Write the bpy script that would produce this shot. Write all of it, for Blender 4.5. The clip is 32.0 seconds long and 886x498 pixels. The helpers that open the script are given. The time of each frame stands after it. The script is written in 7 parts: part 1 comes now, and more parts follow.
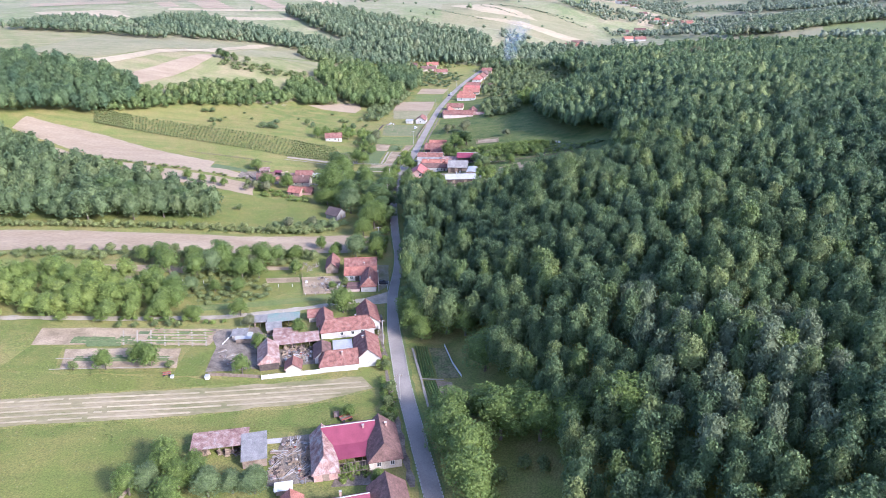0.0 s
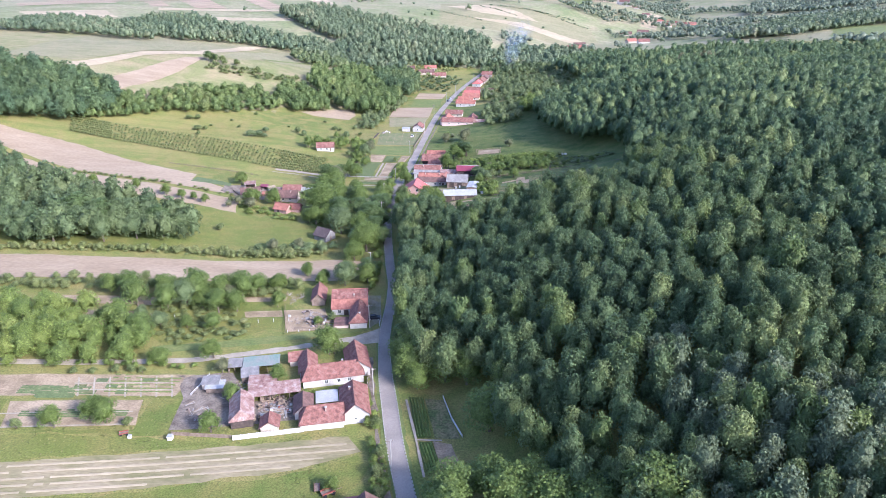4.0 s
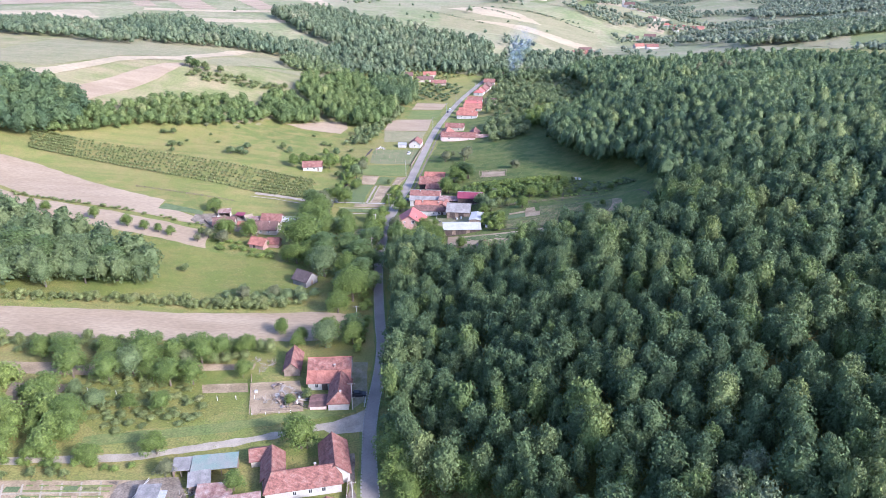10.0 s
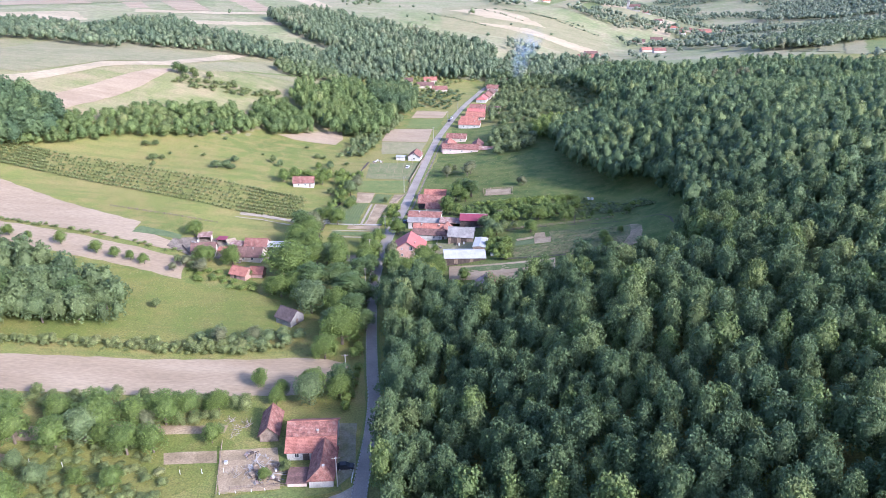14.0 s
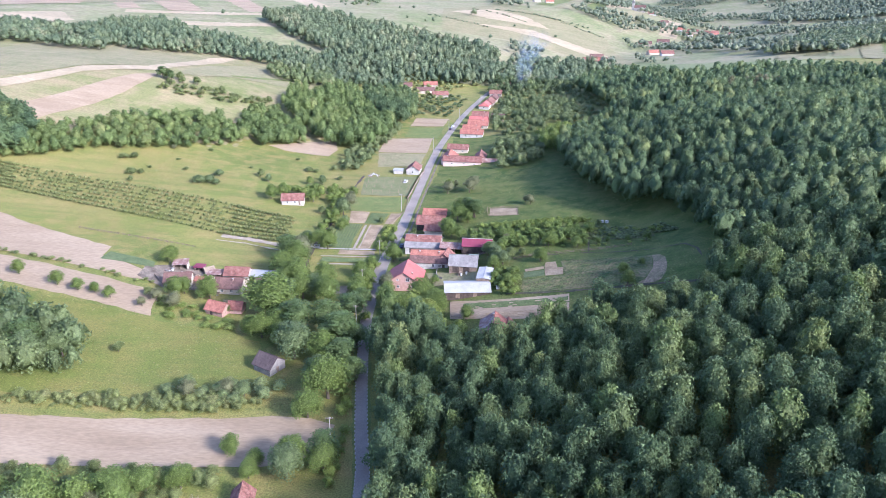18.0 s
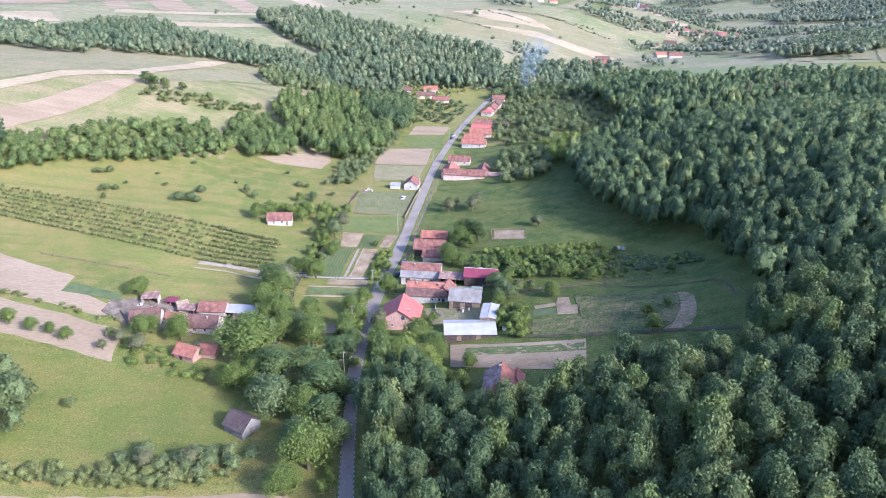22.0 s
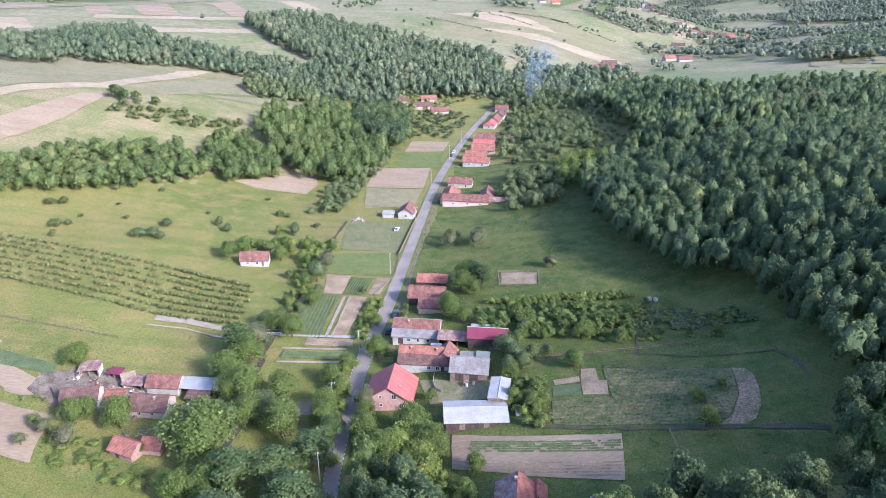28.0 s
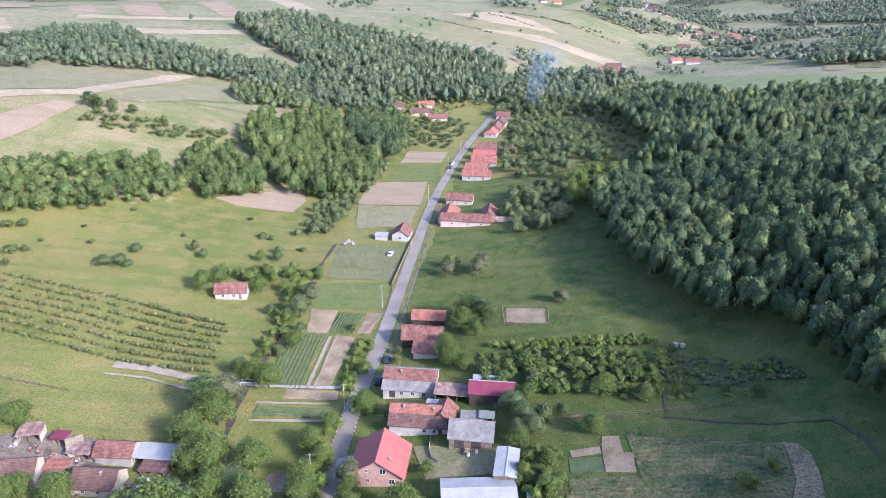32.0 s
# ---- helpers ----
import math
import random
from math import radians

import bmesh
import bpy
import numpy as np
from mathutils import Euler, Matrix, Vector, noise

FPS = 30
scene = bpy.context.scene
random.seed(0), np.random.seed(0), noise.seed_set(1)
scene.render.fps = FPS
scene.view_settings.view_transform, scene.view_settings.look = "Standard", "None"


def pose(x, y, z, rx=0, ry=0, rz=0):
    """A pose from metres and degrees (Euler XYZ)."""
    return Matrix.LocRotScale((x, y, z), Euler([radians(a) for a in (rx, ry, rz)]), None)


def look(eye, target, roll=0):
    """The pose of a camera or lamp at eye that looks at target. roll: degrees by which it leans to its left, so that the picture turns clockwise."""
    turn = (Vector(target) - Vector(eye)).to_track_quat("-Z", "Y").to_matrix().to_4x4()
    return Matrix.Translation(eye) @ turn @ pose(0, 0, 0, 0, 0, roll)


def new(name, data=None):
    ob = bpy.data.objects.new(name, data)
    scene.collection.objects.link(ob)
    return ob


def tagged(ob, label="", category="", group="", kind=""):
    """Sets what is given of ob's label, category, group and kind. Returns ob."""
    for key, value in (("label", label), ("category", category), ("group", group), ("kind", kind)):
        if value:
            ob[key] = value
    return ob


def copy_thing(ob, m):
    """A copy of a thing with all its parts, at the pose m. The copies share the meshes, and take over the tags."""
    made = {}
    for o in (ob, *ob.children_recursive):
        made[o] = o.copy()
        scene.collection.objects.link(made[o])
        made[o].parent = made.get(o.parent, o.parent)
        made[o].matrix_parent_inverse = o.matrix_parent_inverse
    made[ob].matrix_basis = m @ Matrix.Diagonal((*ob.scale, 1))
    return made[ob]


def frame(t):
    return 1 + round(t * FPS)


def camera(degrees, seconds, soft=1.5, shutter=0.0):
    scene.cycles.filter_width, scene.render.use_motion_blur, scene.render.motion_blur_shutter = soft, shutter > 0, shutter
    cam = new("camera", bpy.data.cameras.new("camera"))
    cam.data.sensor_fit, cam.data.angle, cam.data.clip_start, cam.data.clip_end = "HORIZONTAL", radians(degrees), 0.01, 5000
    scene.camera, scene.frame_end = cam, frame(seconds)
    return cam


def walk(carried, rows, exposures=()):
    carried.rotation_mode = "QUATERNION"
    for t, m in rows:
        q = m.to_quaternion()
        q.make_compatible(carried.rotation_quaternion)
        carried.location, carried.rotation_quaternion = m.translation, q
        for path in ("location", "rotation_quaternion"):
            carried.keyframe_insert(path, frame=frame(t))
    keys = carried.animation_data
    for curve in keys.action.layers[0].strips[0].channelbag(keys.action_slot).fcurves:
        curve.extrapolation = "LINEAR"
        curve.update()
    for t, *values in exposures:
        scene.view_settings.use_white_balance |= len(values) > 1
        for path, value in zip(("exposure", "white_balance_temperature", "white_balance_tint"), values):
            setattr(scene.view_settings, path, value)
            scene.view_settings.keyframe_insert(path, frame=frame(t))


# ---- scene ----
cam = camera(65.10, 32.0, 0.8)
# seconds; place in metres; heading, tilt and lean in degrees
FLIGHT = [
    (0, 0.00, 0.00, 112.50, 0.243, -22.813, -0.762),
    (2, -0.07, 13.67, 112.32, 0.160, -22.808, -0.646),
    (4, -0.19, 28.07, 112.24, 0.047, -22.850, -0.525),
    (6, -0.52, 43.10, 112.29, -0.085, -22.882, -0.353),
    (8, -0.72, 57.83, 112.44, -0.152, -22.905, -0.186),
    (10, -0.58, 72.35, 112.72, -0.136, -22.888, -0.044),
    (12, -0.47, 87.02, 112.73, -0.100, -22.858, 0.035),
    (14, -0.60, 101.88, 112.64, -0.079, -22.839, 0.091),
    (16, -0.71, 116.77, 112.62, -0.061, -22.853, 0.162),
    (18, -0.64, 131.50, 112.65, -0.054, -22.893, 0.274),
    (20, -0.53, 146.15, 112.68, -0.050, -22.945, 0.410),
    (22, -0.44, 160.72, 112.72, -0.011, -22.994, 0.397),
    (24, -0.28, 175.24, 112.74, 0.039, -22.982, 0.305),
    (26, -0.24, 189.61, 112.57, 0.053, -22.992, 0.183),
    (28, -0.12, 204.11, 112.34, 0.015, -22.966, 0.056),
    (30, -0.02, 218.57, 112.13, -0.051, -22.983, 0.072),
    (32, -0.00, 233.44, 112.04, -0.130, -23.056, 0.181),
]
# seconds, stops, kelvin, tint: the lens closes a little towards the end
LOOK = ((0, 1.45, 5120, 25), (16, 1.46, 5120, 25), (23, 1.4, 5120, 25), (32, 1.25, 5180, 25))
walk(cam, [(t, pose(x, y, z, 90 + tilt, 0, head) @ pose(0, 0, 0, 0, 0, lean)) for t, x, y, z, head, tilt, lean in FLIGHT], LOOK)

# ==== world, sun and exposure
SUN_ELEVATION, SUN_AZIMUTH = 29.0, 128.0      # degrees; azimuth clockwise from the flight's heading
world = bpy.data.worlds.new("sky")
scene.world = world
world.use_nodes = True
sky_nodes = world.node_tree.nodes
sky_tex = sky_nodes.new("ShaderNodeTexSky")
sky_tex.sky_type = "NISHITA"
sky_tex.sun_disc = False
sky_tex.sun_elevation = radians(SUN_ELEVATION)
sky_tex.sun_rotation = radians(SUN_AZIMUTH)
sky_tex.dust_density = 2.5
world.node_tree.links.new(sky_tex.outputs["Color"], sky_nodes["Background"].inputs["Color"])
sky_nodes["Background"].inputs["Strength"].default_value = 0.15
sun = new("sun", bpy.data.lights.new("sun", "SUN"))
sun.data.energy, sun.data.angle, sun.data.color = 3.3, radians(8.0), (1.0, 0.875, 0.67)
az, el = radians(SUN_AZIMUTH), radians(SUN_ELEVATION)
sun.matrix_world = look((math.sin(az) * math.cos(el) * 500, math.cos(az) * math.cos(el) * 500, math.sin(el) * 500), (0, 0, 0))

# ==== the lie of the land
# the valley line, which the road follows: distance along, place across
VALLEY_Y = (-400, 0, 60, 120, 150, 168, 187, 200, 222, 247, 262, 275, 300, 331, 355, 380, 400, 419, 470, 550, 590, 655, 705, 763, 800, 950, 1150, 1420, 2000, 5000)
VALLEY_X = (95, 20, 9.5, -2.8, -9, -12.6, -15.5, -17.4, -19.3, -18.8, -19.3, -21, -23.6, -25.9, -25.8, -24.2, -22, -19.2, -13.8, -5, 1.5, 14, 26, 41, 55, 150, 290, 500, 560, 900)
VALLEY_Z = (700, 950, 1400, 2100, 5000), (0, -3, -14, -14, 60)
# heights of the slopes over the valley line: rows go up the valley, columns away from the road
WEST_U = (0, 14, 60, 100, 200, 300, 600, 2500)
WEST_Y = (0, 250, 380, 450, 520, 620, 730, 850, 1200, 5000)
WEST = np.array([[0, 0, 1, 2, 5, 8, 15, 40], [0, 0, 1, 3, 6, 10, 20, 50], [0, 0, 1.5, 6, 12, 18, 35, 60], [0, 0, 2, 7, 17, 30, 50, 70],
                 [0, 0, 2, 7, 27, 46, 58, 75], [0, 0, 3, 12, 34, 46, 58, 80], [0, 0, 4, 10, 26, 40, 60, 85], [0, 0, 8, 18, 30, 42, 60, 90],
                 [0, 2, 10, 18, 38, 48, 62, 100], [0, 4, 12, 20, 40, 60, 80, 140]])
EAST_U = (0, 18, 60, 100, 160, 260, 500, 2500)
EAST_Y = (0, 250, 330, 390, 460, 560, 660, 800, 950, 1400, 5000)
EAST = np.array([[0, 0, 17, 27, 35, 42, 50, 60], [0, 0, 17, 27, 35, 40, 45, 60], [0, 1.8, 10, 20, 34, 39, 45, 60], [0, 1.8, 7.5, 12, 33, 40, 46, 60],
                 [0, 1.2, 7, 14, 33, 38, 44, 60], [0, 0.3, 6, 9, 20, 30, 40, 60], [0, 0, 4, 8, 18, 28, 36, 60], [0, 0, 0, 5, 14, 22, 30, 60],
                 [0, 0, 1, 4, 10, 18, 28, 80], [0, 0, 4, 8, 16, 26, 60, 160], [0, 4, 10, 20, 40, 60, 100, 200]])


def ramp(v, knots):
    """Index of the span that holds v, and its smoothed share."""
    knots = np.asarray(knots, float)
    i = np.clip(np.searchsorted(knots, v, side="right") - 1, 0, len(knots) - 2)
    return i, np.clip((v - knots[i]) / (knots[i + 1] - knots[i]), 0, 1)


def cubic(p0, p1, p2, p3, k0, k1, k2, k3, f):
    """Hermite blend with the slopes of the neighbours, on uneven knots."""
    d = k2 - k1
    m1, m2 = (p2 - p0) / (k2 - k0) * d, (p3 - p1) / (k3 - k1) * d
    return p1 * (2 * f ** 3 - 3 * f ** 2 + 1) + m1 * (f ** 3 - 2 * f ** 2 + f) + p2 * (3 * f ** 2 - 2 * f ** 3) + m2 * (f ** 3 - f ** 2)


def spline(v, ks, vs):
    v, ks, vs = np.asarray(v, float), np.asarray(ks, float), np.asarray(vs, float)
    i, f = ramp(v, ks)
    a, b = np.maximum(i - 1, 0), np.minimum(i + 2, len(ks) - 1)
    return cubic(vs[a], vs[i], vs[i + 1], vs[b], ks[a] - (a == i), ks[i], ks[i + 1], ks[b] + (b == i + 1), f)


def valley_x(y):
    return spline(np.clip(y, -400, 5000), VALLEY_Y, VALLEY_X)


def slope(u, y, us, ys, table):
    us, ys = np.asarray(us, float), np.asarray(ys, float)
    i, f = ramp(np.clip(u, us[0], us[-1]), us)
    a, b = np.maximum(i - 1, 0), np.minimum(i + 2, len(us) - 1)
    j, g = ramp(np.clip(y, ys[0], ys[-1]), ys)
    g = g * g * (3 - 2 * g)

    def row(r):
        return cubic(table[r, a], table[r, i], table[r, i + 1], table[r, b], us[a] - (a == i), us[i], us[i + 1], us[b] + (b == i + 1), f)
    return row(j) * (1 - g) + row(j + 1) * g


def land(x, y):
    """Height of the bare land, for numbers or arrays."""
    x, y = np.asarray(x, float), np.asarray(y, float)
    u = x - valley_x(y)
    z = np.where(u < 0, slope(-u, y, WEST_U, WEST_Y, WEST), slope(u, y, EAST_U, EAST_Y, EAST))
    away = np.clip((np.abs(u) - 60) / 150, 0, 1)
    roll = np.sin(x * 0.021 + 1.3) * np.sin(y * 0.017 + 0.4) * 1.2 + np.sin(x * 0.0061 + y * 0.0043) * 2.5
    return z + np.interp(y, *VALLEY_Z) + away * roll


def ground_z(x, y):
    return float(land(x, y))


# ==== helpers for building
def link(a, b):
    a.id_data.links.new(a, b)


def material(name, colours, rough=0.9, scale=1.0, fine=12.0, bump=0.3, spread=0.15, metal=0.0, coords="Object", stretch=(1, 1, 1), per_island=False, courses=0.0):
    """A matt surface: two colours mixed by broad stains, a fine grain over them, and a relief of the grain."""
    m = bpy.data.materials.new(name)
    m.use_nodes = True
    nt = m.node_tree
    n, bsdf = nt.nodes, nt.nodes["Principled BSDF"]
    bsdf.inputs["Roughness"].default_value, bsdf.inputs["Metallic"].default_value = rough, metal
    bsdf.inputs["Specular IOR Level"].default_value = 0.3
    tc, mp = n.new("ShaderNodeTexCoord"), n.new("ShaderNodeMapping")
    mp.inputs["Scale"].default_value = stretch
    link(tc.outputs[coords], mp.inputs["Vector"])
    broad, grain = n.new("ShaderNodeTexNoise"), n.new("ShaderNodeTexNoise")
    for t, s, d in ((broad, scale, 5), (grain, fine, 3)):
        t.inputs["Scale"].default_value, t.inputs["Detail"].default_value = s, d
        link(mp.outputs[0], t.inputs["Vector"])
    rampn = n.new("ShaderNodeValToRGB")
    rampn.color_ramp.elements[0].position, rampn.color_ramp.elements[1].position = 0.32, 0.68
    rampn.color_ramp.elements[0].color, rampn.color_ramp.elements[1].color = (*colours[0], 1), (*colours[-1], 1)
    for i, c in enumerate(colours[1:-1]):
        e = rampn.color_ramp.elements.new(0.32 + 0.36 * (i + 1) / (len(colours) - 1))
        e.color = (*c, 1)
    link(broad.outputs[0], rampn.inputs[0])
    hsv = n.new("ShaderNodeHueSaturation")
    link(rampn.outputs[0], hsv.inputs["Color"])
    mr = n.new("ShaderNodeMapRange")
    mr.inputs["From Min"].default_value, mr.inputs["From Max"].default_value = 0.3, 0.7
    mr.inputs["To Min"].default_value, mr.inputs["To Max"].default_value = 1 - spread, 1 + spread
    link(grain.outputs[0], mr.inputs["Value"])
    value = mr.outputs[0]
    if per_island:
        geo, mul = n.new("ShaderNodeNewGeometry"), n.new("ShaderNodeMath")
        rng = n.new("ShaderNodeMapRange")
        rng.inputs["To Min"].default_value, rng.inputs["To Max"].default_value = 0.75, 1.25
        link(geo.outputs["Random Per Island"], rng.inputs["Value"])
        mul.operation = "MULTIPLY"
        link(rng.outputs[0], mul.inputs[0])
        link(value, mul.inputs[1])
        value = mul.outputs[0]
    if courses:
        wave, cr, m3 = n.new("ShaderNodeTexWave"), n.new("ShaderNodeMapRange"), n.new("ShaderNodeMath")
        wave.bands_direction, wave.inputs["Scale"].default_value, wave.inputs["Distortion"].default_value = "Z", courses, 0.8
        link(tc.outputs[coords], wave.inputs["Vector"])
        cr.inputs["To Min"].default_value, cr.inputs["To Max"].default_value = 0.78, 1.12
        link(wave.outputs["Fac"], cr.inputs["Value"])
        m3.operation = "MULTIPLY"
        link(value, m3.inputs[0])
        link(cr.outputs[0], m3.inputs[1])
        value = m3.outputs[0]
    link(value, hsv.inputs["Value"])
    link(hsv.outputs[0], bsdf.inputs["Base Color"])
    if bump:
        b = n.new("ShaderNodeBump")
        b.inputs["Strength"].default_value = bump
        link(grain.outputs[0], b.inputs["Height"])
        link(b.outputs[0], bsdf.inputs["Normal"])
    return m


def obj(name, bm, mat, parent=None, label="", smooth=False):
    me = bpy.data.meshes.new(name)
    bm.to_mesh(me)
    bm.free()
    for mm in (mat if isinstance(mat, (list, tuple)) else [mat]):
        me.materials.append(mm)
    if smooth:
        me.polygons.foreach_set("use_smooth", [True] * len(me.polygons))
    ob = new(name, me)
    ob.parent = parent
    if label:
        ob["label"] = label
    return ob


part = obj


def thing(name, x, y, rot=0.0, z=None, label="", category="", group=""):
    """An empty on the ground that holds the parts of one thing."""
    e = new(name)
    e.empty_display_size = 0.5
    e.matrix_world = pose(x, y, ground_z(x, y) if z is None else z, 0, 0, rot)
    return tagged(e, label, category, group)


def box(bm, x0, x1, y0, y1, z0, z1, m=None):
    vs = [bm.verts.new(v) for v in ((x0, y0, z0), (x1, y0, z0), (x1, y1, z0), (x0, y1, z0), (x0, y0, z1), (x1, y0, z1), (x1, y1, z1), (x0, y1, z1))]
    for f in ((3, 2, 1, 0), (4, 5, 6, 7), (0, 1, 5, 4), (1, 2, 6, 5), (2, 3, 7, 6), (3, 0, 4, 7)):
        bm.faces.new([vs[i] for i in f])
    if m is not None:
        bmesh.ops.transform(bm, matrix=m, verts=vs)
    return vs


def slab(bm, pts, thick):
    """A flat plate: the polygon pts and the same one lower by thick."""
    top = [bm.verts.new(p) for p in pts]
    low = [bm.verts.new((p[0], p[1], p[2] - thick)) for p in pts]
    k = len(pts)
    bm.faces.new(top)
    bm.faces.new(low[::-1])
    for i in range(k):
        bm.faces.new((top[i], low[i], low[(i + 1) % k], top[(i + 1) % k]))


def cone(bm, a, b, ra, rb, seg=6):
    a, b = Vector(a), Vector(b)
    q = (b - a).to_track_quat("Z", "Y")
    rings = []
    for c, r in ((a, ra), (b, rb)):
        rings.append([bm.verts.new(c + q @ Vector((math.cos(2 * math.pi * i / seg) * r, math.sin(2 * math.pi * i / seg) * r, 0))) for i in range(seg)])
    for i in range(seg):
        j = (i + 1) % seg
        bm.faces.new((rings[0][i], rings[0][j], rings[1][j], rings[1][i]))
    bm.faces.new(rings[1])
    bm.faces.new(rings[0][::-1])


def mesh_from(name, verts, faces, mat):
    """A mesh out of arrays; faces all have the same number of corners."""
    me = bpy.data.meshes.new(name)
    verts, faces = np.asarray(verts, np.float32), np.asarray(faces, np.int32)
    k = faces.shape[1]
    me.vertices.add(len(verts))
    me.vertices.foreach_set("co", verts.ravel())
    me.loops.add(faces.size)
    me.loops.foreach_set("vertex_index", faces.ravel())
    me.polygons.add(len(faces))
    me.polygons.foreach_set("loop_start", np.arange(0, faces.size, k, dtype=np.int32))
    me.update(calc_edges=True)
    me.materials.append(mat)
    return me


# ==== materials
def foliage(name, dark, light, warm, relief=0.5):
    """Leaves: a tone of its own for each tree, a scatter for each spray, a grain of leaf clusters, and light that shines through."""
    m = bpy.data.materials.new(name)
    m.use_nodes = True
    n = m.node_tree.nodes
    bsdf = n["Principled BSDF"]
    bsdf.inputs["Roughness"].default_value = 0.55
    bsdf.inputs["Specular IOR Level"].default_value = 0.35
    at, geo, info = n.new("ShaderNodeAttribute"), n.new("ShaderNodeNewGeometry"), n.new("ShaderNodeObjectInfo")
    at.attribute_name = "tone"
    half, add = n.new("ShaderNodeMath"), n.new("ShaderNodeMath")
    half.operation, add.operation = "MULTIPLY", "ADD"
    half.inputs[1].default_value = 0.2
    link(info.outputs["Random"], half.inputs[0])
    link(at.outputs["Fac"], add.inputs[0])
    link(half.outputs[0], add.inputs[1])
    rampn = n.new("ShaderNodeValToRGB")
    rampn.color_ramp.elements[0].position, rampn.color_ramp.elements[1].position = 0.05, 1.1
    rampn.color_ramp.elements[0].color, rampn.color_ramp.elements[1].color = (*dark, 1), (*warm, 1)
    e = rampn.color_ramp.elements.new(0.65)
    e.color = (*light, 1)
    link(add.outputs[0], rampn.inputs[0])
    grain, relief_n = n.new("ShaderNodeTexNoise"), n.new("ShaderNodeTexNoise")
    for t, sc, de in ((grain, 2.6, 4), (relief_n, 2.4, 3)):
        t.inputs["Scale"].default_value, t.inputs["Detail"].default_value, t.inputs["Roughness"].default_value = sc, de, 0.7
        link(geo.outputs["Position"], t.inputs["Vector"])
    hsv, rng, gr, mul = n.new("ShaderNodeHueSaturation"), n.new("ShaderNodeMapRange"), n.new("ShaderNodeMapRange"), n.new("ShaderNodeMath")
    rng.inputs["To Min"].default_value, rng.inputs["To Max"].default_value = 0.72, 1.3
    link(geo.outputs["Random Per Island"], rng.inputs["Value"])
    gr.inputs["From Min"].default_value, gr.inputs["From Max"].default_value = 0.3, 0.7
    gr.inputs["To Min"].default_value, gr.inputs["To Max"].default_value = 0.6, 1.4
    link(grain.outputs[0], gr.inputs["Value"])
    mul.operation = "MULTIPLY"
    link(rng.outputs[0], mul.inputs[0])
    link(gr.outputs[0], mul.inputs[1])
    link(rampn.outputs[0], hsv.inputs["Color"])
    link(mul.outputs[0], hsv.inputs["Value"])
    link(hsv.outputs[0], bsdf.inputs["Base Color"])
    bump = n.new("ShaderNodeBump")
    bump.inputs["Strength"].default_value, bump.inputs["Distance"].default_value = relief, 0.8
    link(relief_n.outputs[0], bump.inputs["Height"])
    link(bump.outputs[0], bsdf.inputs["Normal"])
    tr, mix, out = n.new("ShaderNodeBsdfTranslucent"), n.new("ShaderNodeMixShader"), n["Material Output"]
    link(hsv.outputs[0], tr.inputs["Color"])
    mix.inputs[0].default_value = 0.32
    link(bsdf.outputs[0], mix.inputs[1])
    link(tr.outputs[0], mix.inputs[2])
    link(mix.outputs[0], out.inputs["Surface"])
    return m


LEAF_FOREST = foliage("forest_leaves", (0.066, 0.114, 0.058), (0.124, 0.180, 0.072), (0.222, 0.268, 0.096), 0.8)
LEAF_GARDEN = foliage("garden_leaves", (0.128, 0.182, 0.042), (0.190, 0.245, 0.052), (0.265, 0.298, 0.072))
LEAF_BRIGHT = foliage("young_leaves", (0.125, 0.180, 0.044), (0.185, 0.240, 0.054), (0.265, 0.300, 0.078))
LEAF_WILLOW = foliage("willow_leaves", (0.125, 0.172, 0.070), (0.170, 0.212, 0.085), (0.205, 0.235, 0.105))
LEAF_ORCHARD = foliage("orchard_leaves", (0.160, 0.192, 0.064), (0.200, 0.222, 0.078), (0.238, 0.244, 0.100))
LEAF_COPSE = foliage("copse_leaves", (0.086, 0.128, 0.054), (0.138, 0.180, 0.070), (0.215, 0.235, 0.108))
LEAF_HILL = foliage("hillside_leaves", (0.096, 0.146, 0.048), (0.148, 0.200, 0.060), (0.225, 0.252, 0.092))
LEAF_PALE = foliage("pale_forest_leaves", (0.125, 0.165, 0.088), (0.170, 0.205, 0.108), (0.215, 0.235, 0.135))
LEAF_GRASS = foliage("grass_tufts", (0.108, 0.136, 0.032), (0.142, 0.158, 0.038), (0.182, 0.172, 0.055))
LEAF_SHRUB = foliage("shrub_leaves", (0.140, 0.180, 0.062), (0.195, 0.225, 0.078), (0.250, 0.250, 0.112))
LEAF_DRY = foliage("pale_leaves", (0.150, 0.165, 0.080), (0.205, 0.205, 0.110), (0.235, 0.220, 0.135))
# Distance haze is put into the colour: greyer, bluer leaves for far woods.
LEAF_FAR_HAZED = foliage("distant_hazed_leaves", (0.090, 0.134, 0.076), (0.150, 0.190, 0.098), (0.250, 0.254, 0.150), 0.3)
# The farthest trees, paled further in their base colour for the haze.
LEAF_VALLEY_HAZED = foliage("valley_haze_leaves", (0.130, 0.172, 0.112), (0.185, 0.218, 0.138), (0.260, 0.268, 0.180), 0.3)
BARK = material("bark", [(0.10, 0.08, 0.06), (0.17, 0.14, 0.11)], 0.95, 1.5, 14, 0.6)


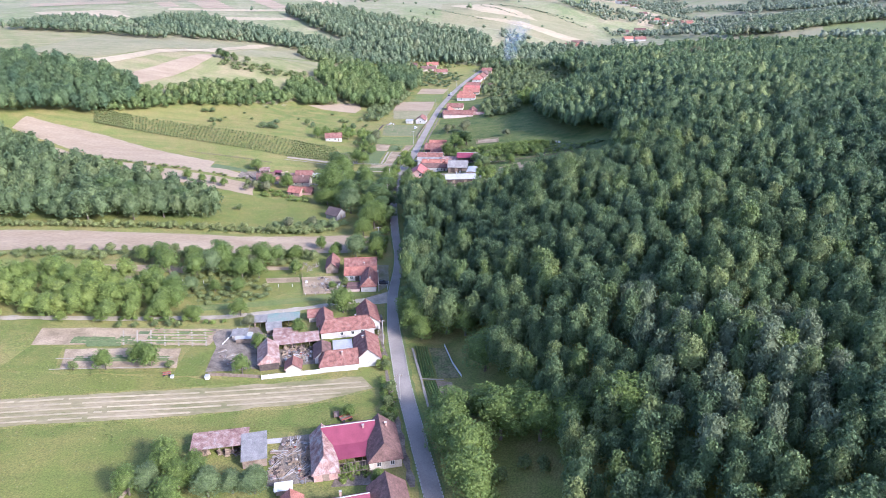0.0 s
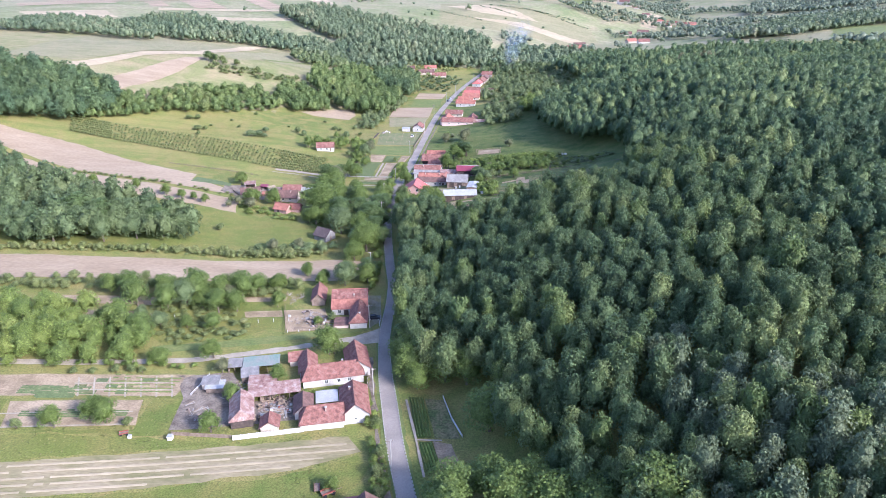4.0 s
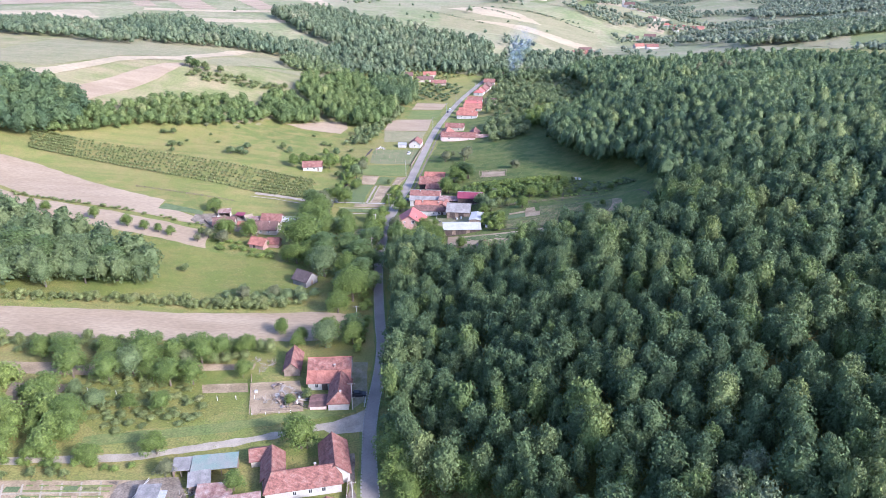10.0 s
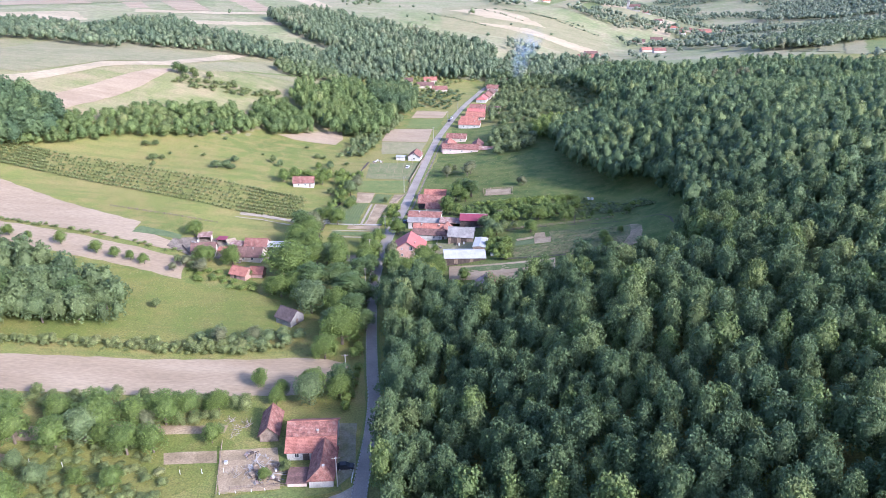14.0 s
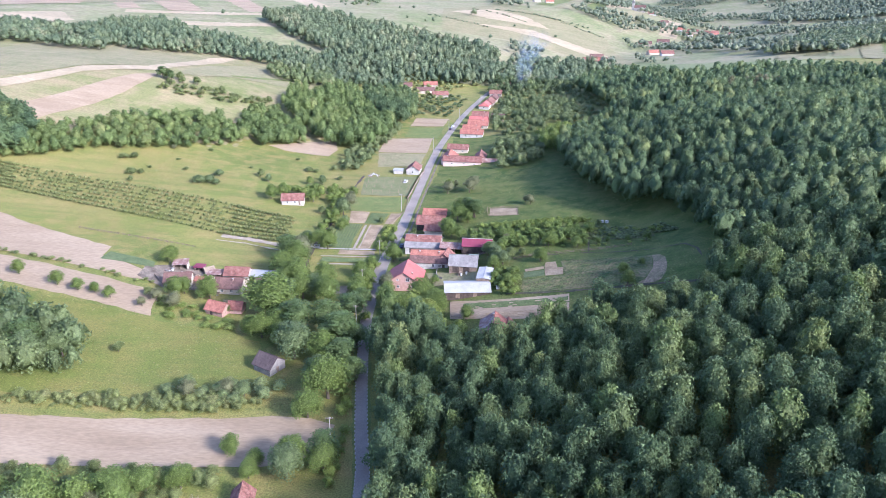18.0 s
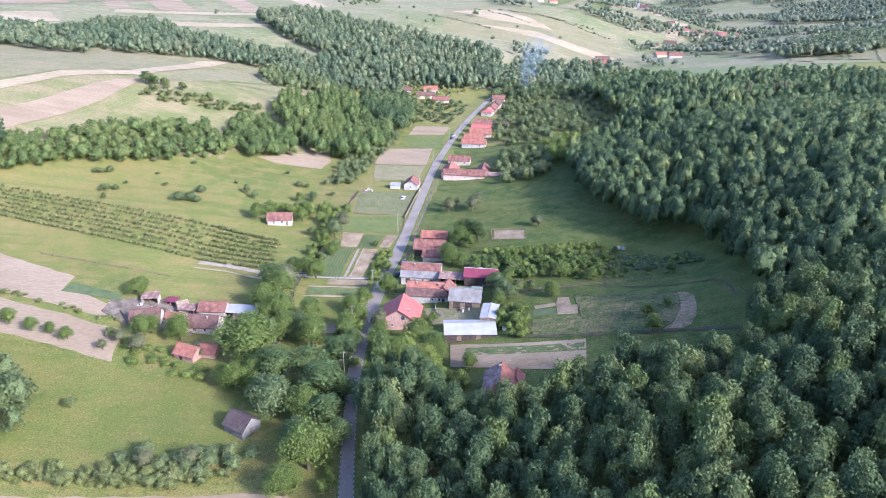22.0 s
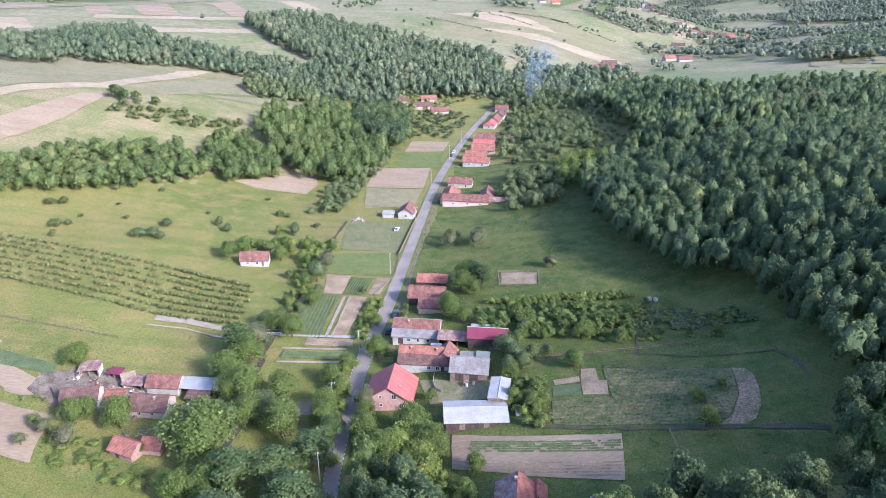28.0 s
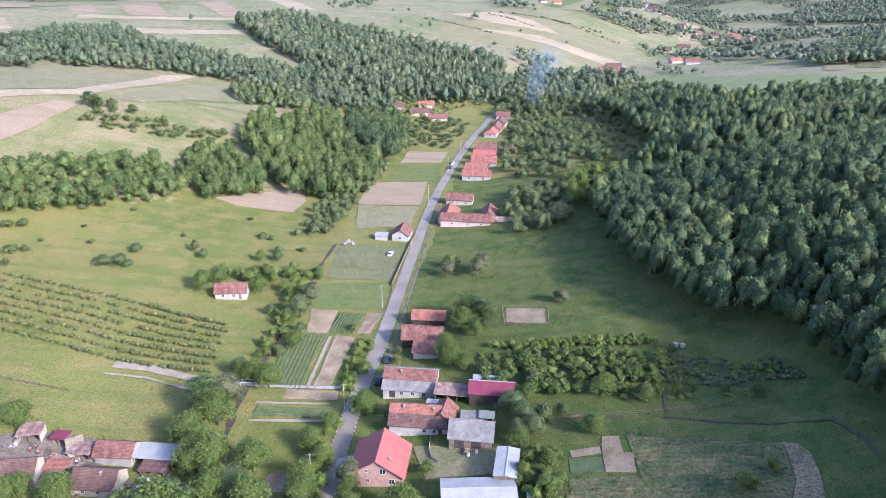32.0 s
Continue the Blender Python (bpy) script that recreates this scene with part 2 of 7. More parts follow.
def meadow(name, tones, broad, clump, tuft, tuft_depth=0.22):
    """Grass: big soft zones, clumps of taller or drier growth, and tufts."""
    m = material(name, tones, 0.95, broad, tuft, 0.35, tuft_depth)
    n = m.node_tree.nodes
    hsv = next(k for k in n if k.type == "HUE_SAT")
    ramp_ = next(k for k in n if k.type == "VALTORGB")
    mp = next(k for k in n if k.type == "MAPPING")
    cl, rr, mix = n.new("ShaderNodeTexNoise"), n.new("ShaderNodeValToRGB"), n.new("ShaderNodeMix")
    cl.inputs["Scale"].default_value, cl.inputs["Detail"].default_value, cl.inputs["Roughness"].default_value = clump, 6, 0.65
    link(mp.outputs[0], cl.inputs["Vector"])
    rr.color_ramp.elements[0].position, rr.color_ramp.elements[1].position = 0.42, 0.62
    rr.color_ramp.elements[0].color, rr.color_ramp.elements[1].color = (0, 0, 0, 1), (0.78, 0.78, 0.78, 1)
    link(cl.outputs[0], rr.inputs[0])
    mix.data_type = "RGBA"
    link(rr.outputs[0], mix.inputs["Factor"])
    link(ramp_.outputs[0], mix.inputs["A"])
    mix.inputs["B"].default_value = (tones[-1][0] * 1.12, tones[-1][1] * 1.02, tones[-1][2] * 1.1, 1)
    # long faint streaks, as scythe, cart and water leave them
    sm, st, sr, tint = n.new("ShaderNodeMapping"), n.new("ShaderNodeTexNoise"), n.new("ShaderNodeMapRange"), n.new("ShaderNodeMix")
    sm.inputs["Scale"].default_value, sm.inputs["Rotation"].default_value = (0.018, 0.22, 0.1), (0, 0, -0.12)
    tc = next(k for k in n if k.type == "TEX_COORD")
    link(tc.outputs["Object"], sm.inputs["Vector"])
    st.inputs["Scale"].default_value, st.inputs["Detail"].default_value = 1.0, 4
    link(sm.outputs[0], st.inputs["Vector"])
    sr.inputs["From Min"].default_value, sr.inputs["From Max"].default_value = 0.48, 0.68
    sr.inputs["To Max"].default_value = 0.4
    link(st.outputs[0], sr.inputs["Value"])
    tint.data_type = "RGBA"
    link(sr.outputs[0], tint.inputs["Factor"])
    link(mix.outputs["Result"], tint.inputs["A"])
    tint.inputs["B"].default_value = (tones[0][0] * 0.85, tones[0][1] * 0.95, tones[0][2] * 0.9, 1)
    link(tint.outputs["Result"], hsv.inputs["Color"])
    return m


GRASS = meadow("meadow_grass", [(0.100, 0.130, 0.028), (0.146, 0.162, 0.038), (0.194, 0.178, 0.058)], 0.014, 0.11, 2.4, 0.36)
LAWN = meadow("short_grass", [(0.092, 0.130, 0.036), (0.135, 0.158, 0.048)], 0.05, 0.22, 2.0, 0.3)
HAY = material("mown_hay", [(0.165, 0.155, 0.070), (0.225, 0.194, 0.106), (0.280, 0.236, 0.146)], 0.95, 0.22, 1.6, 0.4, 0.15, stretch=(0.4, 1.2, 1))
PLOUGH = material("tilled_soil", [(0.238, 0.182, 0.118), (0.308, 0.246, 0.166)], 0.97, 0.08, 1.3, 0.5, 0.13, stretch=(0.4, 1.3, 1))
SOIL = material("garden_soil", [(0.19, 0.145, 0.088), (0.33, 0.26, 0.170)], 0.97, 0.2, 2.2, 0.5, 0.24)
DRYFIELD = material("pale_stubble_field", [(0.275, 0.232, 0.145), (0.360, 0.302, 0.200)], 0.97, 0.03, 0.5, 0.3, 0.16, stretch=(0.5, 1.2, 1))
DRYGRASS = meadow("dry_grass", [(0.158, 0.162, 0.076), (0.218, 0.204, 0.112)], 0.04, 0.2, 1.2)
VINEYARD = meadow("trodden_vineyard_grass", [(0.108, 0.132, 0.050), (0.158, 0.162, 0.076)], 0.08, 0.3, 2.0)
LUSH = meadow("lush_meadow_grass", [(0.046, 0.080, 0.015), (0.074, 0.104, 0.020), (0.112, 0.129, 0.036)], 0.05, 0.20, 2.4, 0.36)
FRESH = meadow("fresh_meadow_grass", [(0.088, 0.120, 0.023), (0.120, 0.140, 0.028), (0.148, 0.150, 0.039)], 0.03, 0.10, 2.4, 0.32)
PASTURE = meadow("dry_hill_pasture", [(0.134, 0.154, 0.050), (0.182, 0.184, 0.076), (0.236, 0.211, 0.112)], 0.025, 0.06, 1.0, 0.22)
# Far ground, its base colour lightened and greyed to carry the haze.
FARLAND_HAZED = meadow("far_hazed_grass", [(0.128, 0.160, 0.062), (0.172, 0.187, 0.086), (0.232, 0.220, 0.130)], 0.008, 0.02, 0.2, 0.18)
GREENFIELD = meadow("pale_green_field", [(0.130, 0.172, 0.064), (0.168, 0.196, 0.084)], 0.02, 0.05, 0.6, 0.2)
CROP = material("crop_rows", [(0.072, 0.105, 0.042), (0.110, 0.138, 0.060)], 0.9, 0.4, 3.0, 0.5, 0.28)
YARD = material("trodden_yard_earth", [(0.100, 0.080, 0.060), (0.165, 0.138, 0.108), (0.215, 0.182, 0.145)], 0.97, 0.35, 2.5, 0.5, 0.34)
HEADLAND = meadow("half_bare_headland", [(0.100, 0.108, 0.042), (0.195, 0.158, 0.085), (0.275, 0.215, 0.130)], 0.22, 0.55, 2.2, 0.45)
WEEDS = meadow("weedy_plot_grass", [(0.060, 0.094, 0.028), (0.098, 0.118, 0.040), (0.168, 0.150, 0.074)], 0.10, 0.30, 1.6, 0.42)
ASPHALT = material("grey_asphalt", [(0.205, 0.180, 0.154), (0.275, 0.245, 0.212)], 0.92, 0.12, 4.0, 0.25, 0.16)
BANK = material("dark_earth_bank", [(0.055, 0.058, 0.034), (0.105, 0.092, 0.062)], 0.97, 0.3, 2.5, 0.5, 0.3)
VERGE = material("grassy_gravel_verge", [(0.13, 0.135, 0.065), (0.24, 0.22, 0.16)], 0.97, 0.35, 3.0, 0.5, 0.25)
GRAVEL = material("pale_gravel", [(0.235, 0.205, 0.155), (0.34, 0.30, 0.235)], 0.97, 0.3, 4.0, 0.5, 0.2)
TILE_RED = material("weathered_clay_tiles", [(0.125, 0.060, 0.050), (0.205, 0.096, 0.076), (0.235, 0.138, 0.112)], 0.88, 0.8, 4.0, 0.5, 0.34, courses=1.7)
TILE_ORANGE = material("new_clay_tiles", [(0.22, 0.088, 0.064), (0.34, 0.152, 0.112)], 0.85, 0.7, 4.0, 0.4, 0.3, courses=1.7)
TILE_BROWN = material("old_brown_tiles", [(0.098, 0.058, 0.050), (0.175, 0.105, 0.088)], 0.9, 0.7, 4.0, 0.5, 0.32, courses=1.7)
TILE_DARK = material("dark_slate_brown_tiles", [(0.062, 0.046, 0.046), (0.10, 0.078, 0.074)], 0.9, 0.7, 4.0, 0.5, 0.25, courses=1.7)
TILE_SALMON = material("bright_salmon_tiles", [(0.33, 0.105, 0.092), (0.38, 0.135, 0.118)], 0.7, 0.4, 5.0, 0.3, 0.1, courses=1.7)
METAL_PINK = material("crimson_sheet_metal", [(0.15, 0.032, 0.054), (0.19, 0.043, 0.07)], 0.6, 0.4, 6.0, 0.1, 0.1)
METAL_SILVER = material("pale_sheet_metal", [(0.29, 0.295, 0.29), (0.37, 0.375, 0.365)], 0.6, 0.3, 3.0, 0.1, 0.14)
SHEET_GREY = material("grey_fibre_cement", [(0.15, 0.145, 0.14), (0.245, 0.235, 0.225)], 0.9, 0.6, 4.0, 0.3, 0.22)
SHEET_RUST = material("rusted_roof_sheets", [(0.155, 0.085, 0.072), (0.25, 0.165, 0.14), (0.30, 0.26, 0.235)], 0.88, 0.6, 3.0, 0.3, 0.3)
SHEET_TEAL = material("faded_teal_sheets", [(0.14, 0.20, 0.17), (0.21, 0.205, 0.19)], 0.88, 0.3, 5.0, 0.2, 0.22)
WHITEWASH = material("whitewashed_plaster", [(0.34, 0.325, 0.30), (0.48, 0.465, 0.44)], 0.9, 0.5, 4.0, 0.2, 0.14)
PLASTER = material("cream_plaster", [(0.36, 0.31, 0.25), (0.50, 0.44, 0.365)], 0.9, 0.5, 4.0, 0.2, 0.14)
PINKWALL = material("faded_pink_plaster", [(0.52, 0.40, 0.36), (0.60, 0.48, 0.43)], 0.9, 0.6, 6.0, 0.2, 0.08)
BRICK = material("bare_brick", [(0.36, 0.22, 0.185), (0.46, 0.30, 0.255)], 0.95, 1.2, 8.0, 0.5, 0.2)
BRICK_OLD = material("old_sooty_brick", [(0.24, 0.15, 0.125), (0.36, 0.25, 0.21)], 0.95, 1.2, 8.0, 0.5, 0.25)
WOOD = material("weathered_wood", [(0.14, 0.105, 0.08), (0.24, 0.19, 0.15)], 0.95, 1.2, 10.0, 0.4, 0.2)
PALEWOOD = material("sawn_timber", [(0.24, 0.185, 0.125), (0.35, 0.275, 0.195)], 0.9, 1.2, 10.0, 0.4, 0.2)
CONCRETE = material("grey_concrete", [(0.28, 0.265, 0.24), (0.39, 0.375, 0.345)], 0.92, 0.6, 7.0, 0.3, 0.16)
WHITEPAINT = material("white_paint", [(0.48, 0.48, 0.46), (0.62, 0.62, 0.60)], 0.6, 1.0, 9.0, 0.1, 0.08)
GLASS = material("window_glass", [(0.03, 0.035, 0.04), (0.05, 0.055, 0.06)], 0.12, 1.0, 3.0, 0.0, 0.05)
DARKWOOD = material("dark_interior_boards", [(0.05, 0.04, 0.035), (0.09, 0.07, 0.06)], 0.95, 1.2, 8.0, 0.3, 0.2)

# ==== the ground: one sheet to the horizon
def steps(lo, hi, fine_lo, fine_hi, cell, grow=1.03):
    mid = list(np.arange(fine_lo, fine_hi + 0.1, cell))
    d, v = cell, fine_hi
    while v < hi:
        d *= grow
        v += d
        mid.append(v)
    d, v = cell, fine_lo
    while v > lo:
        d *= grow
        v -= d
        mid.insert(0, v)
    return np.array(mid)


gx, gy = steps(-3500, 3500, -270, 220, 3.0), steps(-800, 4800, 90, 800, 3.0)
mx, my = np.meshgrid(gx, gy)
ground_verts = np.stack([mx.ravel(), my.ravel(), land(mx, my).ravel()], 1)
idx = np.arange(len(gx) * len(gy)).reshape(len(gy), len(gx))
quads = np.stack([idx[:-1, :-1], idx[:-1, 1:], idx[1:, 1:], idx[1:, :-1]], -1).reshape(-1, 4)
ground = new("ground", mesh_from("ground", ground_verts, quads, GRASS))
ground.data.polygons.foreach_set("use_smooth", [True] * len(ground.data.polygons))
for far_mat in (PASTURE, FARLAND_HAZED, LUSH):
    ground.data.materials.append(far_mat)
cx_, cy_ = ground_verts[quads].mean(1)[:, :2].T
shake = np.random.default_rng(8).normal(0, 3.0, len(cx_)) + 14 * np.sin(cx_ * 0.045) * np.sin(cy_ * 0.06)
zone = np.where((cx_ < -75 + 0.5 * shake) & (cy_ > 548 + 0.42 * (cx_ + 75) + shake), 1, 0)
zone = np.where(cy_ > 800 + shake + np.clip(cx_, -100, 100) * 0.3, 2, zone)
away_ = cx_ - valley_x(cy_)
zone = np.where((away_ > 6 + 0.2 * shake) & (cy_ > 305 + 0.3 * shake) & (cy_ < 600 + shake), 3, zone)
ground.data.polygons.foreach_set("material_index", zone.astype(np.int32))
tagged(ground, "rolling green meadow land with yellowish patches", "ground", kind="structure")


def wobbly(poly, step=4.0, wander=0.5, seed=1):
    """The outline poly with its edges cut up and a little uneven."""
    rnd, out = random.Random(seed), []
    for (x0, y0), (x1, y1) in zip(poly, poly[1:] + poly[:1]):
        k = max(1, int(math.hypot(x1 - x0, y1 - y0) / step))
        for i in range(k):
            w = wander if i else wander * 0.3
            out.append((x0 + (x1 - x0) * i / k + rnd.uniform(-w, w), y0 + (y1 - y0) * i / k + rnd.uniform(-w, w)))
    return out


PLOTS = []


def patch(name, poly, mat, label, lift=0.12, cell=3.0, wander=0.5, category="field", rot=0.0):
    """A piece of land laid over the ground sheet, cut into cells so that it follows the slope."""
    if mat not in (LUSH, FRESH, DRYGRASS, VERGE):
        PLOTS.append(list(poly))
    bm = bmesh.new()
    bm.faces.new([bm.verts.new((x, y, 0)) for x, y in wobbly(list(poly), 4.0, wander, len(name) + int(abs(poly[0][0])))])
    xs, ys = [p[0] for p in poly], [p[1] for p in poly]
    for lo, hi, nrm in ((min(xs), max(xs), (1, 0, 0)), (min(ys), max(ys), (0, 1, 0))):
        for c in np.arange(math.ceil(lo / cell) * cell, hi, cell):
            geom = bm.verts[:] + bm.edges[:] + bm.faces[:]
            bmesh.ops.bisect_plane(bm, geom=geom, plane_co=Vector(nrm) * float(c), plane_no=nrm)
    for v in bm.verts:
        v.co.z = ground_z(v.co.x, v.co.y) + lift
    for f in bm.faces:
        if f.normal.z < 0:
            f.normal_flip()
    return tagged(obj(name, bm, mat), label, category, kind="structure")


def ribbon(name, line, width, mat, label, lift=0.1, cross=4, category="path", step=3.0, edge=0.0, seed=3):
    """A way along a line of (x, y), draped over the ground; the width may be a function of y."""
    pts = []
    for (x0, y0), (x1, y1) in zip(line, line[1:]):
        k = max(1, int(math.hypot(x1 - x0, y1 - y0) / step))
        pts += [(x0 + (x1 - x0) * i / k, y0 + (y1 - y0) * i / k) for i in range(k)]
    pts.append(line[-1])
    bm, rnd, last = bmesh.new(), random.Random(seed), None
    for i, (x, y) in enumerate(pts):
        a, b = pts[max(i - 1, 0)], pts[min(i + 1, len(pts) - 1)]
        d = Vector((b[0] - a[0], b[1] - a[1])).normalized()
        w = (width(y) if callable(width) else width) / 2 + rnd.uniform(-edge, edge)
        row = []
        for j in range(cross + 1):
            s = (2 * j / cross - 1) * w
            px_, py_ = x + d.y * s, y - d.x * s
            row.append(bm.verts.new((px_, py_, ground_z(px_, py_) + lift)))
        if last:
            for j in range(cross):
                bm.faces.new((last[j], last[j + 1], row[j + 1], row[j]))
        last = row
    return tagged(obj(name, bm, mat, smooth=True), label, category, kind="structure")


ROAD = [(float(valley_x(y)), y) for y in range(-60, 800, 6)]


def road_width(y):
    return float(np.interp(y, (150, 192, 212, 320, 360), (4.2, 4.1, 3.2, 3.1, 4.3)))


ribbon("road", ROAD, road_width, ASPHALT, "narrow grey asphalt village road with worn edges", 0.16, 4, "road", edge=0.12)
for side, wname in ((-1, "road_verge"), (1, "road_verge")):
    ribbon(wname, [(x + side * (road_width(y) / 2 + 0.45), y) for x, y in ROAD], 0.9, LAWN, "grassy shoulder beside the asphalt road", 0.13, 1, "road verge", edge=0.35, seed=side + 5)

# ==== trees
def crown_arrays(seed, leaves, spray, lobes=11, tall=1.1, loose=0.0, sub=2, full=0.80):
    """A crown one metre in radius and about 2 * tall high, its foot at z = 0: a lumpy body of boughs, and leaf sprays all over it.
    Gives its corners, and its triangles as rows of three corners."""
    rnd = np.random.default_rng(seed)
    cs, rs = [], []
    for i in range(lobes):
        a, h = i * 2.4 + rnd.uniform(-0.4, 0.4), (i + 0.5) / lobes if i else 0.95
        wide = math.sqrt(max(0.02, 1 - ((h - 0.36) / 0.68) ** 2))
        rad = rnd.uniform(0.42, 0.70) * wide if i else 0.08
        cs.append((rad * math.cos(a), rad * math.sin(a), 2 * tall * (0.10 + 0.74 * h)))
        rs.append(rnd.uniform(0.30, 0.48) * (11 / lobes) ** 0.25)
    cs, rs = np.array(cs), np.array(rs)
    mid = np.array([0, 0, tall * 0.95])
    pick = rnd.choice(lobes, leaves, p=rs ** 2 / (rs ** 2).sum())
    d = rnd.normal(size=(leaves, 3))
    d[:, 2] = d[:, 2] * 0.9 + 0.45
    d += 0.8 * (cs[pick] - mid)
    d /= np.linalg.norm(d, axis=1)[:, None]
    c = cs[pick] + d * (rs[pick] * rnd.uniform(0.70, 1.12 + loose, leaves))[:, None]
    nrm = d * 0.8 + rnd.normal(size=(leaves, 3)) * 0.55 + np.array([0, 0, 0.25])
    nrm /= np.linalg.norm(nrm, axis=1)[:, None]
    t = np.cross(nrm, rnd.normal(size=(leaves, 3)))
    t /= np.linalg.norm(t, axis=1)[:, None]
    b = np.cross(nrm, t)
    s = spray * rnd.uniform(0.6, 1.4, leaves)[:, None]
    k = rnd.uniform(0.7, 1.2, (leaves, 1))
    sprays = np.stack([c - t * s - b * s * 0.6, c + t * s - b * s * 0.6 * k, c + b * s * k], 1).reshape(-1, 3)
    # the body: a sphere whose corners are pushed out to the farthest bough in their direction
    bm = bmesh.new()
    bmesh.ops.create_icosphere(bm, subdivisions=sub, radius=1.0)
    way = np.array([tuple(v.co) for v in bm.verts])
    faces = np.array([[v.index for v in f.verts] for f in bm.faces])
    bm.free()
    way[:, 2] *= 1.15
    way /= np.linalg.norm(way, axis=1)[:, None]
    off = cs - mid
    along = way @ off.T
    miss = (off ** 2).sum(1)[None, :] - along ** 2
    reach = np.where(miss < rs ** 2, along + np.sqrt(np.maximum(rs ** 2 - miss, 0)), 0.0).max(1)
    reach = np.maximum(reach * full, 0.34) * (1 + rnd.uniform(-0.12, 0.08, len(way)))
    body = mid + way * reach[:, None]
    return np.concatenate([sprays, body]), np.concatenate([np.arange(leaves * 3).reshape(-1, 3), faces + leaves * 3])


def leaf_mesh(name, verts, faces, mat, tone=None):
    """One mesh out of triangles, with a tone for each corner; the bodies are shaded round, the sprays stay flat."""
    me = mesh_from(name, verts, faces, mat)
    me.polygons.foreach_set("use_smooth", np.ones(len(faces), bool))
    if tone is not None:
        me.attributes.new("tone", "FLOAT", "POINT").data.foreach_set("value", tone.astype(np.float32))
    return me


def stand(name, spots, kinds, mat, label, category="forest", seed=5, foot=0.18, calm=0.4):
    """Woods: the crowns of all spots (x, y, height, breadth) in ONE mesh. calm: how far neighbours share a tone."""
    rnd = np.random.default_rng(seed)
    which = rnd.integers(0, len(kinds), len(spots))
    spots = np.asarray(spots, float)
    zs = land(spots[:, 0], spots[:, 1])
    made, tris, tones, count = [], [], [], 0
    for k, (base, faces) in enumerate(kinds):
        sel = np.where(which == k)[0]
        if not len(sel):
            continue
        tall = base[:, 2].max()
        ang = rnd.uniform(0, 6.283, len(sel))
        ca, sa = np.cos(ang)[:, None], np.sin(ang)[:, None]
        h, w = spots[sel, 2][:, None], spots[sel, 3][:, None]
        x = (base[None, :, 0] * ca - base[None, :, 1] * sa) * w + spots[sel, 0][:, None]
        y = (base[None, :, 0] * sa + base[None, :, 1] * ca) * w + spots[sel, 1][:, None]
        z = zs[sel][:, None] + h * foot + base[None, :, 2] / tall * h * (1 - foot)
        made.append(np.stack([x, y, z], -1).reshape(-1, 3))
        tris.append((faces[None] + (np.arange(len(sel)) * len(base))[:, None, None] + count).reshape(-1, 3))
        count += len(sel) * len(base)
        tone = rnd.beta(1.3, 2.2, len(sel))
        if calm:
            drift = np.array([noise.noise(Vector((a * 0.03, b * 0.03, seed * 1.7))) for a, b in spots[sel, :2]])
            tone = np.clip(tone * (1 - calm) + calm * (0.4 + 0.9 * drift), 0, 0.999)
        tones.append(np.repeat(tone, len(base)))
    return tagged(new(name, leaf_mesh(name, np.concatenate(made), np.concatenate(tris), mat, np.concatenate(tones))), label, category, kind="stuff")


def inside(x, y, poly):
    hit = False
    for (x0, y0), (x1, y1) in zip(poly, poly[1:] + poly[:1]):
        if (y0 > y) != (y1 > y) and x < (x1 - x0) * (y - y0) / (y1 - y0) + x0:
            hit = not hit
    return hit


def fill(poly, gap, heights, seed, breadth=0.27, taper=0.0):
    """Spots for trees inside an outline, on a shaken lattice."""
    rnd, out = random.Random(seed), []
    xs, ys = [p[0] for p in poly], [p[1] for p in poly]
    y, row = min(ys), 0
    while y < max(ys):
        x = min(xs) + (row % 2) * gap / 2
        while x < max(xs):
            a, b = x + rnd.uniform(-0.38, 0.38) * gap, y + rnd.uniform(-0.38, 0.38) * gap
            if inside(a, b, poly):
                h = rnd.uniform(*heights)
                out.append((a, b, h, max(h * breadth * rnd.uniform(0.85, 1.2), min(gap, 5.6) * 0.45)))
            x += gap
        y += gap * 0.87
        row += 1
    return out


NEAR_KINDS = [crown_arrays(s, 1050, 0.072, 19, 1.12, 0.14, 2, 0.76) for s in range(8)]
MID_KINDS = [crown_arrays(20 + s, 380, 0.105, 15, 1.1, 0.08, 2) for s in range(8)]
EVEN_KINDS = [crown_arrays(30 + s, 200, 0.105, 9, 1.1, 0.03, 2, 0.93) for s in range(7)]
FAR_KINDS = [crown_arrays(40 + s, 110, 0.150, 8, 1.0, 0.07, 2, 0.84) for s in range(6)]
DOT_KINDS = [crown_arrays(50 + s, 24, 0.24, 5, 0.95, 0.04, 1, 0.95) for s in range(5)]

# the wooded hill east of the road
FOREST_NEAR = [(24, 108), (27, 124), (26, 139), (18, 152), (15, 163), (11, 168), (11, 190), (-7, 194), (-12.8, 205), (-14.4, 226), (-14.6, 255), (-16.8, 275), (-19.6, 300), (-21.6, 329), (-14, 326), (-3, 320), (5, 312), (7, 299), (25, 298), (30, 302), (44, 303), (60, 302),
               (70, 303), (77, 316), (84, 330), (104, 330), (104, 78), (40, 84), (26, 96)]
FOREST_SLOPE = [(104, 60), (104, 330), (190, 330), (190, 60)]
FOREST_MID = [(84, 330), (89, 352), (91, 398), (78, 408), (70, 425), (64, 450), (62, 484), (63, 518), (86, 548), (101.7, 536), (121, 550), (140, 556), (171, 566), (196, 572), (224, 579), (330, 560), (330, 200), (190, 60), (190, 330), (110, 330)]
FOREST_FAR = [(98, 574), (120, 606), (116, 640), (117, 680), (114, 742), (143, 786), (172, 790), (182, 723), (190, 692), (233, 698), (265, 687), (290, 680), (335, 640), (440, 570), (460, 300), (330, 200), (330, 562), (228, 594), (196, 588), (171, 582), (140, 571), (120, 564)]
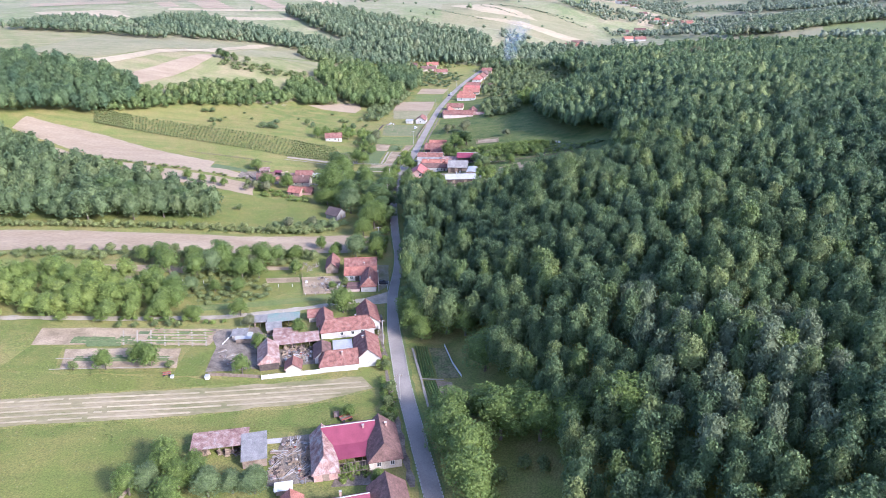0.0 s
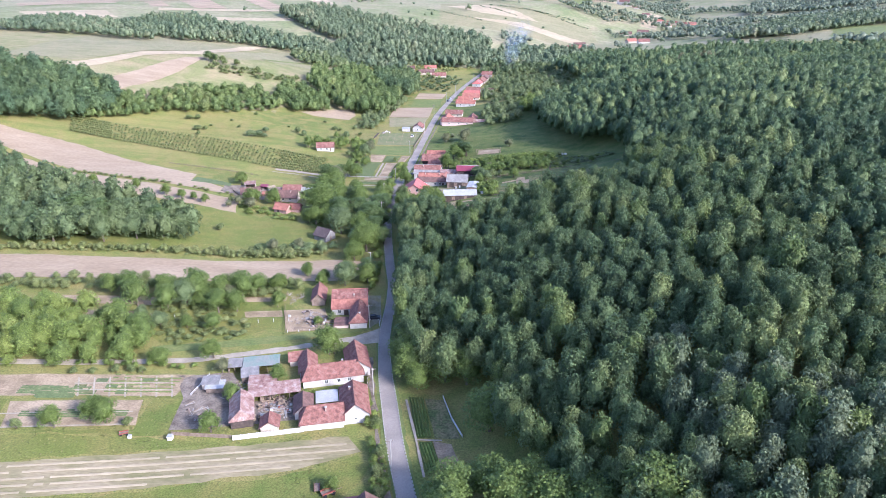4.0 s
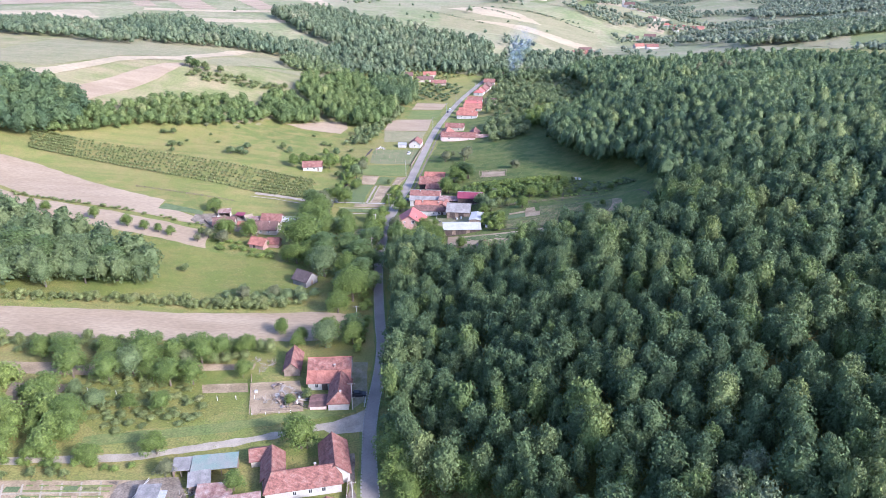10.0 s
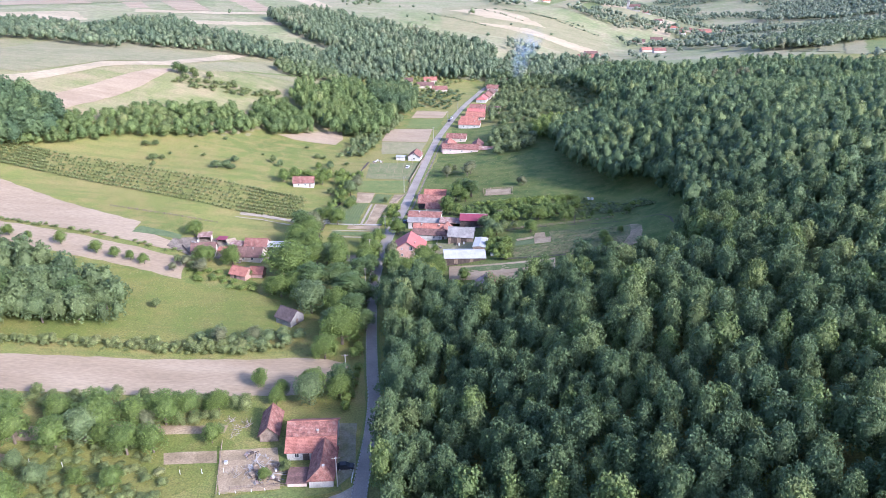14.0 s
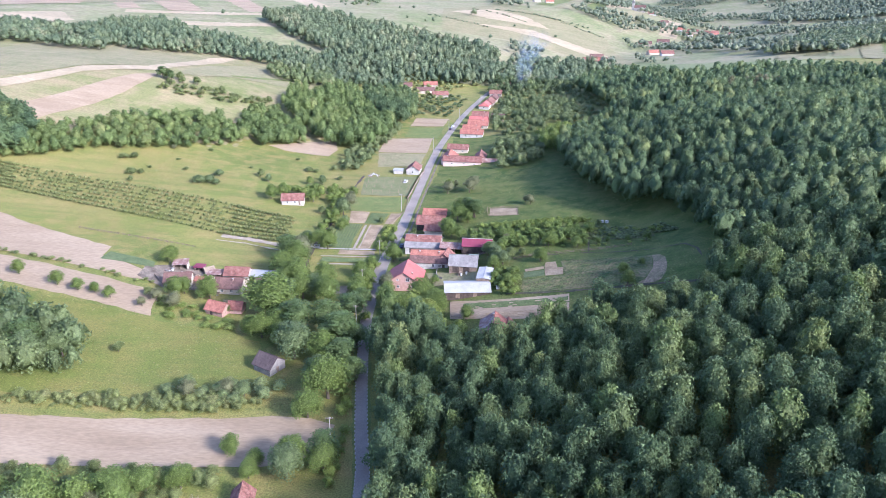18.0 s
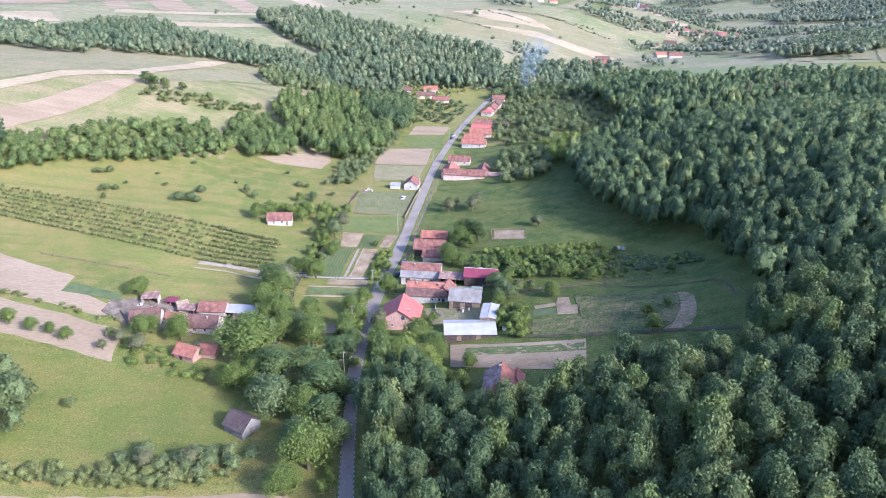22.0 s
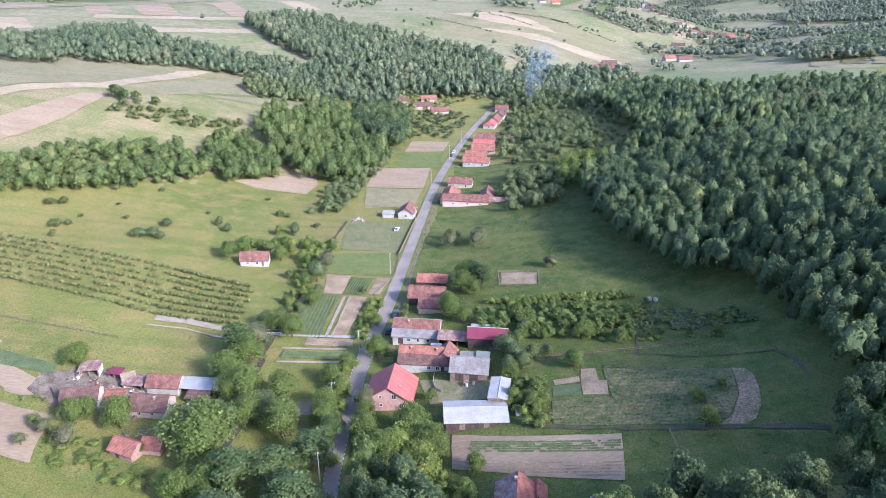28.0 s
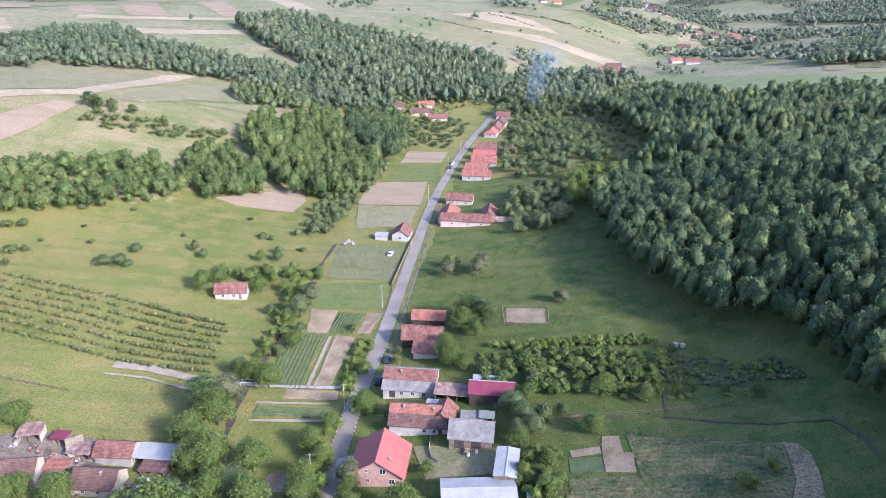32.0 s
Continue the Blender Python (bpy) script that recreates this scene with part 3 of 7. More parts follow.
PALE_TREES = [(47, 174), (44, 150), (50, 106), (76, 104), (84, 126), (80, 150), (64, 152), (56, 172)]
for outline, gap, kinds, seed, lab in ((FOREST_NEAR, 5.3, NEAR_KINDS, 11, "dense green broadleaf forest covering the hillside"), (FOREST_SLOPE, 5.3, MID_KINDS, 14, "dense green broadleaf forest higher up the slope"),
                                       (FOREST_MID, 4.7, EVEN_KINDS, 12, "dense green broadleaf forest on the far hillside"), (FOREST_FAR, 6.0, EVEN_KINDS, 13, "distant forest over the back of the hill")):
    trees = fill(outline, gap * 0.94, (11, 18.5), seed, 0.198)
    for patch_, every, leaf, pale_lab in ((PALE_TREES, 2, LEAF_PALE, "pale grey-green trees with thin crowns in the forest"), (FOREST_NEAR, 11, LEAF_HILL, "fresh bright green trees between the darker ones")):
        if outline is FOREST_NEAR:
            some = [t for i, t in enumerate(trees) if i % every == 0 and inside(t[0], t[1], patch_)]
            trees = [t for t in trees if t not in some]
            stand("forest_trees", [(x, y, h * 1.06, w * 1.05) for x, y, h, w in some], kinds, leaf, pale_lab, "trees", seed + every, 0.3)
    stand("forest", trees, kinds, LEAF_FOREST, lab, "forest", seed, 0.34, 0.35)

stand("forest_trees", fill([(188, 598), (226, 606), (232, 622), (196, 614)], 6.0, (13, 18), 15, 0.2), MID_KINDS, LEAF_DRY, "pale half-bare trees at the edge of the older wood", "trees", 15, 0.3)

# ==== houses
def roof_planes(L, D, e, r, over, hips, lift=0.0):
    """Outlines of the slopes of a roof with its ridge along x: front, back, and the hipped ends."""
    k = (r - e) / (D / 2)
    lx0, lx1, dy = -L / 2 - over, L / 2 + over, D / 2 + over
    ze, zr = e - k * over + lift, r + lift
    h0, h1 = hips
    r0 = -L / 2 + h0 * D / 2 if h0 else lx0
    r1 = L / 2 - h1 * D / 2 if h1 else lx1
    front = [(lx0, -dy, ze), (lx1, -dy, ze), (r1, 0, zr), (r0, 0, zr)]
    back = [(lx1, dy, ze), (lx0, dy, ze), (r0, 0, zr), (r1, 0, zr)]
    ends = []
    if h0:
        ends.append([(lx0, dy, ze), (lx0, -dy, ze), (r0, 0, zr)])
    if h1:
        ends.append([(lx1, -dy, ze), (lx1, dy, ze), (r1, 0, zr)])
    return front, back, ends, (r0, r1, zr)


def wing(parent, cx, cy, L, D, e, r, roof, wall, turn=0.0, hips=(0, 0), over=0.45, roof2=None, windows=(), chimneys=(), doors=(), lift=0.0, split=None):
    """One range of a house: walls with gables, slopes, ridge, windows, doors, chimneys. turn: degrees of its ridge off the house's x."""
    m = pose(cx, cy, 0, 0, 0, turn)

    def put(name, bm, mat, up, label="", smooth=False):
        bmesh.ops.transform(bm, matrix=m, verts=bm.verts)
        return part(name, bm, mat, up, label, smooth)
    x, y = L / 2, D / 2
    bm = bmesh.new()
    ring = [(-x, -y), (x, -y), (x, y), (-x, y)]
    low, top = [bm.verts.new((a, b, -0.8)) for a, b in ring], [bm.verts.new((a, b, e)) for a, b in ring]
    g0 = bm.verts.new((-x, 0, r - 0.1)) if not hips[0] else None
    g1 = bm.verts.new((x, 0, r - 0.1)) if not hips[1] else None
    bm.faces.new((low[0], low[1], top[1], top[0]))
    bm.faces.new((low[2], low[3], top[3], top[2]))
    bm.faces.new((low[1], low[2], top[2], g1, top[1]) if g1 else (low[1], low[2], top[2], top[1]))
    bm.faces.new((low[3], low[0], top[0], g0, top[3]) if g0 else (low[3], low[0], top[0], top[3]))
    bm.faces.new(low[::-1])
    walls = put("wall", bm, wall, parent)
    front, back, ends, (r0, r1, zr) = roof_planes(L, D, e, r, over, hips, 0.06 + lift)
    planes = [front, back, *ends]
    if split:
        share, upper = split
        a, b, c, d = (Vector(p) for p in front)
        e0, e1 = a.lerp(d, share), b.lerp(c, share)
        planes[0] = [a, b, e1, e0]
        bm = bmesh.new()
        slab(bm, [e0 + Vector((0, 0.05, 0.06)), e1 + Vector((0, 0.05, 0.06)), c, d], 0.16)
        put("roof_slope", bm, upper, parent)
    for i, pl in enumerate(planes):
        bm = bmesh.new()
        slab(bm, pl, 0.16)
        put("roof_slope", bm, (roof2 if roof2 and i == 1 else roof), parent)
    bm = bmesh.new()
    cone(bm, (r0, 0, zr + 0.02), (r1, 0, zr + 0.02), 0.14, 0.14, 6)
    put("ridge_cap", bm, CONCRETE if roof is METAL_PINK else roof, parent)
    for (px_, pz, facing, w, h) in windows:
        window(parent, m, L, D, px_, pz, facing, w, h)
    for (px_, facing, w, h, mat) in doors:
        bm = bmesh.new()
        face_box(bm, L, D, px_, h / 2, facing, w, h, 0.03, 0.05)
        put("door", bm, mat, parent)
    for (px_, py_, h) in chimneys:
        bm = bmesh.new()
        zz = r - (r - e) * abs(py_) / (D / 2)
        top = max(zz + 0.7, r + h - 0.45)
        box(bm, px_ - 0.24, px_ + 0.24, py_ - 0.24, py_ + 0.24, zz - 0.6, top)
        stack = put("chimney", bm, BRICK_OLD, parent)
        bm = bmesh.new()
        box(bm, px_ - 0.31, px_ + 0.31, py_ - 0.31, py_ + 0.31, top, top + 0.1)
        put("chimney_cap", bm, CONCRETE, stack)
    return walls


def face_box(bm, L, D, s, z, facing, w, h, inset, out):
    """A box on one wall: facing 'f' front, 'b' back, 'l' and 'r' the ends; s metres along it."""
    if facing in "fb":
        y = (-D / 2) if facing == "f" else D / 2
        sg = -1 if facing == "f" else 1
        ya, yb = sorted((y - sg * inset, y + sg * out))
        box(bm, s - w / 2, s + w / 2, ya, yb, z - h / 2, z + h / 2)
    else:
        x = (-L / 2) if facing == "l" else L / 2
        sg = -1 if facing == "l" else 1
        xa, xb = sorted((x - sg * inset, x + sg * out))
        box(bm, xa, xb, s - w / 2, s + w / 2, z - h / 2, z + h / 2)


def window(parent, m, L, D, s, z, facing, w, h):
    bm = bmesh.new()
    for dx, dz, ww, hh in ((-w / 2, 0, 0.1, h + 0.1), (w / 2, 0, 0.1, h + 0.1), (0, h / 2, w, 0.1), (0, -h / 2, w + 0.2, 0.1), (0, 0, 0.06, h)):
        face_box(bm, L, D, s + dx, z + dz, facing, ww, hh, 0.02, 0.07)
    bmesh.ops.transform(bm, matrix=m, verts=bm.verts)
    fr = part("window", bm, WHITEPAINT, parent, "white-framed window")
    bm = bmesh.new()
    face_box(bm, L, D, s, z, facing, w - 0.06, h - 0.06, 0.02, 0.03)
    bmesh.ops.transform(bm, matrix=m, verts=bm.verts)
    part("pane", bm, GLASS, fr)


def lean_to(parent, cx, cy, L, D, zf, zb, roof, wall, turn=0.0, open_front=True, posts=4):
    """An open-fronted shed with a single slope: roof, back and end walls, posts in front."""
    m = pose(cx, cy, 0, 0, 0, turn)

    def put(name, bm, mat):
        bmesh.ops.transform(bm, matrix=m, verts=bm.verts)
        return part(name, bm, mat, parent)
    x, y = L / 2, D / 2
    bm = bmesh.new()
    slab(bm, [(-x - 0.3, -y - 0.4, zf), (x + 0.3, -y - 0.4, zf), (x + 0.3, y + 0.3, zb), (-x - 0.3, y + 0.3, zb)], 0.1)
    put("roof", bm, roof)
    bm = bmesh.new()
    box(bm, -x, x, y - 0.12, y, -0.6, zb - 0.14)
    put("back_wall", bm, wall)
    for sx in (-1, 1):
        bm = bmesh.new()
        slab_pts = [(sx * x, -y, -0.6), (sx * x, y - 0.12, -0.6), (sx * x, y - 0.12, zb - 0.16), (sx * x, -y, zf - 0.14)]
        a = [bm.verts.new(p) for p in slab_pts]
        b = [bm.verts.new((p[0] - sx * 0.12, p[1], p[2])) for p in slab_pts]
        bm.faces.new(a)
        bm.faces.new(b[::-1])
        for i in range(4):
            bm.faces.new((a[i], b[i], b[(i + 1) % 4], a[(i + 1) % 4]))
        bmesh.ops.recalc_face_normals(bm, faces=bm.faces)
        put("end_wall", bm, wall)
    if open_front:
        for i in range(posts):
            bm = bmesh.new()
            px_ = -x + 0.3 + (L - 0.6) * i / (posts - 1)
            box(bm, px_ - 0.08, px_ + 0.08, -y, -y + 0.16, -0.6, zf - 0.12)
            put("post", bm, WOOD)
    else:
        bm = bmesh.new()
        box(bm, -x + 0.12, x - 0.12, -y, -y + 0.12, -0.6, zf - 0.14)
        put("front_wall", bm, wall)

# ==== fields, gardens and ways
patch("fresh_meadow", [(-215, 289), (-160, 289), (-60, 291), (-52, 300), (-58, 322), (-72, 330), (-97, 332.5), (-121, 338.5), (-153, 347), (-180, 356), (-215, 372)], FRESH, "fresh yellow-green meadow beside the copse", 0.07, 3.0, 1.5)
patch("fresh_meadow", [(-170, 112), (-75, 112), (-73, 132), (-62, 145), (-44, 146), (-24, 151), (-18.5, 160), (-21.5, 165), (-36, 158.5), (-74, 151.5), (-115, 145.5), (-152, 140)], FRESH, "fresh green meadow behind the farm", 0.07, 3.0, 1.0)
patch("fresh_meadow", [(-155, 154), (-121.6, 159), (-75, 165.5), (-54, 169), (-68, 171), (-132, 171), (-155, 186)], FRESH, "fresh green meadow below the garden beds", 0.07, 3.0, 1.0)
patch("fresh_meadow", [(-84, 248), (-58, 247), (-52, 243), (-56, 228), (-70, 220), (-88, 216), (-100, 226), (-108, 238)], FRESH, "rank green grass in the overgrown garden", 0.07, 3.0, 1.0)
patch("lush_meadow", [(12, 446), (40, 441), (62, 436), (60, 470), (58, 512), (24, 512), (-2, 515), (-8, 480), (-12, 450)], LUSH, "lush green meadow beside the upper road", 0.07, 3.0, 1.0)
patch("lush_meadow", [(20, 380), (66, 372), (92, 364), (120, 352), (118, 402), (60, 430), (14, 440), (10, 408)], LUSH, "lush green orchard grass below the forest", 0.07, 3.0, 1.0)
patch("lush_meadow", [(24, 338), (84, 320), (86, 350), (64, 372), (20, 378), (22, 352)], LUSH, "green grass round the field plots", 0.07, 3.0, 1.0)
patch("lush_meadow", [(-48, 382), (-30, 382), (-28, 366), (-30, 364), (-50, 364)], FRESH, "green meadow between creek and road", 0.07, 3.0, 0.6)
patch("lush_meadow", [(-128, 186), (-132, 172), (-60, 172), (-72, 190), (-80, 188), (-80, 174), (-114, 172), (-118, 185)], FRESH, "bright green grass round the garden beds", 0.07, 3.0, 0.6)
patch("earth_plot", [(-55.4, 240.1), (-41.4, 241.6), (-37.7, 227.1), (-51.3, 225.6)], SOIL, "bare pinkish earth plot beside the house", 0.15, 3.0, 0.3, "garden")
patch("earth_plot", [(-68.6, 238.8), (-55.9, 240.1), (-54.6, 235.5), (-67.1, 234.7)], SOIL, "bare earth strip in the grass", 0.15, 3.0, 0.3, "garden")
patch("gravel_forecourt", [(-28.2, 251.6), (-22.8, 251.6), (-20.9, 233), (-24.8, 227.8), (-26, 240)], VERGE, "trodden gravel strip before the house", 0.15, 3.0, 0.3, "yard")
patch("lane_mouth", [(-31.9, 220.1), (-24.8, 224.8), (-20.4, 228.8), (-18.6, 234), (-17.9, 219.2), (-28.8, 217.4)], GRAVEL, "worn gravel junction of lane and road", 0.14, 3.0, 0.3, "lane")
patch("concrete_apron", [(-51.1, 142.6), (-35.6, 144.7), (-35.2, 142.8), (-49.9, 140.6)], CONCRETE, "grey concrete strip behind the sheds", 0.18, 3.0, 0.1, "yard")
patch("farmyard", [(-6.7, 369.7), (10.1, 366.5), (16, 363.5), (12.3, 356.6), (-3.5, 357.5)], DRYGRASS, "worn farmyard with thin grass and gravel", 0.15, 3.0, 0.4, "yard")
patch("parking_slab", [(-16.9, 404.1), (-13.6, 403.9), (-13.8, 400.5), (-17.4, 401.0)], CONCRETE, "small concrete slab beside the road", 0.2, 3.0, 0.05, "yard")
ribbon("earth_bank", [(float(valley_x(y)) - 4.2, y) for y in range(126, 216, 6)], 1.5, YARD, "bare brown bank beside the road", 0.12, 2, "bank", edge=0.4, seed=8)
patch("hay_strip", [(-150, 141), (-152, 153), (-121.6, 158.1), (-75, 164.7), (-25, 172.2), (-21.1, 166.1), (-36, 159.5), (-73.6, 152.2), (-114.8, 146.3)], HAY, "strip of mown pale hay between two meadows")
patch("ploughed_field", [(-230, 280), (-192.3, 279.5), (-119.3, 279.1), (-69, 281.4), (-45.5, 283.4), (-35.3, 282.8), (-28.4, 279.9), (-30.8, 271.7), (-35, 264.8), (-47.9, 263.4), (-113.3, 261.2), (-180.2, 258.5), (-225, 258)], PLOUGH, "long bare ploughed field of pale brown soil")
patch("ploughed_field", [(-262, 434), (-208, 418), (-169.9, 399), (-130.4, 382.7), (-130.1, 374.5), (-115.8, 368.1), (-102.4, 359.1), (-112.3, 358.3), (-159.6, 371.2), (-192.9, 379.6), (-236, 403), (-262, 416)], PLOUGH, "curved bare field below the orchard slope")
patch("ploughed_field", [(-244, 402), (-190.7, 375.8), (-157.9, 367.6), (-101, 351.4), (-97.2, 334.4), (-121.1, 340.5), (-153.4, 349.3), (-180.6, 358.2), (-235, 385)], PLOUGH, "bare field strip with a row of small trees")
patch("dry_meadow", [(-330, 700), (-306, 720), (-257, 739), (-202, 748), (-150, 756), (-164, 733), (-196, 712), (-210, 641), (-245, 616), (-275, 560), (-330, 560)], DRYGRASS, "dry yellowish hay meadow on the hilltop", 0.25, 6.0)
patch("ploughed_field", [(-300, 512), (-268, 560), (-245, 613), (-211, 638), (-204, 684), (-197, 731), (-176, 753), (-182, 725), (-191, 678), (-200, 627), (-226, 611), (-238, 599), (-258, 548), (-288, 500)], DRYFIELD, "pale strip field curving over the hill", 0.3, 5.0)
patch("ploughed_field", [(-258, 480), (-240, 520), (-223, 574), (-216, 594), (-209, 608), (-194, 620), (-197, 600), (-200, 577), (-204, 559), (-208, 545), (-222, 505), (-240, 472)], PLOUGH, "bare brown field on the hill brow", 0.3, 5.0)
patch("stubble_field", [(-188, 628), (-184, 690), (-158, 742), (-119, 733), (-101, 692), (-118, 664), (-157, 654), (-172, 632)], DRYGRASS, "pale stubble on the hill shoulder", 0.25, 6.0)
patch("crop_strip", [(-160, 660), (-120, 700), (-117, 694), (-156, 655)], LAWN, "narrow green strip in the stubble", 0.35, 5.0)
patch("ploughed_field", [(-105.6, 537.8), (-68.9, 567.3), (-65.4, 549.7), (-68.1, 533.6), (-94.3, 533.9)], PLOUGH, "small bare field below the wooded slope", 0.2)
def plots(name, lift, cell, wander, category, *rows):
    """Several pieces of land of one sort: (outline, material, label)."""
    for poly, mat, lab in rows:
        patch(name, poly, mat, lab, lift, cell, wander, category)


plots("garden_plot", 0.2, 3.0, 0.25, "garden",
      ([(-37.8, 583.4), (-7.3, 588.4), (-10.5, 550.3), (-40.4, 549.5)], PLOUGH, "bare tilled plot beside the road"),
      ([(-20.3, 646.8), (3.9, 648.1), (-0.2, 624.3), (-24, 620.2)], PLOUGH, "bare tilled plot near the village"),
      ([(-23.9, 616.9), (0.5, 620.8), (-4, 588.3), (-26.3, 588.4)], LAWN, "bright green plot beside the road"),
      ([(-40, 548), (-11, 549), (-14, 522), (-38, 518)], DRYGRASS, "dry pale grass plot beside the road"),
      ([(-42.9, 498.2), (-14.6, 500.6), (-18.4, 466.6), (-42.4, 467.4)], VINEYARD, "small vineyard ground with pale dry grass"),
      ([(-44.7, 462.9), (-19.2, 464.9), (-20.4, 443), (-45.6, 443.7)], LAWN, "bright green mown plot"),
      ([(-44.2, 443), (-35.1, 442.4), (-36.1, 427.2), (-43.2, 427.3)], SOIL, "bare garden bed"),
      ([(-34.5, 441), (-25.8, 440.8), (-28.6, 427.1), (-36.1, 426.5)], LAWN, "green vegetable bed"),
      ([(-25, 440.8), (-19.8, 440.8), (-22.8, 427.1), (-27.1, 427.1)], SOIL, "bare narrow garden bed"))
plots("garden_plot", 0.2, 3.0, 0.25, "garden",
      ([(-33.5, 425.9), (-27.2, 425), (-31.4, 396.2), (-36.2, 396.4)], SOIL, "bare brown garden strip"),
      ([(-49.1, 426.5), (-37, 426.3), (-39.5, 395.4), (-49, 400.5)], CROP, "green vegetable plot in rows"),
      ([(-43.1, 396.4), (-28.6, 395.3), (-28.3, 391), (-43.4, 391.5)], SOIL, "bare narrow bed by the footpath"),
      ([(-49.2, 388), (-29.9, 387.5), (-30.1, 383.5), (-49.6, 384)], CROP, "dark green bed beside the footpath"),
      ([(-40, 362), (-28, 362), (-28.5, 356), (-42, 356)], SOIL, "brown garden bed under the trees"),
      ([(29.2, 360.8), (36.1, 361), (35.9, 358.2), (29.4, 358.3)], SOIL, "bare strip above the small green bed"),
      ([(28.6, 358), (35.7, 357), (35.2, 352), (28.2, 353)], CROP, "small dark green bed"),
      ([(37.3, 364.6), (40.9, 364), (40.4, 357.5), (42.4, 357), (41.3, 350), (35.5, 351.8), (36.4, 361)], SOIL, "bare brown bed in the long plot"),
      ([(42.6, 363.8), (71.6, 351.8), (70.4, 346.8), (68.3, 339), (64.1, 332.2), (61, 330.2), (26.7, 341.5), (27.5, 351.2), (42, 348.8)], WEEDS, "sparse green field plot with weeds"),
      ([(71.8, 351.8), (74.0, 350), (74.6, 346.5), (73.2, 340), (71, 333.5), (68.4, 329.5), (65.9, 328.1), (61.1, 330.0), (64.3, 332.0), (68.5, 339), (70.6, 346.8)], HEADLAND, "bare turned headland of the field plot"))
plots("garden_plot", 0.2, 3.0, 0.25, "garden",
      ([(2.1, 343.2), (40.7, 333.7), (37.9, 318.7), (2, 331)], PLOUGH, "vegetable field with fine earth rows"),
      ([(21.4, 437.1), (33.9, 433), (32.7, 423.3), (20.6, 427.1)], SOIL, "fenced garden bed in the meadow"),
      ([(-130.4, 196.5), (-72.4, 199.7), (-74.6, 189.1), (-128.4, 186.1)], SOIL, "bare vegetable garden with narrow beds"),
      ([(-116.8, 184.2), (-82.5, 186.8), (-80.1, 175.7), (-113.1, 173)], SOIL, "dark vegetable garden beds"),
      ([(-78, 199), (-62, 201), (-55, 190), (-55, 176), (-71, 174), (-72, 188)], YARD, "trodden earth yard behind the sheds"),
      ([(-56, 176), (-37, 179), (-37, 188), (-52, 187)], YARD, "cluttered earth farmyard"),
      ([(-42, 144), (-31, 146), (-31, 128), (-42, 126)], YARD, "cluttered farmyard earth"),
      ([(-26, 134), (-17, 136), (-17, 127), (-27, 126)], YARD, "small cobbled court with plants"),
      ([(-10.2, 189.5), (-6.1, 189.5), (-3.7, 171.9), (-7.2, 171.5)], LUSH, "green vegetable ground in the roadside garden"),
      ([(-6.8, 170.2), (-3.6, 170.4), (-1.4, 160.5), (-4.6, 157)], LUSH, "green vegetable ground in the roadside garden"))
plots("garden_plot", 0.2, 3.0, 0.25, "garden",
      ([(-3.2, 170.7), (1.3, 169.4), (3.6, 161.5), (-0.8, 158.9)], SOIL, "tilled earth of the roadside garden"),
      ([(-5.8, 189.2), (-0.7, 188.2), (3.8, 171.2), (-2.9, 172)], WEEDS, "weedy fallow of the roadside garden"),
      ([(-112, 369), (-101, 374), (-85, 373), (-80, 367), (-80, 355), (-100, 354), (-112, 361)], YARD, "bare mauve-brown farmyard earth"),
      ([(-86, 249), (-56, 250), (-56, 247), (-86, 245)], SOIL, "bare strip between hedges"),
      ([(-135, 246), (-100, 247), (-100, 241), (-135, 240)], SOIL, "bare strip in the overgrown garden"),
      ([(-130, 371.5), (-129, 378.4), (-109.9, 372.9), (-109, 368.6)], CROP, "dark green triangular crop plot"),
      ([(-120, 236), (-104, 236), (-106, 226), (-118, 226)], SOIL, "dark garden bed"))
plots("far_field", 0.3, 9.0, 2.0, "field",
      ([(-298, 882), (-174, 939), (-172, 920), (-288, 850)], DRYFIELD, "pale far strip field"),
      ([(-356, 950), (-218, 1018), (-213, 995), (-347, 925)], DRYFIELD, "pale far strip field"),
      ([(-305, 1149), (-285, 1191), (-215, 1036), (-236, 1019)], PLOUGH, "far bare field"),
      ([(-384, 1095), (-350, 1127), (-283, 995), (-316, 974)], PLOUGH, "far bare field"),
      ([(-424, 1060), (-405, 1077), (-348, 975), (-366, 958)], PLOUGH, "far bare field"),
      ([(-246, 1281), (-219, 1299), (-160, 1165), (-181, 1126)], DRYFIELD, "far pale field"),
      ([(-2, 1225), (83, 1325), (168, 1235), (232, 1160), (222, 945), (187, 965), (137, 1022), (74, 1032), (-2, 1034)], DRYGRASS, "broad pale meadow on the far slope"),
      )
plots("far_field", 0.6, 9.0, 2.0, "field",
      ([(8, 1190), (70, 1250), (120, 1210), (150, 1150), (60, 1150)], DRYFIELD, "pale strip on the far slope"),
      ([(40, 1100), (120, 1120), (205, 1060), (210, 1010), (120, 1080)], DRYFIELD, "pale strip on the far slope"))
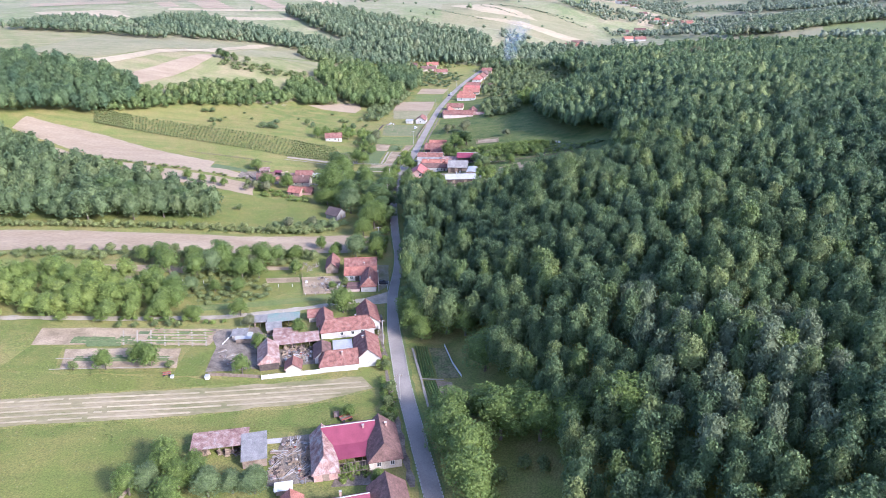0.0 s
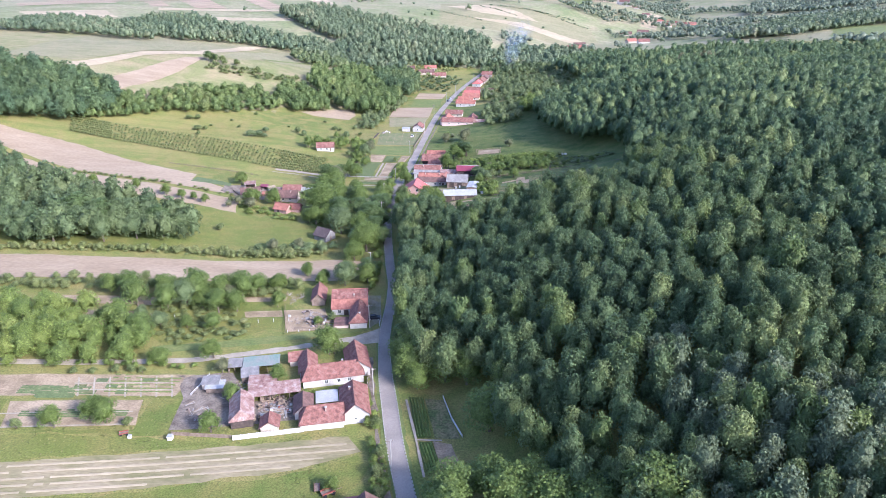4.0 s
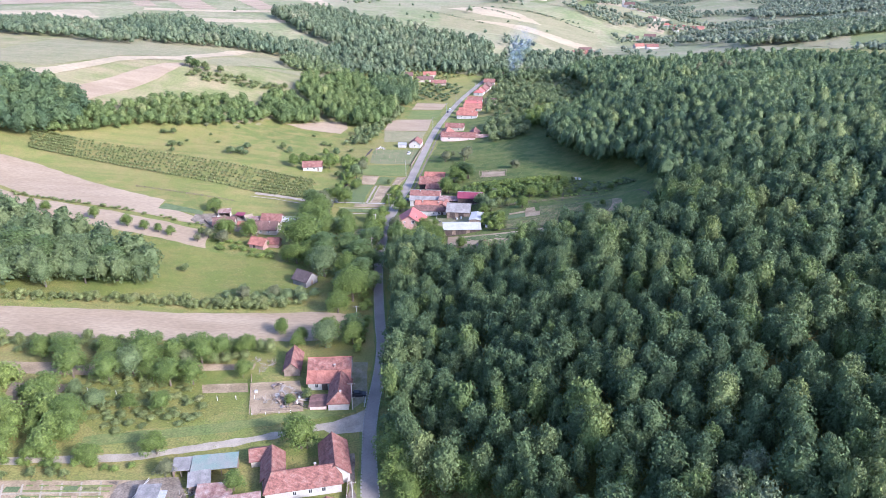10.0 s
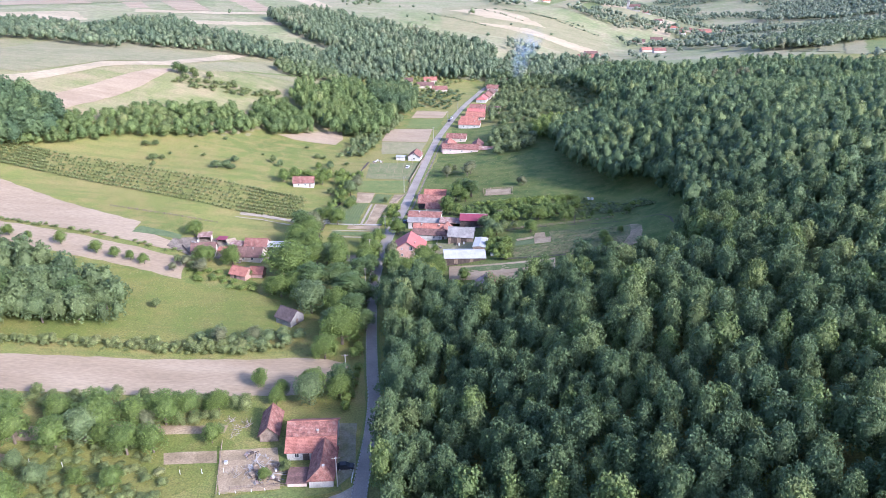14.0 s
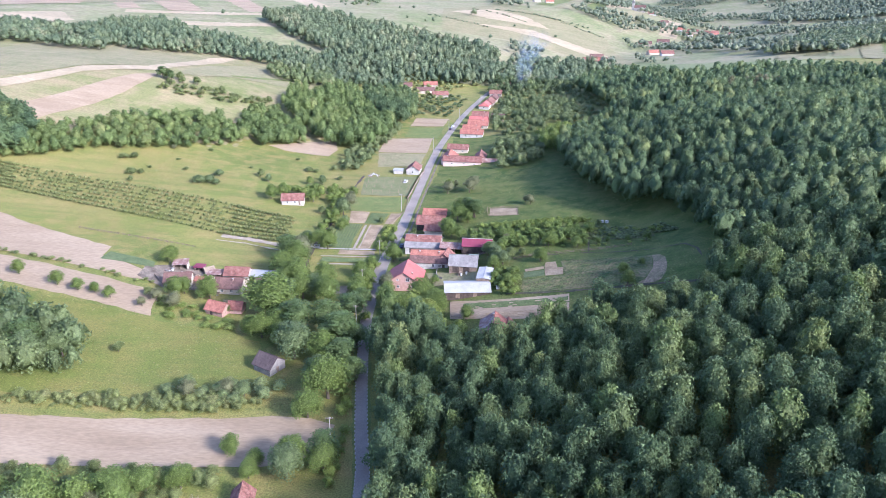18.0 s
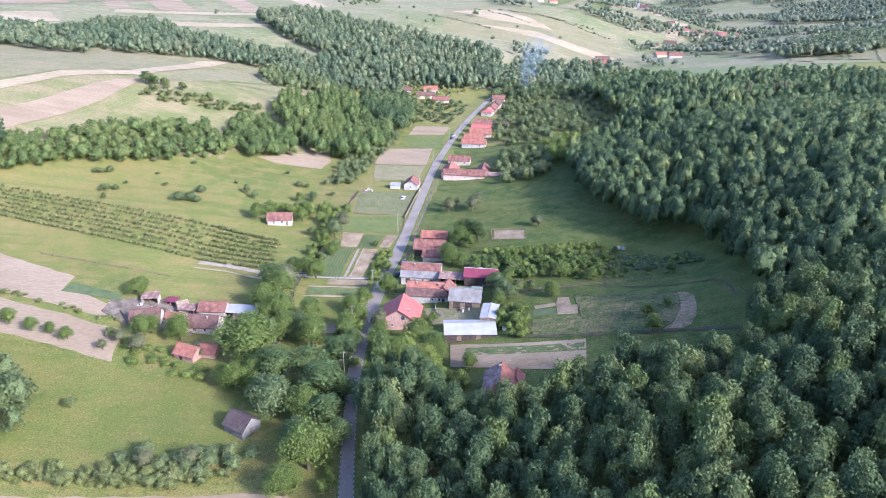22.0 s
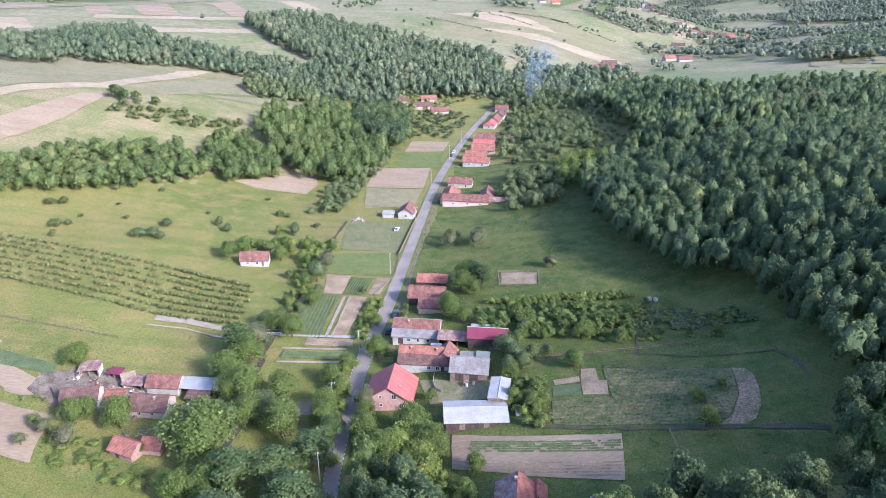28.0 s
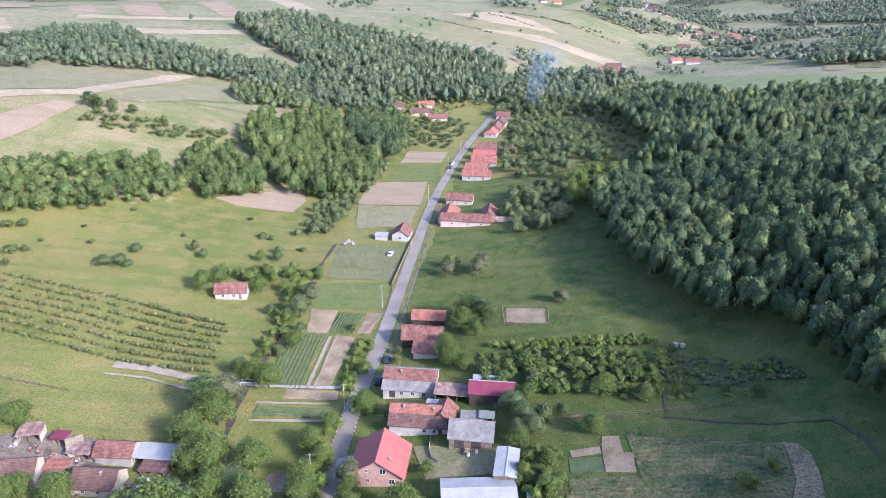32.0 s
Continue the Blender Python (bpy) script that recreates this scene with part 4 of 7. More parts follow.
plots("far_field", 0.4, 9.0, 2.0, "field",
      ([(-13, 983), (40, 982), (37, 946), (-7, 957)], DRYFIELD, "dry clearing above the woods"),
      ([(179, 930), (234, 955), (269, 876), (309, 833), (373, 818), (345, 722), (290, 735), (238, 752), (192, 815)], GREENFIELD, "bright green field behind the forest"),
      ([(495, 1000), (610, 1002), (470, 765), (423, 824)], LAWN, "terraced green field on the far hill"),
      ([(110, 926), (166, 980), (206, 931), (144, 878)], LAWN, "green meadow in the far valley"),
      ([(-480, 860), (-400, 900), (-360, 840), (-420, 790)], DRYFIELD, "far dry field"),
      ([(-560, 1000), (-440, 1030), (-420, 980), (-520, 930)], PLOUGH, "far bare field"),
      ([(600, 1350), (760, 1400), (780, 1330), (640, 1280)], DRYFIELD, "far pale field on the slope"))
plots("far_field", 0.3, 9.0, 2.0, "field",
      ([(250, 1500), (420, 1700), (470, 1660), (300, 1460)], DRYFIELD, "far pale field"))
# narrow strip fields fanning over the far slopes
strip_rnd = random.Random(91)
for x0, y0, ang, n, wide, long in ((300, 900, 62, 7, 26, 120), (480, 1080, 48, 8, 30, 170), (150, 1350, 70, 9, 34, 210), (560, 1300, 35, 7, 34, 200), (-650, 1150, 60, 8, 36, 200), (700, 1000, 40, 7, 34, 190)):
    c, s_ = math.cos(radians(ang)), math.sin(radians(ang))
    for i in range(n):
        if strip_rnd.random() < 0.3:
            continue
        u, l0, l1 = i * wide, strip_rnd.uniform(-20, 20), long + strip_rnd.uniform(-40, 40)
        quad = [(x0 + s_ * (u + du) + c * l, y0 - c * (u + du) + s_ * l) for du, l in ((0, l0), (wide * 0.8, l0), (wide * 0.8, l1), (0, l1))]
        patch("far_field", quad, strip_rnd.choice((DRYFIELD, DRYGRASS, LAWN, DRYGRASS, WEEDS)), "narrow strip field on a far slope", 0.5, 12.0, 2.0)

ribbon("lane", [(-21.6, 225.8), (-28.5, 221.5), (-52.4, 213.8), (-76.3, 207.6), (-109.1, 203.9), (-150, 203)], 2.6, GRAVEL, "pale dirt lane branching from the road", 0.15, 2, "lane", edge=0.4)
ribbon("lane_verge", [(-24, 228.6), (-36, 225.5), (-58, 219.5), (-90, 213)], 4.0, LAWN, "bright grass verge along the dirt lane", 0.13, 2, "verge", edge=0.5)
ribbon("footpath", [(-62, 399), (-50, 397.3), (-28, 397)], 1.3, CONCRETE, "pale concrete footpath crossing to the gardens", 0.27, 1, "path", edge=0.1)
ribbon("footpath", [(-94, 404), (-83, 403.8), (-72, 400.5), (-62, 397.5)], 3.2, GRAVEL, "pale concrete strip curving below the orchard", 0.27, 2, "path", edge=0.3)
ribbon("footpath", [(-95, 399.5), (-83, 399.2), (-66, 393.5)], 0.8, GRAVEL, "pale earth edge of the strip", 0.27, 1, "path", edge=0.2)
ribbon("footpath", [(-50, 389.6), (-30, 389.4)], 0.9, GRAVEL, "pale garden path", 0.28, 1, "path", edge=0.1)
ribbon("footpath", [(-50, 381.8), (-30, 382)], 1.0, GRAVEL, "pale garden path", 0.28, 1, "path", edge=0.1)
ribbon("plastic_mulch", [(-35.2, 425), (-37.6, 396.6)], 1.1, GRAVEL, "strip of pale plastic sheeting on a bed", 0.3, 1, "sheet", edge=0.1)
ribbon("plastic_mulch", [(-33.2, 425), (-35.6, 396.6)], 0.4, GRAVEL, "strip of pale plastic sheeting on a bed", 0.3, 1, "sheet", edge=0.05)
ribbon("bare_track", [(18, 393), (33.2, 391.2), (58.7, 386.2), (80.2, 377)], 0.83, BANK, "trodden brown track below the orchard", 0.26, 1, "path", edge=0.35)
ribbon("bare_track", [(57, 384.5), (53.8, 369.5)], 0.52, BANK, "narrow trodden path between two gardens", 0.27, 1, "path", edge=0.2)
ribbon("bare_track", [(21, 342.4), (45, 334), (72.4, 325.1), (80, 322)], 1.20, BANK, "dark earth bank along the long plot", 0.26, 2, "bank", edge=0.4)
ribbon("bare_track", [(30, 373.6), (53.3, 369.6), (73.3, 359.5), (84, 356.2), (85.3, 347.5), (84, 339)], 0.60, BANK, "trodden edge between the gardens", 0.26, 1, "path", edge=0.3)
ribbon("drive", [(-25, 366), (-18, 365.5)], 3.0, CONCRETE, "concrete drive bridging the ditch", 0.2, 1, "drive")
ribbon("ditch", [(-54, 404), (-54.5, 388), (-54, 372), (-52.5, 352), (-55, 336)], 1.6, DARKWOOD, "dark narrow creek ditch between banks", 0.18, 1, "creek", edge=0.4)
ribbon("ditch", [(-44, 500), (-48, 470), (-51, 445), (-51, 425), (-53, 408)], 1.4, DARKWOOD, "dark narrow creek ditch between banks", 0.18, 1, "creek", edge=0.4)
ribbon("ditch", [(float(valley_x(y)) + 4.2, y) for y in range(408, 560, 6)], 0.8, YARD, "stone-lined roadside drain", 0.18, 1, "drain", edge=0.15)


def H(name, label, x, y, rot, wings, category="house", group=""):
    """A house at (x, y): its ranges are given by their own places on the plan."""
    t = thing(name, x, y, rot, None, label, category, group)
    c, s = math.cos(radians(rot)), math.sin(radians(rot))
    for wx, wy, *rest, kw in wings:
        dx, dy = wx - x, wy - y
        wing(t, dx * c + dy * s, -dx * s + dy * c, *rest, **kw)
    return t


def shed(name, label, x, y, rot, L, D, zf, zb, roof, wall, open_front=True, posts=4, category="shed"):
    t = thing(name, x, y, rot, None, label, category)
    lean_to(t, 0, 0, L, D, zf, zb, roof, wall, 0, open_front, posts)
    return t


# ---- the crimson-roofed farm and its neighbour
W2 = lambda *s: [(a, 1.5, "f", 0.9, 1.1) for a in s]
crimson = H("farmhouse", "pink farmhouse with crimson sheet roof and tiled street wing", -24.6, 141.6, 12, [
    (-24.8, 142.0, 12.5, 8.4, 3.2, 5.9, METAL_PINK, PINKWALL, dict(windows=W2(-2.5, 0.5), chimneys=((3.6, -1.2, 0.5),))),
    (-30.0, 135.4, 14.5, 5.6, 2.8, 5.4, SHEET_RUST, BRICK, dict(turn=90, hips=(0.9, 0), doors=((0, "l", 1.6, 2.0, WOOD),))),
    (-16.2, 138.9, 13.0, 7.8, 2.9, 6.2, TILE_BROWN, PLASTER, dict(turn=90, hips=(0.35, 0), windows=[(-1.6, 1.5, "l", 1.0, 1.2), (1.6, 1.5, "l", 1.0, 1.2), (-3, 1.5, "f", 1, 1.2), (2, 1.5, "f", 1, 1.2)], chimneys=((3.2, -1.4, 0.3),)))])
lean_to(crimson, 0.4, -6.0, 8.6, 3.6, 2.4, 3.3, METAL_PINK, PINKWALL, 0, True, 5)
H("farmhouse", "neighbouring house with crimson roof and brown tiled wing", -22.0, 118.6, 13, [
    (-23.6, 116.6, 12.5, 7.0, 2.8, 5.6, METAL_PINK, PINKWALL, dict(chimneys=((0.5, 1.2, 1.2),))),
    (-12.4, 116.5, 15.5, 8.2, 2.8, 6.0, TILE_BROWN, PLASTER, dict(turn=90, chimneys=((-2, 1.5, 0.2),)))])
H("outbuilding", "small outbuilding with an orange tiled roof", -33.9, 116.0, 13, [(-33.9, 116.0, 9, 4.9, 2.4, 4.4, TILE_ORANGE, BRICK, dict(turn=90, doors=((0, "l", 1.2, 1.9, WOOD),)))], "outbuilding")
shed("open_shed", "open shed with patched rusty roof full of firewood", -56.2, 139.8, 10, 13.1, 5.6, 2.7, 3.2, SHEET_RUST, WOOD, True, 5)
shed("hay_shed", "shed with a broad grey sheet roof", -47.2, 137.2, 13, 5.6, 9.0, 2.5, 3.4, SHEET_GREY, WOOD, False)
shed("small_shed", "low shed with a white sheet roof", -37.5, 124.5, 10, 3.6, 2.0, 1.7, 2.0, WHITEPAINT, WOOD, False)
# ---- the white-walled farm
H("farmhouse", "whitewashed farmhouse with weathered red tiles and white gable", -28, 181, 10, [
    (-24.5, 184.0, 13.0, 7.1, 3.0, 6.2, TILE_RED, WHITEWASH, dict(turn=90, hips=(0.0, 0.5), windows=[(0, 1.6, "l", 0.7, 0.5), (-4, 1.5, "f", 0.9, 1.2), (-1, 1.5, "f", 0.9, 1.2), (2.5, 1.5, "f", 0.9, 1.2)], chimneys=((1.5, 1.0, 0.4),))),
    (-32.4, 178.6, 11.0, 7.2, 2.6, 5.2, TILE_RED, WHITEWASH, dict(hips=(0.5, 0), chimneys=((1.2, -1.4, 0.6),))),
    (-38.0, 183.2, 8.0, 4.6, 2.6, 4.6, TILE_BROWN, WHITEWASH, dict(turn=90, hips=(0, 0.6)))])
shed("long_shed", "long open farm shed with rusty red roof", -47.0, 189.3, 12, 13.5, 4.2, 2.6, 3.5, SHEET_RUST, WOOD, True, 6)
H("barn", "open-fronted timber barn with old red tiles", -53.8, 180.6, 14, [(-53.8, 180.6, 10.5, 5.6, 2.8, 4.8, SHEET_RUST, DARKWOOD, dict(turn=90, hips=(0.4, 0)))], "barn")
H("hut", "small tiled hut against the white fence", -45.4, 175.8, 8, [(-45.4, 175.8, 4.2, 4.4, 1.9, 3.4, TILE_RED, PLASTER, dict(turn=90, doors=((0, "f", 0.9, 1.7, WOOD),)))], "hut")
H("farmhouse", "courtyard farmhouse with three red tiled ranges", -33, 200, 12, [
    (-32.4, 198.4, 17.0, 6.6, 2.9, 5.4, TILE_RED, WHITEWASH, dict(hips=(0.5, 0.4), windows=W2(-2, 1.5, 4.5), chimneys=((3, 1, 0.6),))),
    (-26.2, 205.2, 11.5, 6.4, 2.9, 5.6, TILE_RED, WHITEWASH, dict(turn=90, windows=[(-2, 1.5, "f", 1, 1.2), (2, 1.5, "f", 1, 1.2)])),
    (-40.2, 202.6, 9.0, 5.0, 2.7, 4.9, TILE_RED, WHITEWASH, dict(turn=90))])
H("outbuilding", "low red-roofed outbuilding behind the courtyard house", -44.0, 207.5, 12, [(-44.0, 207.5, 5, 4.5, 2.2, 3.6, TILE_RED, PLASTER, {})], "outbuilding")
shed("farm_shed", "shed with faded teal and grey sheet roof", -54.0, 203.6, 8, 10.0, 4.2, 2.5, 3.1, SHEET_TEAL, WOOD, True, 4)
shed("farm_shed", "small shed with grey sheet roof", -61.6, 203.0, 6, 3.8, 3.6, 2.2, 2.7, SHEET_GREY, WOOD, True, 3)
shed("farm_shed", "low shed with rusty red roof", -51.6, 194.6, 7, 7.3, 3.6, 2.0, 2.6, SHEET_RUST, WOOD, False)
shed("farm_shed", "leaning shed with worn grey roof", -56.2, 198.6, 14, 4.6, 3.6, 1.8, 2.6, SHEET_GREY, WOOD, False)
shed("tool_shed", "grey flat-roofed tool shed", -66.0, 194.0, 5, 4.4, 3.4, 2.2, 2.5, SHEET_GREY, PLASTER, False)
# ---- the house at the lane
H("farmhouse", "white house with orange tiled roof and gabled wing", -32.5, 240, 3, [
    (-32.6, 243.6, 11.6, 12.6, 2.8, 6.8, TILE_ORANGE, WHITEWASH, dict(split=(0.5, TILE_RED), windows=[(-3.4, 1.5, "f", 1.0, 1.2)], doors=((-1.2, "f", 1.6, 2.0, DARKWOOD),), chimneys=((1.5, -2.5, -1.2),))),
    (-28.6, 233.2, 11.0, 5.5, 2.7, 5.2, TILE_RED, WHITEWASH, dict(turn=90, hips=(0.35, 0), windows=[(-2, 1.5, "f", 0.9, 1.1), (1.5, 1.5, "f", 0.9, 1.1)], chimneys=((-4.2, -0.6, -0.3),)))])
H("outbuilding", "narrow outbuilding with steep red tiled roof", -44.4, 248.7, 5, [(-44.4, 248.7, 9.5, 4.6, 2.3, 4.6, TILE_RED, WOOD, dict(turn=90))], "outbuilding")
shed("animal_pen", "low brick pen with pink walls", -34.0, 230.2, 3, 4.4, 4.6, 1.4, 1.7, TILE_BROWN, PINKWALL, False)
# ---- the salmon-roofed house and its neighbours
H("brick_house", "unplastered brick house with bright salmon tiled roof", -14.0, 362.4, -6, [
    (-14.0, 362.4, 11.0, 12.0, 3.4, 7.4, TILE_SALMON, BRICK, dict(turn=90, over=0.6, windows=[(-1.5, 4.4, "l", 1.2, 1.4), (2.2, 4.2, "l", 0.7, 0.8), (-3.5, 1.7, "l", 1.2, 1.3), (2, 1.6, "l", 0.8, 0.9)], chimneys=((-3, -2.8, -1.2),)))])
H("farmhouse", "long house with orange and brown tiled roof", -4.6, 378.4, -6, [
    (-5.2, 378.6, 14.5, 9.5, 2.8, 5.9, TILE_BROWN, WHITEWASH, dict(split=(0.55, TILE_ORANGE), hips=(0, 0.4), windows=W2(1.5, 4), doors=((5.5, "f", 1, 2, DARKWOOD),), chimneys=((-4, -1, 0.2), (3.5, -1.2, 0.2))))])
H("farmhouse", "low white house with red and grey roof halves", -8.2, 395.6, -6, [
    (-8.2, 395.8, 14.0, 11.0, 2.8, 6.0, SHEET_GREY, WHITEWASH, dict(split=(0.45, TILE_RED), windows=W2(-2, 1, 4), doors=((-4.5, "f", 1.6, 2, DARKWOOD),), chimneys=((-2.5, -1.2, 0.2),)))])
shed("farm_shed", "long shed with rusty brown roof", 3.0, 388.2, -8, 9.0, 4.0, 2.5, 3.4, SHEET_RUST, DARKWOOD, True, 4)
H("outbuilding", "gabled outbuilding of brick with red tiles", 0.8, 378.6, -14, [(0.8, 378.6, 6.6, 5.2, 2.6, 4.8, TILE_RED, BRICK, dict(turn=90))], "outbuilding")
H("hay_barn", "timber hay barn with a grey sheet roof", 7.4, 370.0, -8, [(7.4, 370.0, 10.2, 7.4, 3.0, 5.6, SHEET_GREY, WOOD, dict(doors=((-2.6, "f", 2.4, 2.4, DARKWOOD), (1.4, "f", 2.4, 2.4, DARKWOOD))))], "barn")
H("stable", "long timber stable with a pale sheet metal roof", 8.0, 348.8, 2, [(8.0, 348.6, 15.2, 8.4, 2.5, 3.7, METAL_SILVER, DARKWOOD, dict(over=0.5, doors=((-3.5, "f", 1.4, 1.9, WOOD), (2.5, "f", 1.4, 1.9, WOOD))))], "stable")
H("stable_wing", "narrow annexe with a bluish sheet metal roof", 14.6, 356.6, -10, [(14.6, 356.6, 9.4, 4.8, 2.9, 3.2, METAL_SILVER, WOOD, dict(turn=90, over=0.25))], "stable")
H("barn", "open timber barn with crimson sheet roof", 13.2, 386.6, -6, [(13.2, 386.6, 11.2, 6.0, 3.2, 5.0, METAL_PINK, DARKWOOD, {})], "barn")
shed("small_shed", "small shed with pale sheet roof behind the barn", 12.8, 391.8, -6, 8.0, 2.6, 2.2, 2.6, METAL_SILVER, WOOD, False)
shed("small_shed", "low dark shed with mossy grey roof", 7.8, 376.8, -6, 5.4, 3.2, 1.9, 2.2, SHEET_GREY, DARKWOOD, False)
H("stable", "narrow stable with orange tiled roof by the road", -4.0, 433.4, -5, [(-4.0, 433.4, 10.4, 6.2, 2.7, 4.4, TILE_ORANGE, DARKWOOD, {})], "stable")
H("farmhouse", "brown-roofed farmhouse under roadside trees", -5.6, 420.4, -7, [(-5.6, 421.0, 12.0, 8.0, 2.8, 5.4, TILE_RED, DARKWOOD, {}), (-4.0, 413.6, 8.0, 7.0, 2.6, 4.6, TILE_RED, PLASTER, {})])
H("brick_house", "house with worn pink tiles at the forest edge", 15.0, 315.0, -8, [(15.0, 315.0, 10.5, 8.6, 2.9, 6.2, TILE_ORANGE, PLASTER, dict(turn=90, hips=(0.3, 0), roof2=SHEET_RUST, chimneys=((3.2, 0.4, 0.4),))), (19.6, 318.4, 4.6, 3.6, 2.4, 3.9, TILE_ORANGE, BRICK, dict(turn=90))])
# ---- the cottages west of the road
H("cottage", "small white cottage with red tiled roof in the meadow", -73.0, 450.6, 5, [(-73.0, 450.6, 10.4, 6.2, 2.7, 4.9, TILE_RED, WHITEWASH, dict(windows=W2(-2.5, 1), doors=((3.2, "f", 0.9, 1.9, WOOD),)))], "cottage")
H("cottage", "white-gabled wooden shed with dark brown roof", -51.4, 306.4, -32, [(-51.4, 306.4, 6.6, 6.2, 2.6, 5.0, TILE_DARK, SHEET_GREY, dict(doors=((0, "r", 1.0, 1.9, WOOD),)))], "shed")
H("farmhouse", "low farmhouse with old brown tiles among trees", -77.0, 357.0, -4, [(-77.0, 357.0, 9.6, 7.0, 2.5, 5.0, TILE_BROWN, PLASTER, dict(windows=W2(-2, 1.5), chimneys=((1.5, -1, 0.3),)))])
H("barn", "barn with red tiled roof and grey walls", -76.8, 366.6, -4, [(-76.8, 366.6, 8.8, 5.6, 2.8, 4.8, TILE_RED, CONCRETE, {})], "barn")
shed("long_shed", "open shed with white and grey sheet roof", -67.0, 366.2, -5, 11.0, 4.6, 2.5, 3.0, METAL_SILVER, DARKWOOD, True, 5)
H("farmhouse", "brown-roofed cottage at the field corner", -96.0, 358.6, 8, [(-96.0, 358.6, 9.0, 6.4, 2.4, 4.6, TILE_BROWN, PLASTER, {})])
shed("farm_shed", "small open shed with pale roof", -99.6, 371.4, 10, 5.2, 4.0, 2.3, 2.8, SHEET_RUST, PLASTER, True, 3)
shed("farm_shed", "little shed with crimson roof", -92.4, 371.0, -8, 3.6, 2.6, 1.9, 2.2, METAL_PINK, WOOD, True, 3)
shed("farm_shed", "plank lean-to with sloping boards", -87.6, 368.0, 30, 3.4, 4.0, 1.6, 2.7, PALEWOOD, PLASTER, False)
H("ruin", "tumbledown brick hut with broken orange tiles", -76.4, 340.0, -22, [(-76.4, 340.0, 6.8, 5.0, 2.2, 4.2, TILE_ORANGE, BRICK_OLD, dict(doors=((-1, "f", 1, 1.7, DARKWOOD),)))], "ruin")
H("hut", "small hut with orange tiles beside the ruin", -70.6, 341.6, -6, [(-70.6, 341.6, 4.6, 4.4, 2.0, 3.7, TILE_ORANGE, BRICK, {})], "hut")
# ---- houses along the upper road
H("cottage", "small white house with red roof beside the vineyard", -16.8, 509.6, -8, [(-16.8, 509.6, 9.5, 7.0, 2.8, 5.2, TILE_RED, WHITEWASH, dict(turn=90, hips=(0.0, 0), windows=[(0, 1.5, "l", 1, 1.1), (0, 4.1, "l", 0.6, 0.7)]))], "cottage")
shed("small_shed", "white flat-roofed shed beside the cottage", -25.5, 507.5, -6, 5.0, 3.6, 2.2, 2.4, METAL_SILVER, WHITEWASH, False)
H("farmhouse", "long pink-walled house with three red tiled ranges", 11.0, 526, -8, [
    (11.0, 524.0, 22.0, 8.0, 2.9, 5.0, TILE_RED, PINKWALL, dict(windows=[(-6, 1.5, "f", 1, 0.7), (1, 1.5, "f", 1, 0.7), (7, 1.5, "f", 1, 0.7)])),
    (3.4, 530.5, 12.0, 8.4, 2.9, 5.8, TILE_ORANGE, PINKWALL, dict(turn=90)), (21.6, 531.0, 12.0, 6.4, 2.9, 5.4, TILE_RED, PINKWALL, dict(turn=90)),
    (27.0, 523.4, 9.0, 5.0, 2.4, 3.6, SHEET_RUST, PINKWALL, {})])
for hx, hy, L, D, mat, wmat, r in ((9.0, 554.0, 12.5, 7.0, TILE_RED, PLASTER, 5.0), (19.0, 593.5, 15.0, 7.5, TILE_ORANGE, WHITEWASH, 5.0), (19.5, 607.0, 12.0, 8.0, TILE_ORANGE, PLASTER, 5.2), (24.5, 621.0, 14.0, 9.0, TILE_ORANGE, PLASTER, 5.6),
                                   (25.5, 633.0, 13.0, 8.0, TILE_SALMON, PLASTER, 5.6), (27.5, 650.0, 12.0, 9.0, TILE_RED, WHITEWASH, 5.8), (40.0, 640.0, 9.0, 7.0, TILE_BROWN, PLASTER, 5.0), (45.5, 745.0, 10.0, 7.0, TILE_RED, PLASTER, 5.4), (53.0, 775.0, 11.0, 7.5, TILE_RED, PLASTER, 5.2), (62.0, 789.0, 12.0, 7.0, TILE_RED, PLASTER, 5.0)):
    H("village_house", "roadside village house with red tiled roof", hx, hy, -9, [(hx, hy, L, D, 2.9, r, mat, wmat, dict(windows=W2(-L / 4, L / 4), chimneys=((L / 4, -1, 0.3),)))], "house", "houses along the upper road")
for hx, hy, L, D, mat, wmat, r in ((33.0, 690.0, 10.0, 8.0, TILE_SALMON, WHITEWASH, 5.4), (37.5, 704.0, 13.0, 7.5, TILE_RED, PLASTER, 5.6), (42.0, 722.0, 12.0, 7.5, TILE_BROWN, PLASTER, 5.6)):
    H("village_house", "gabled village house facing the road", hx, hy, -14, [(hx, hy, L, D, 2.9, r, mat, wmat, dict(turn=90, hips=(0.4, 0), windows=[(0, 1.5, "l", 1.0, 1.1)]))], "house", "houses along the upper road")
for hx, hy, L, D, mat in ((-3.0, 729.0, 13.0, 7.0, TILE_RED), (-16.0, 741.0, 15.0, 7.0, TILE_BROWN), (-12.0, 766.0, 12.0, 7.0, TILE_ORANGE), (-32.5, 749.0, 9.0, 6.0, TILE_BROWN)):
    H("village_house", "red-roofed farm building below the woods", hx, hy, 6, [(hx, hy, L, D, 2.9, 5.2, mat, PLASTER, {})], "house", "farm below the woods")
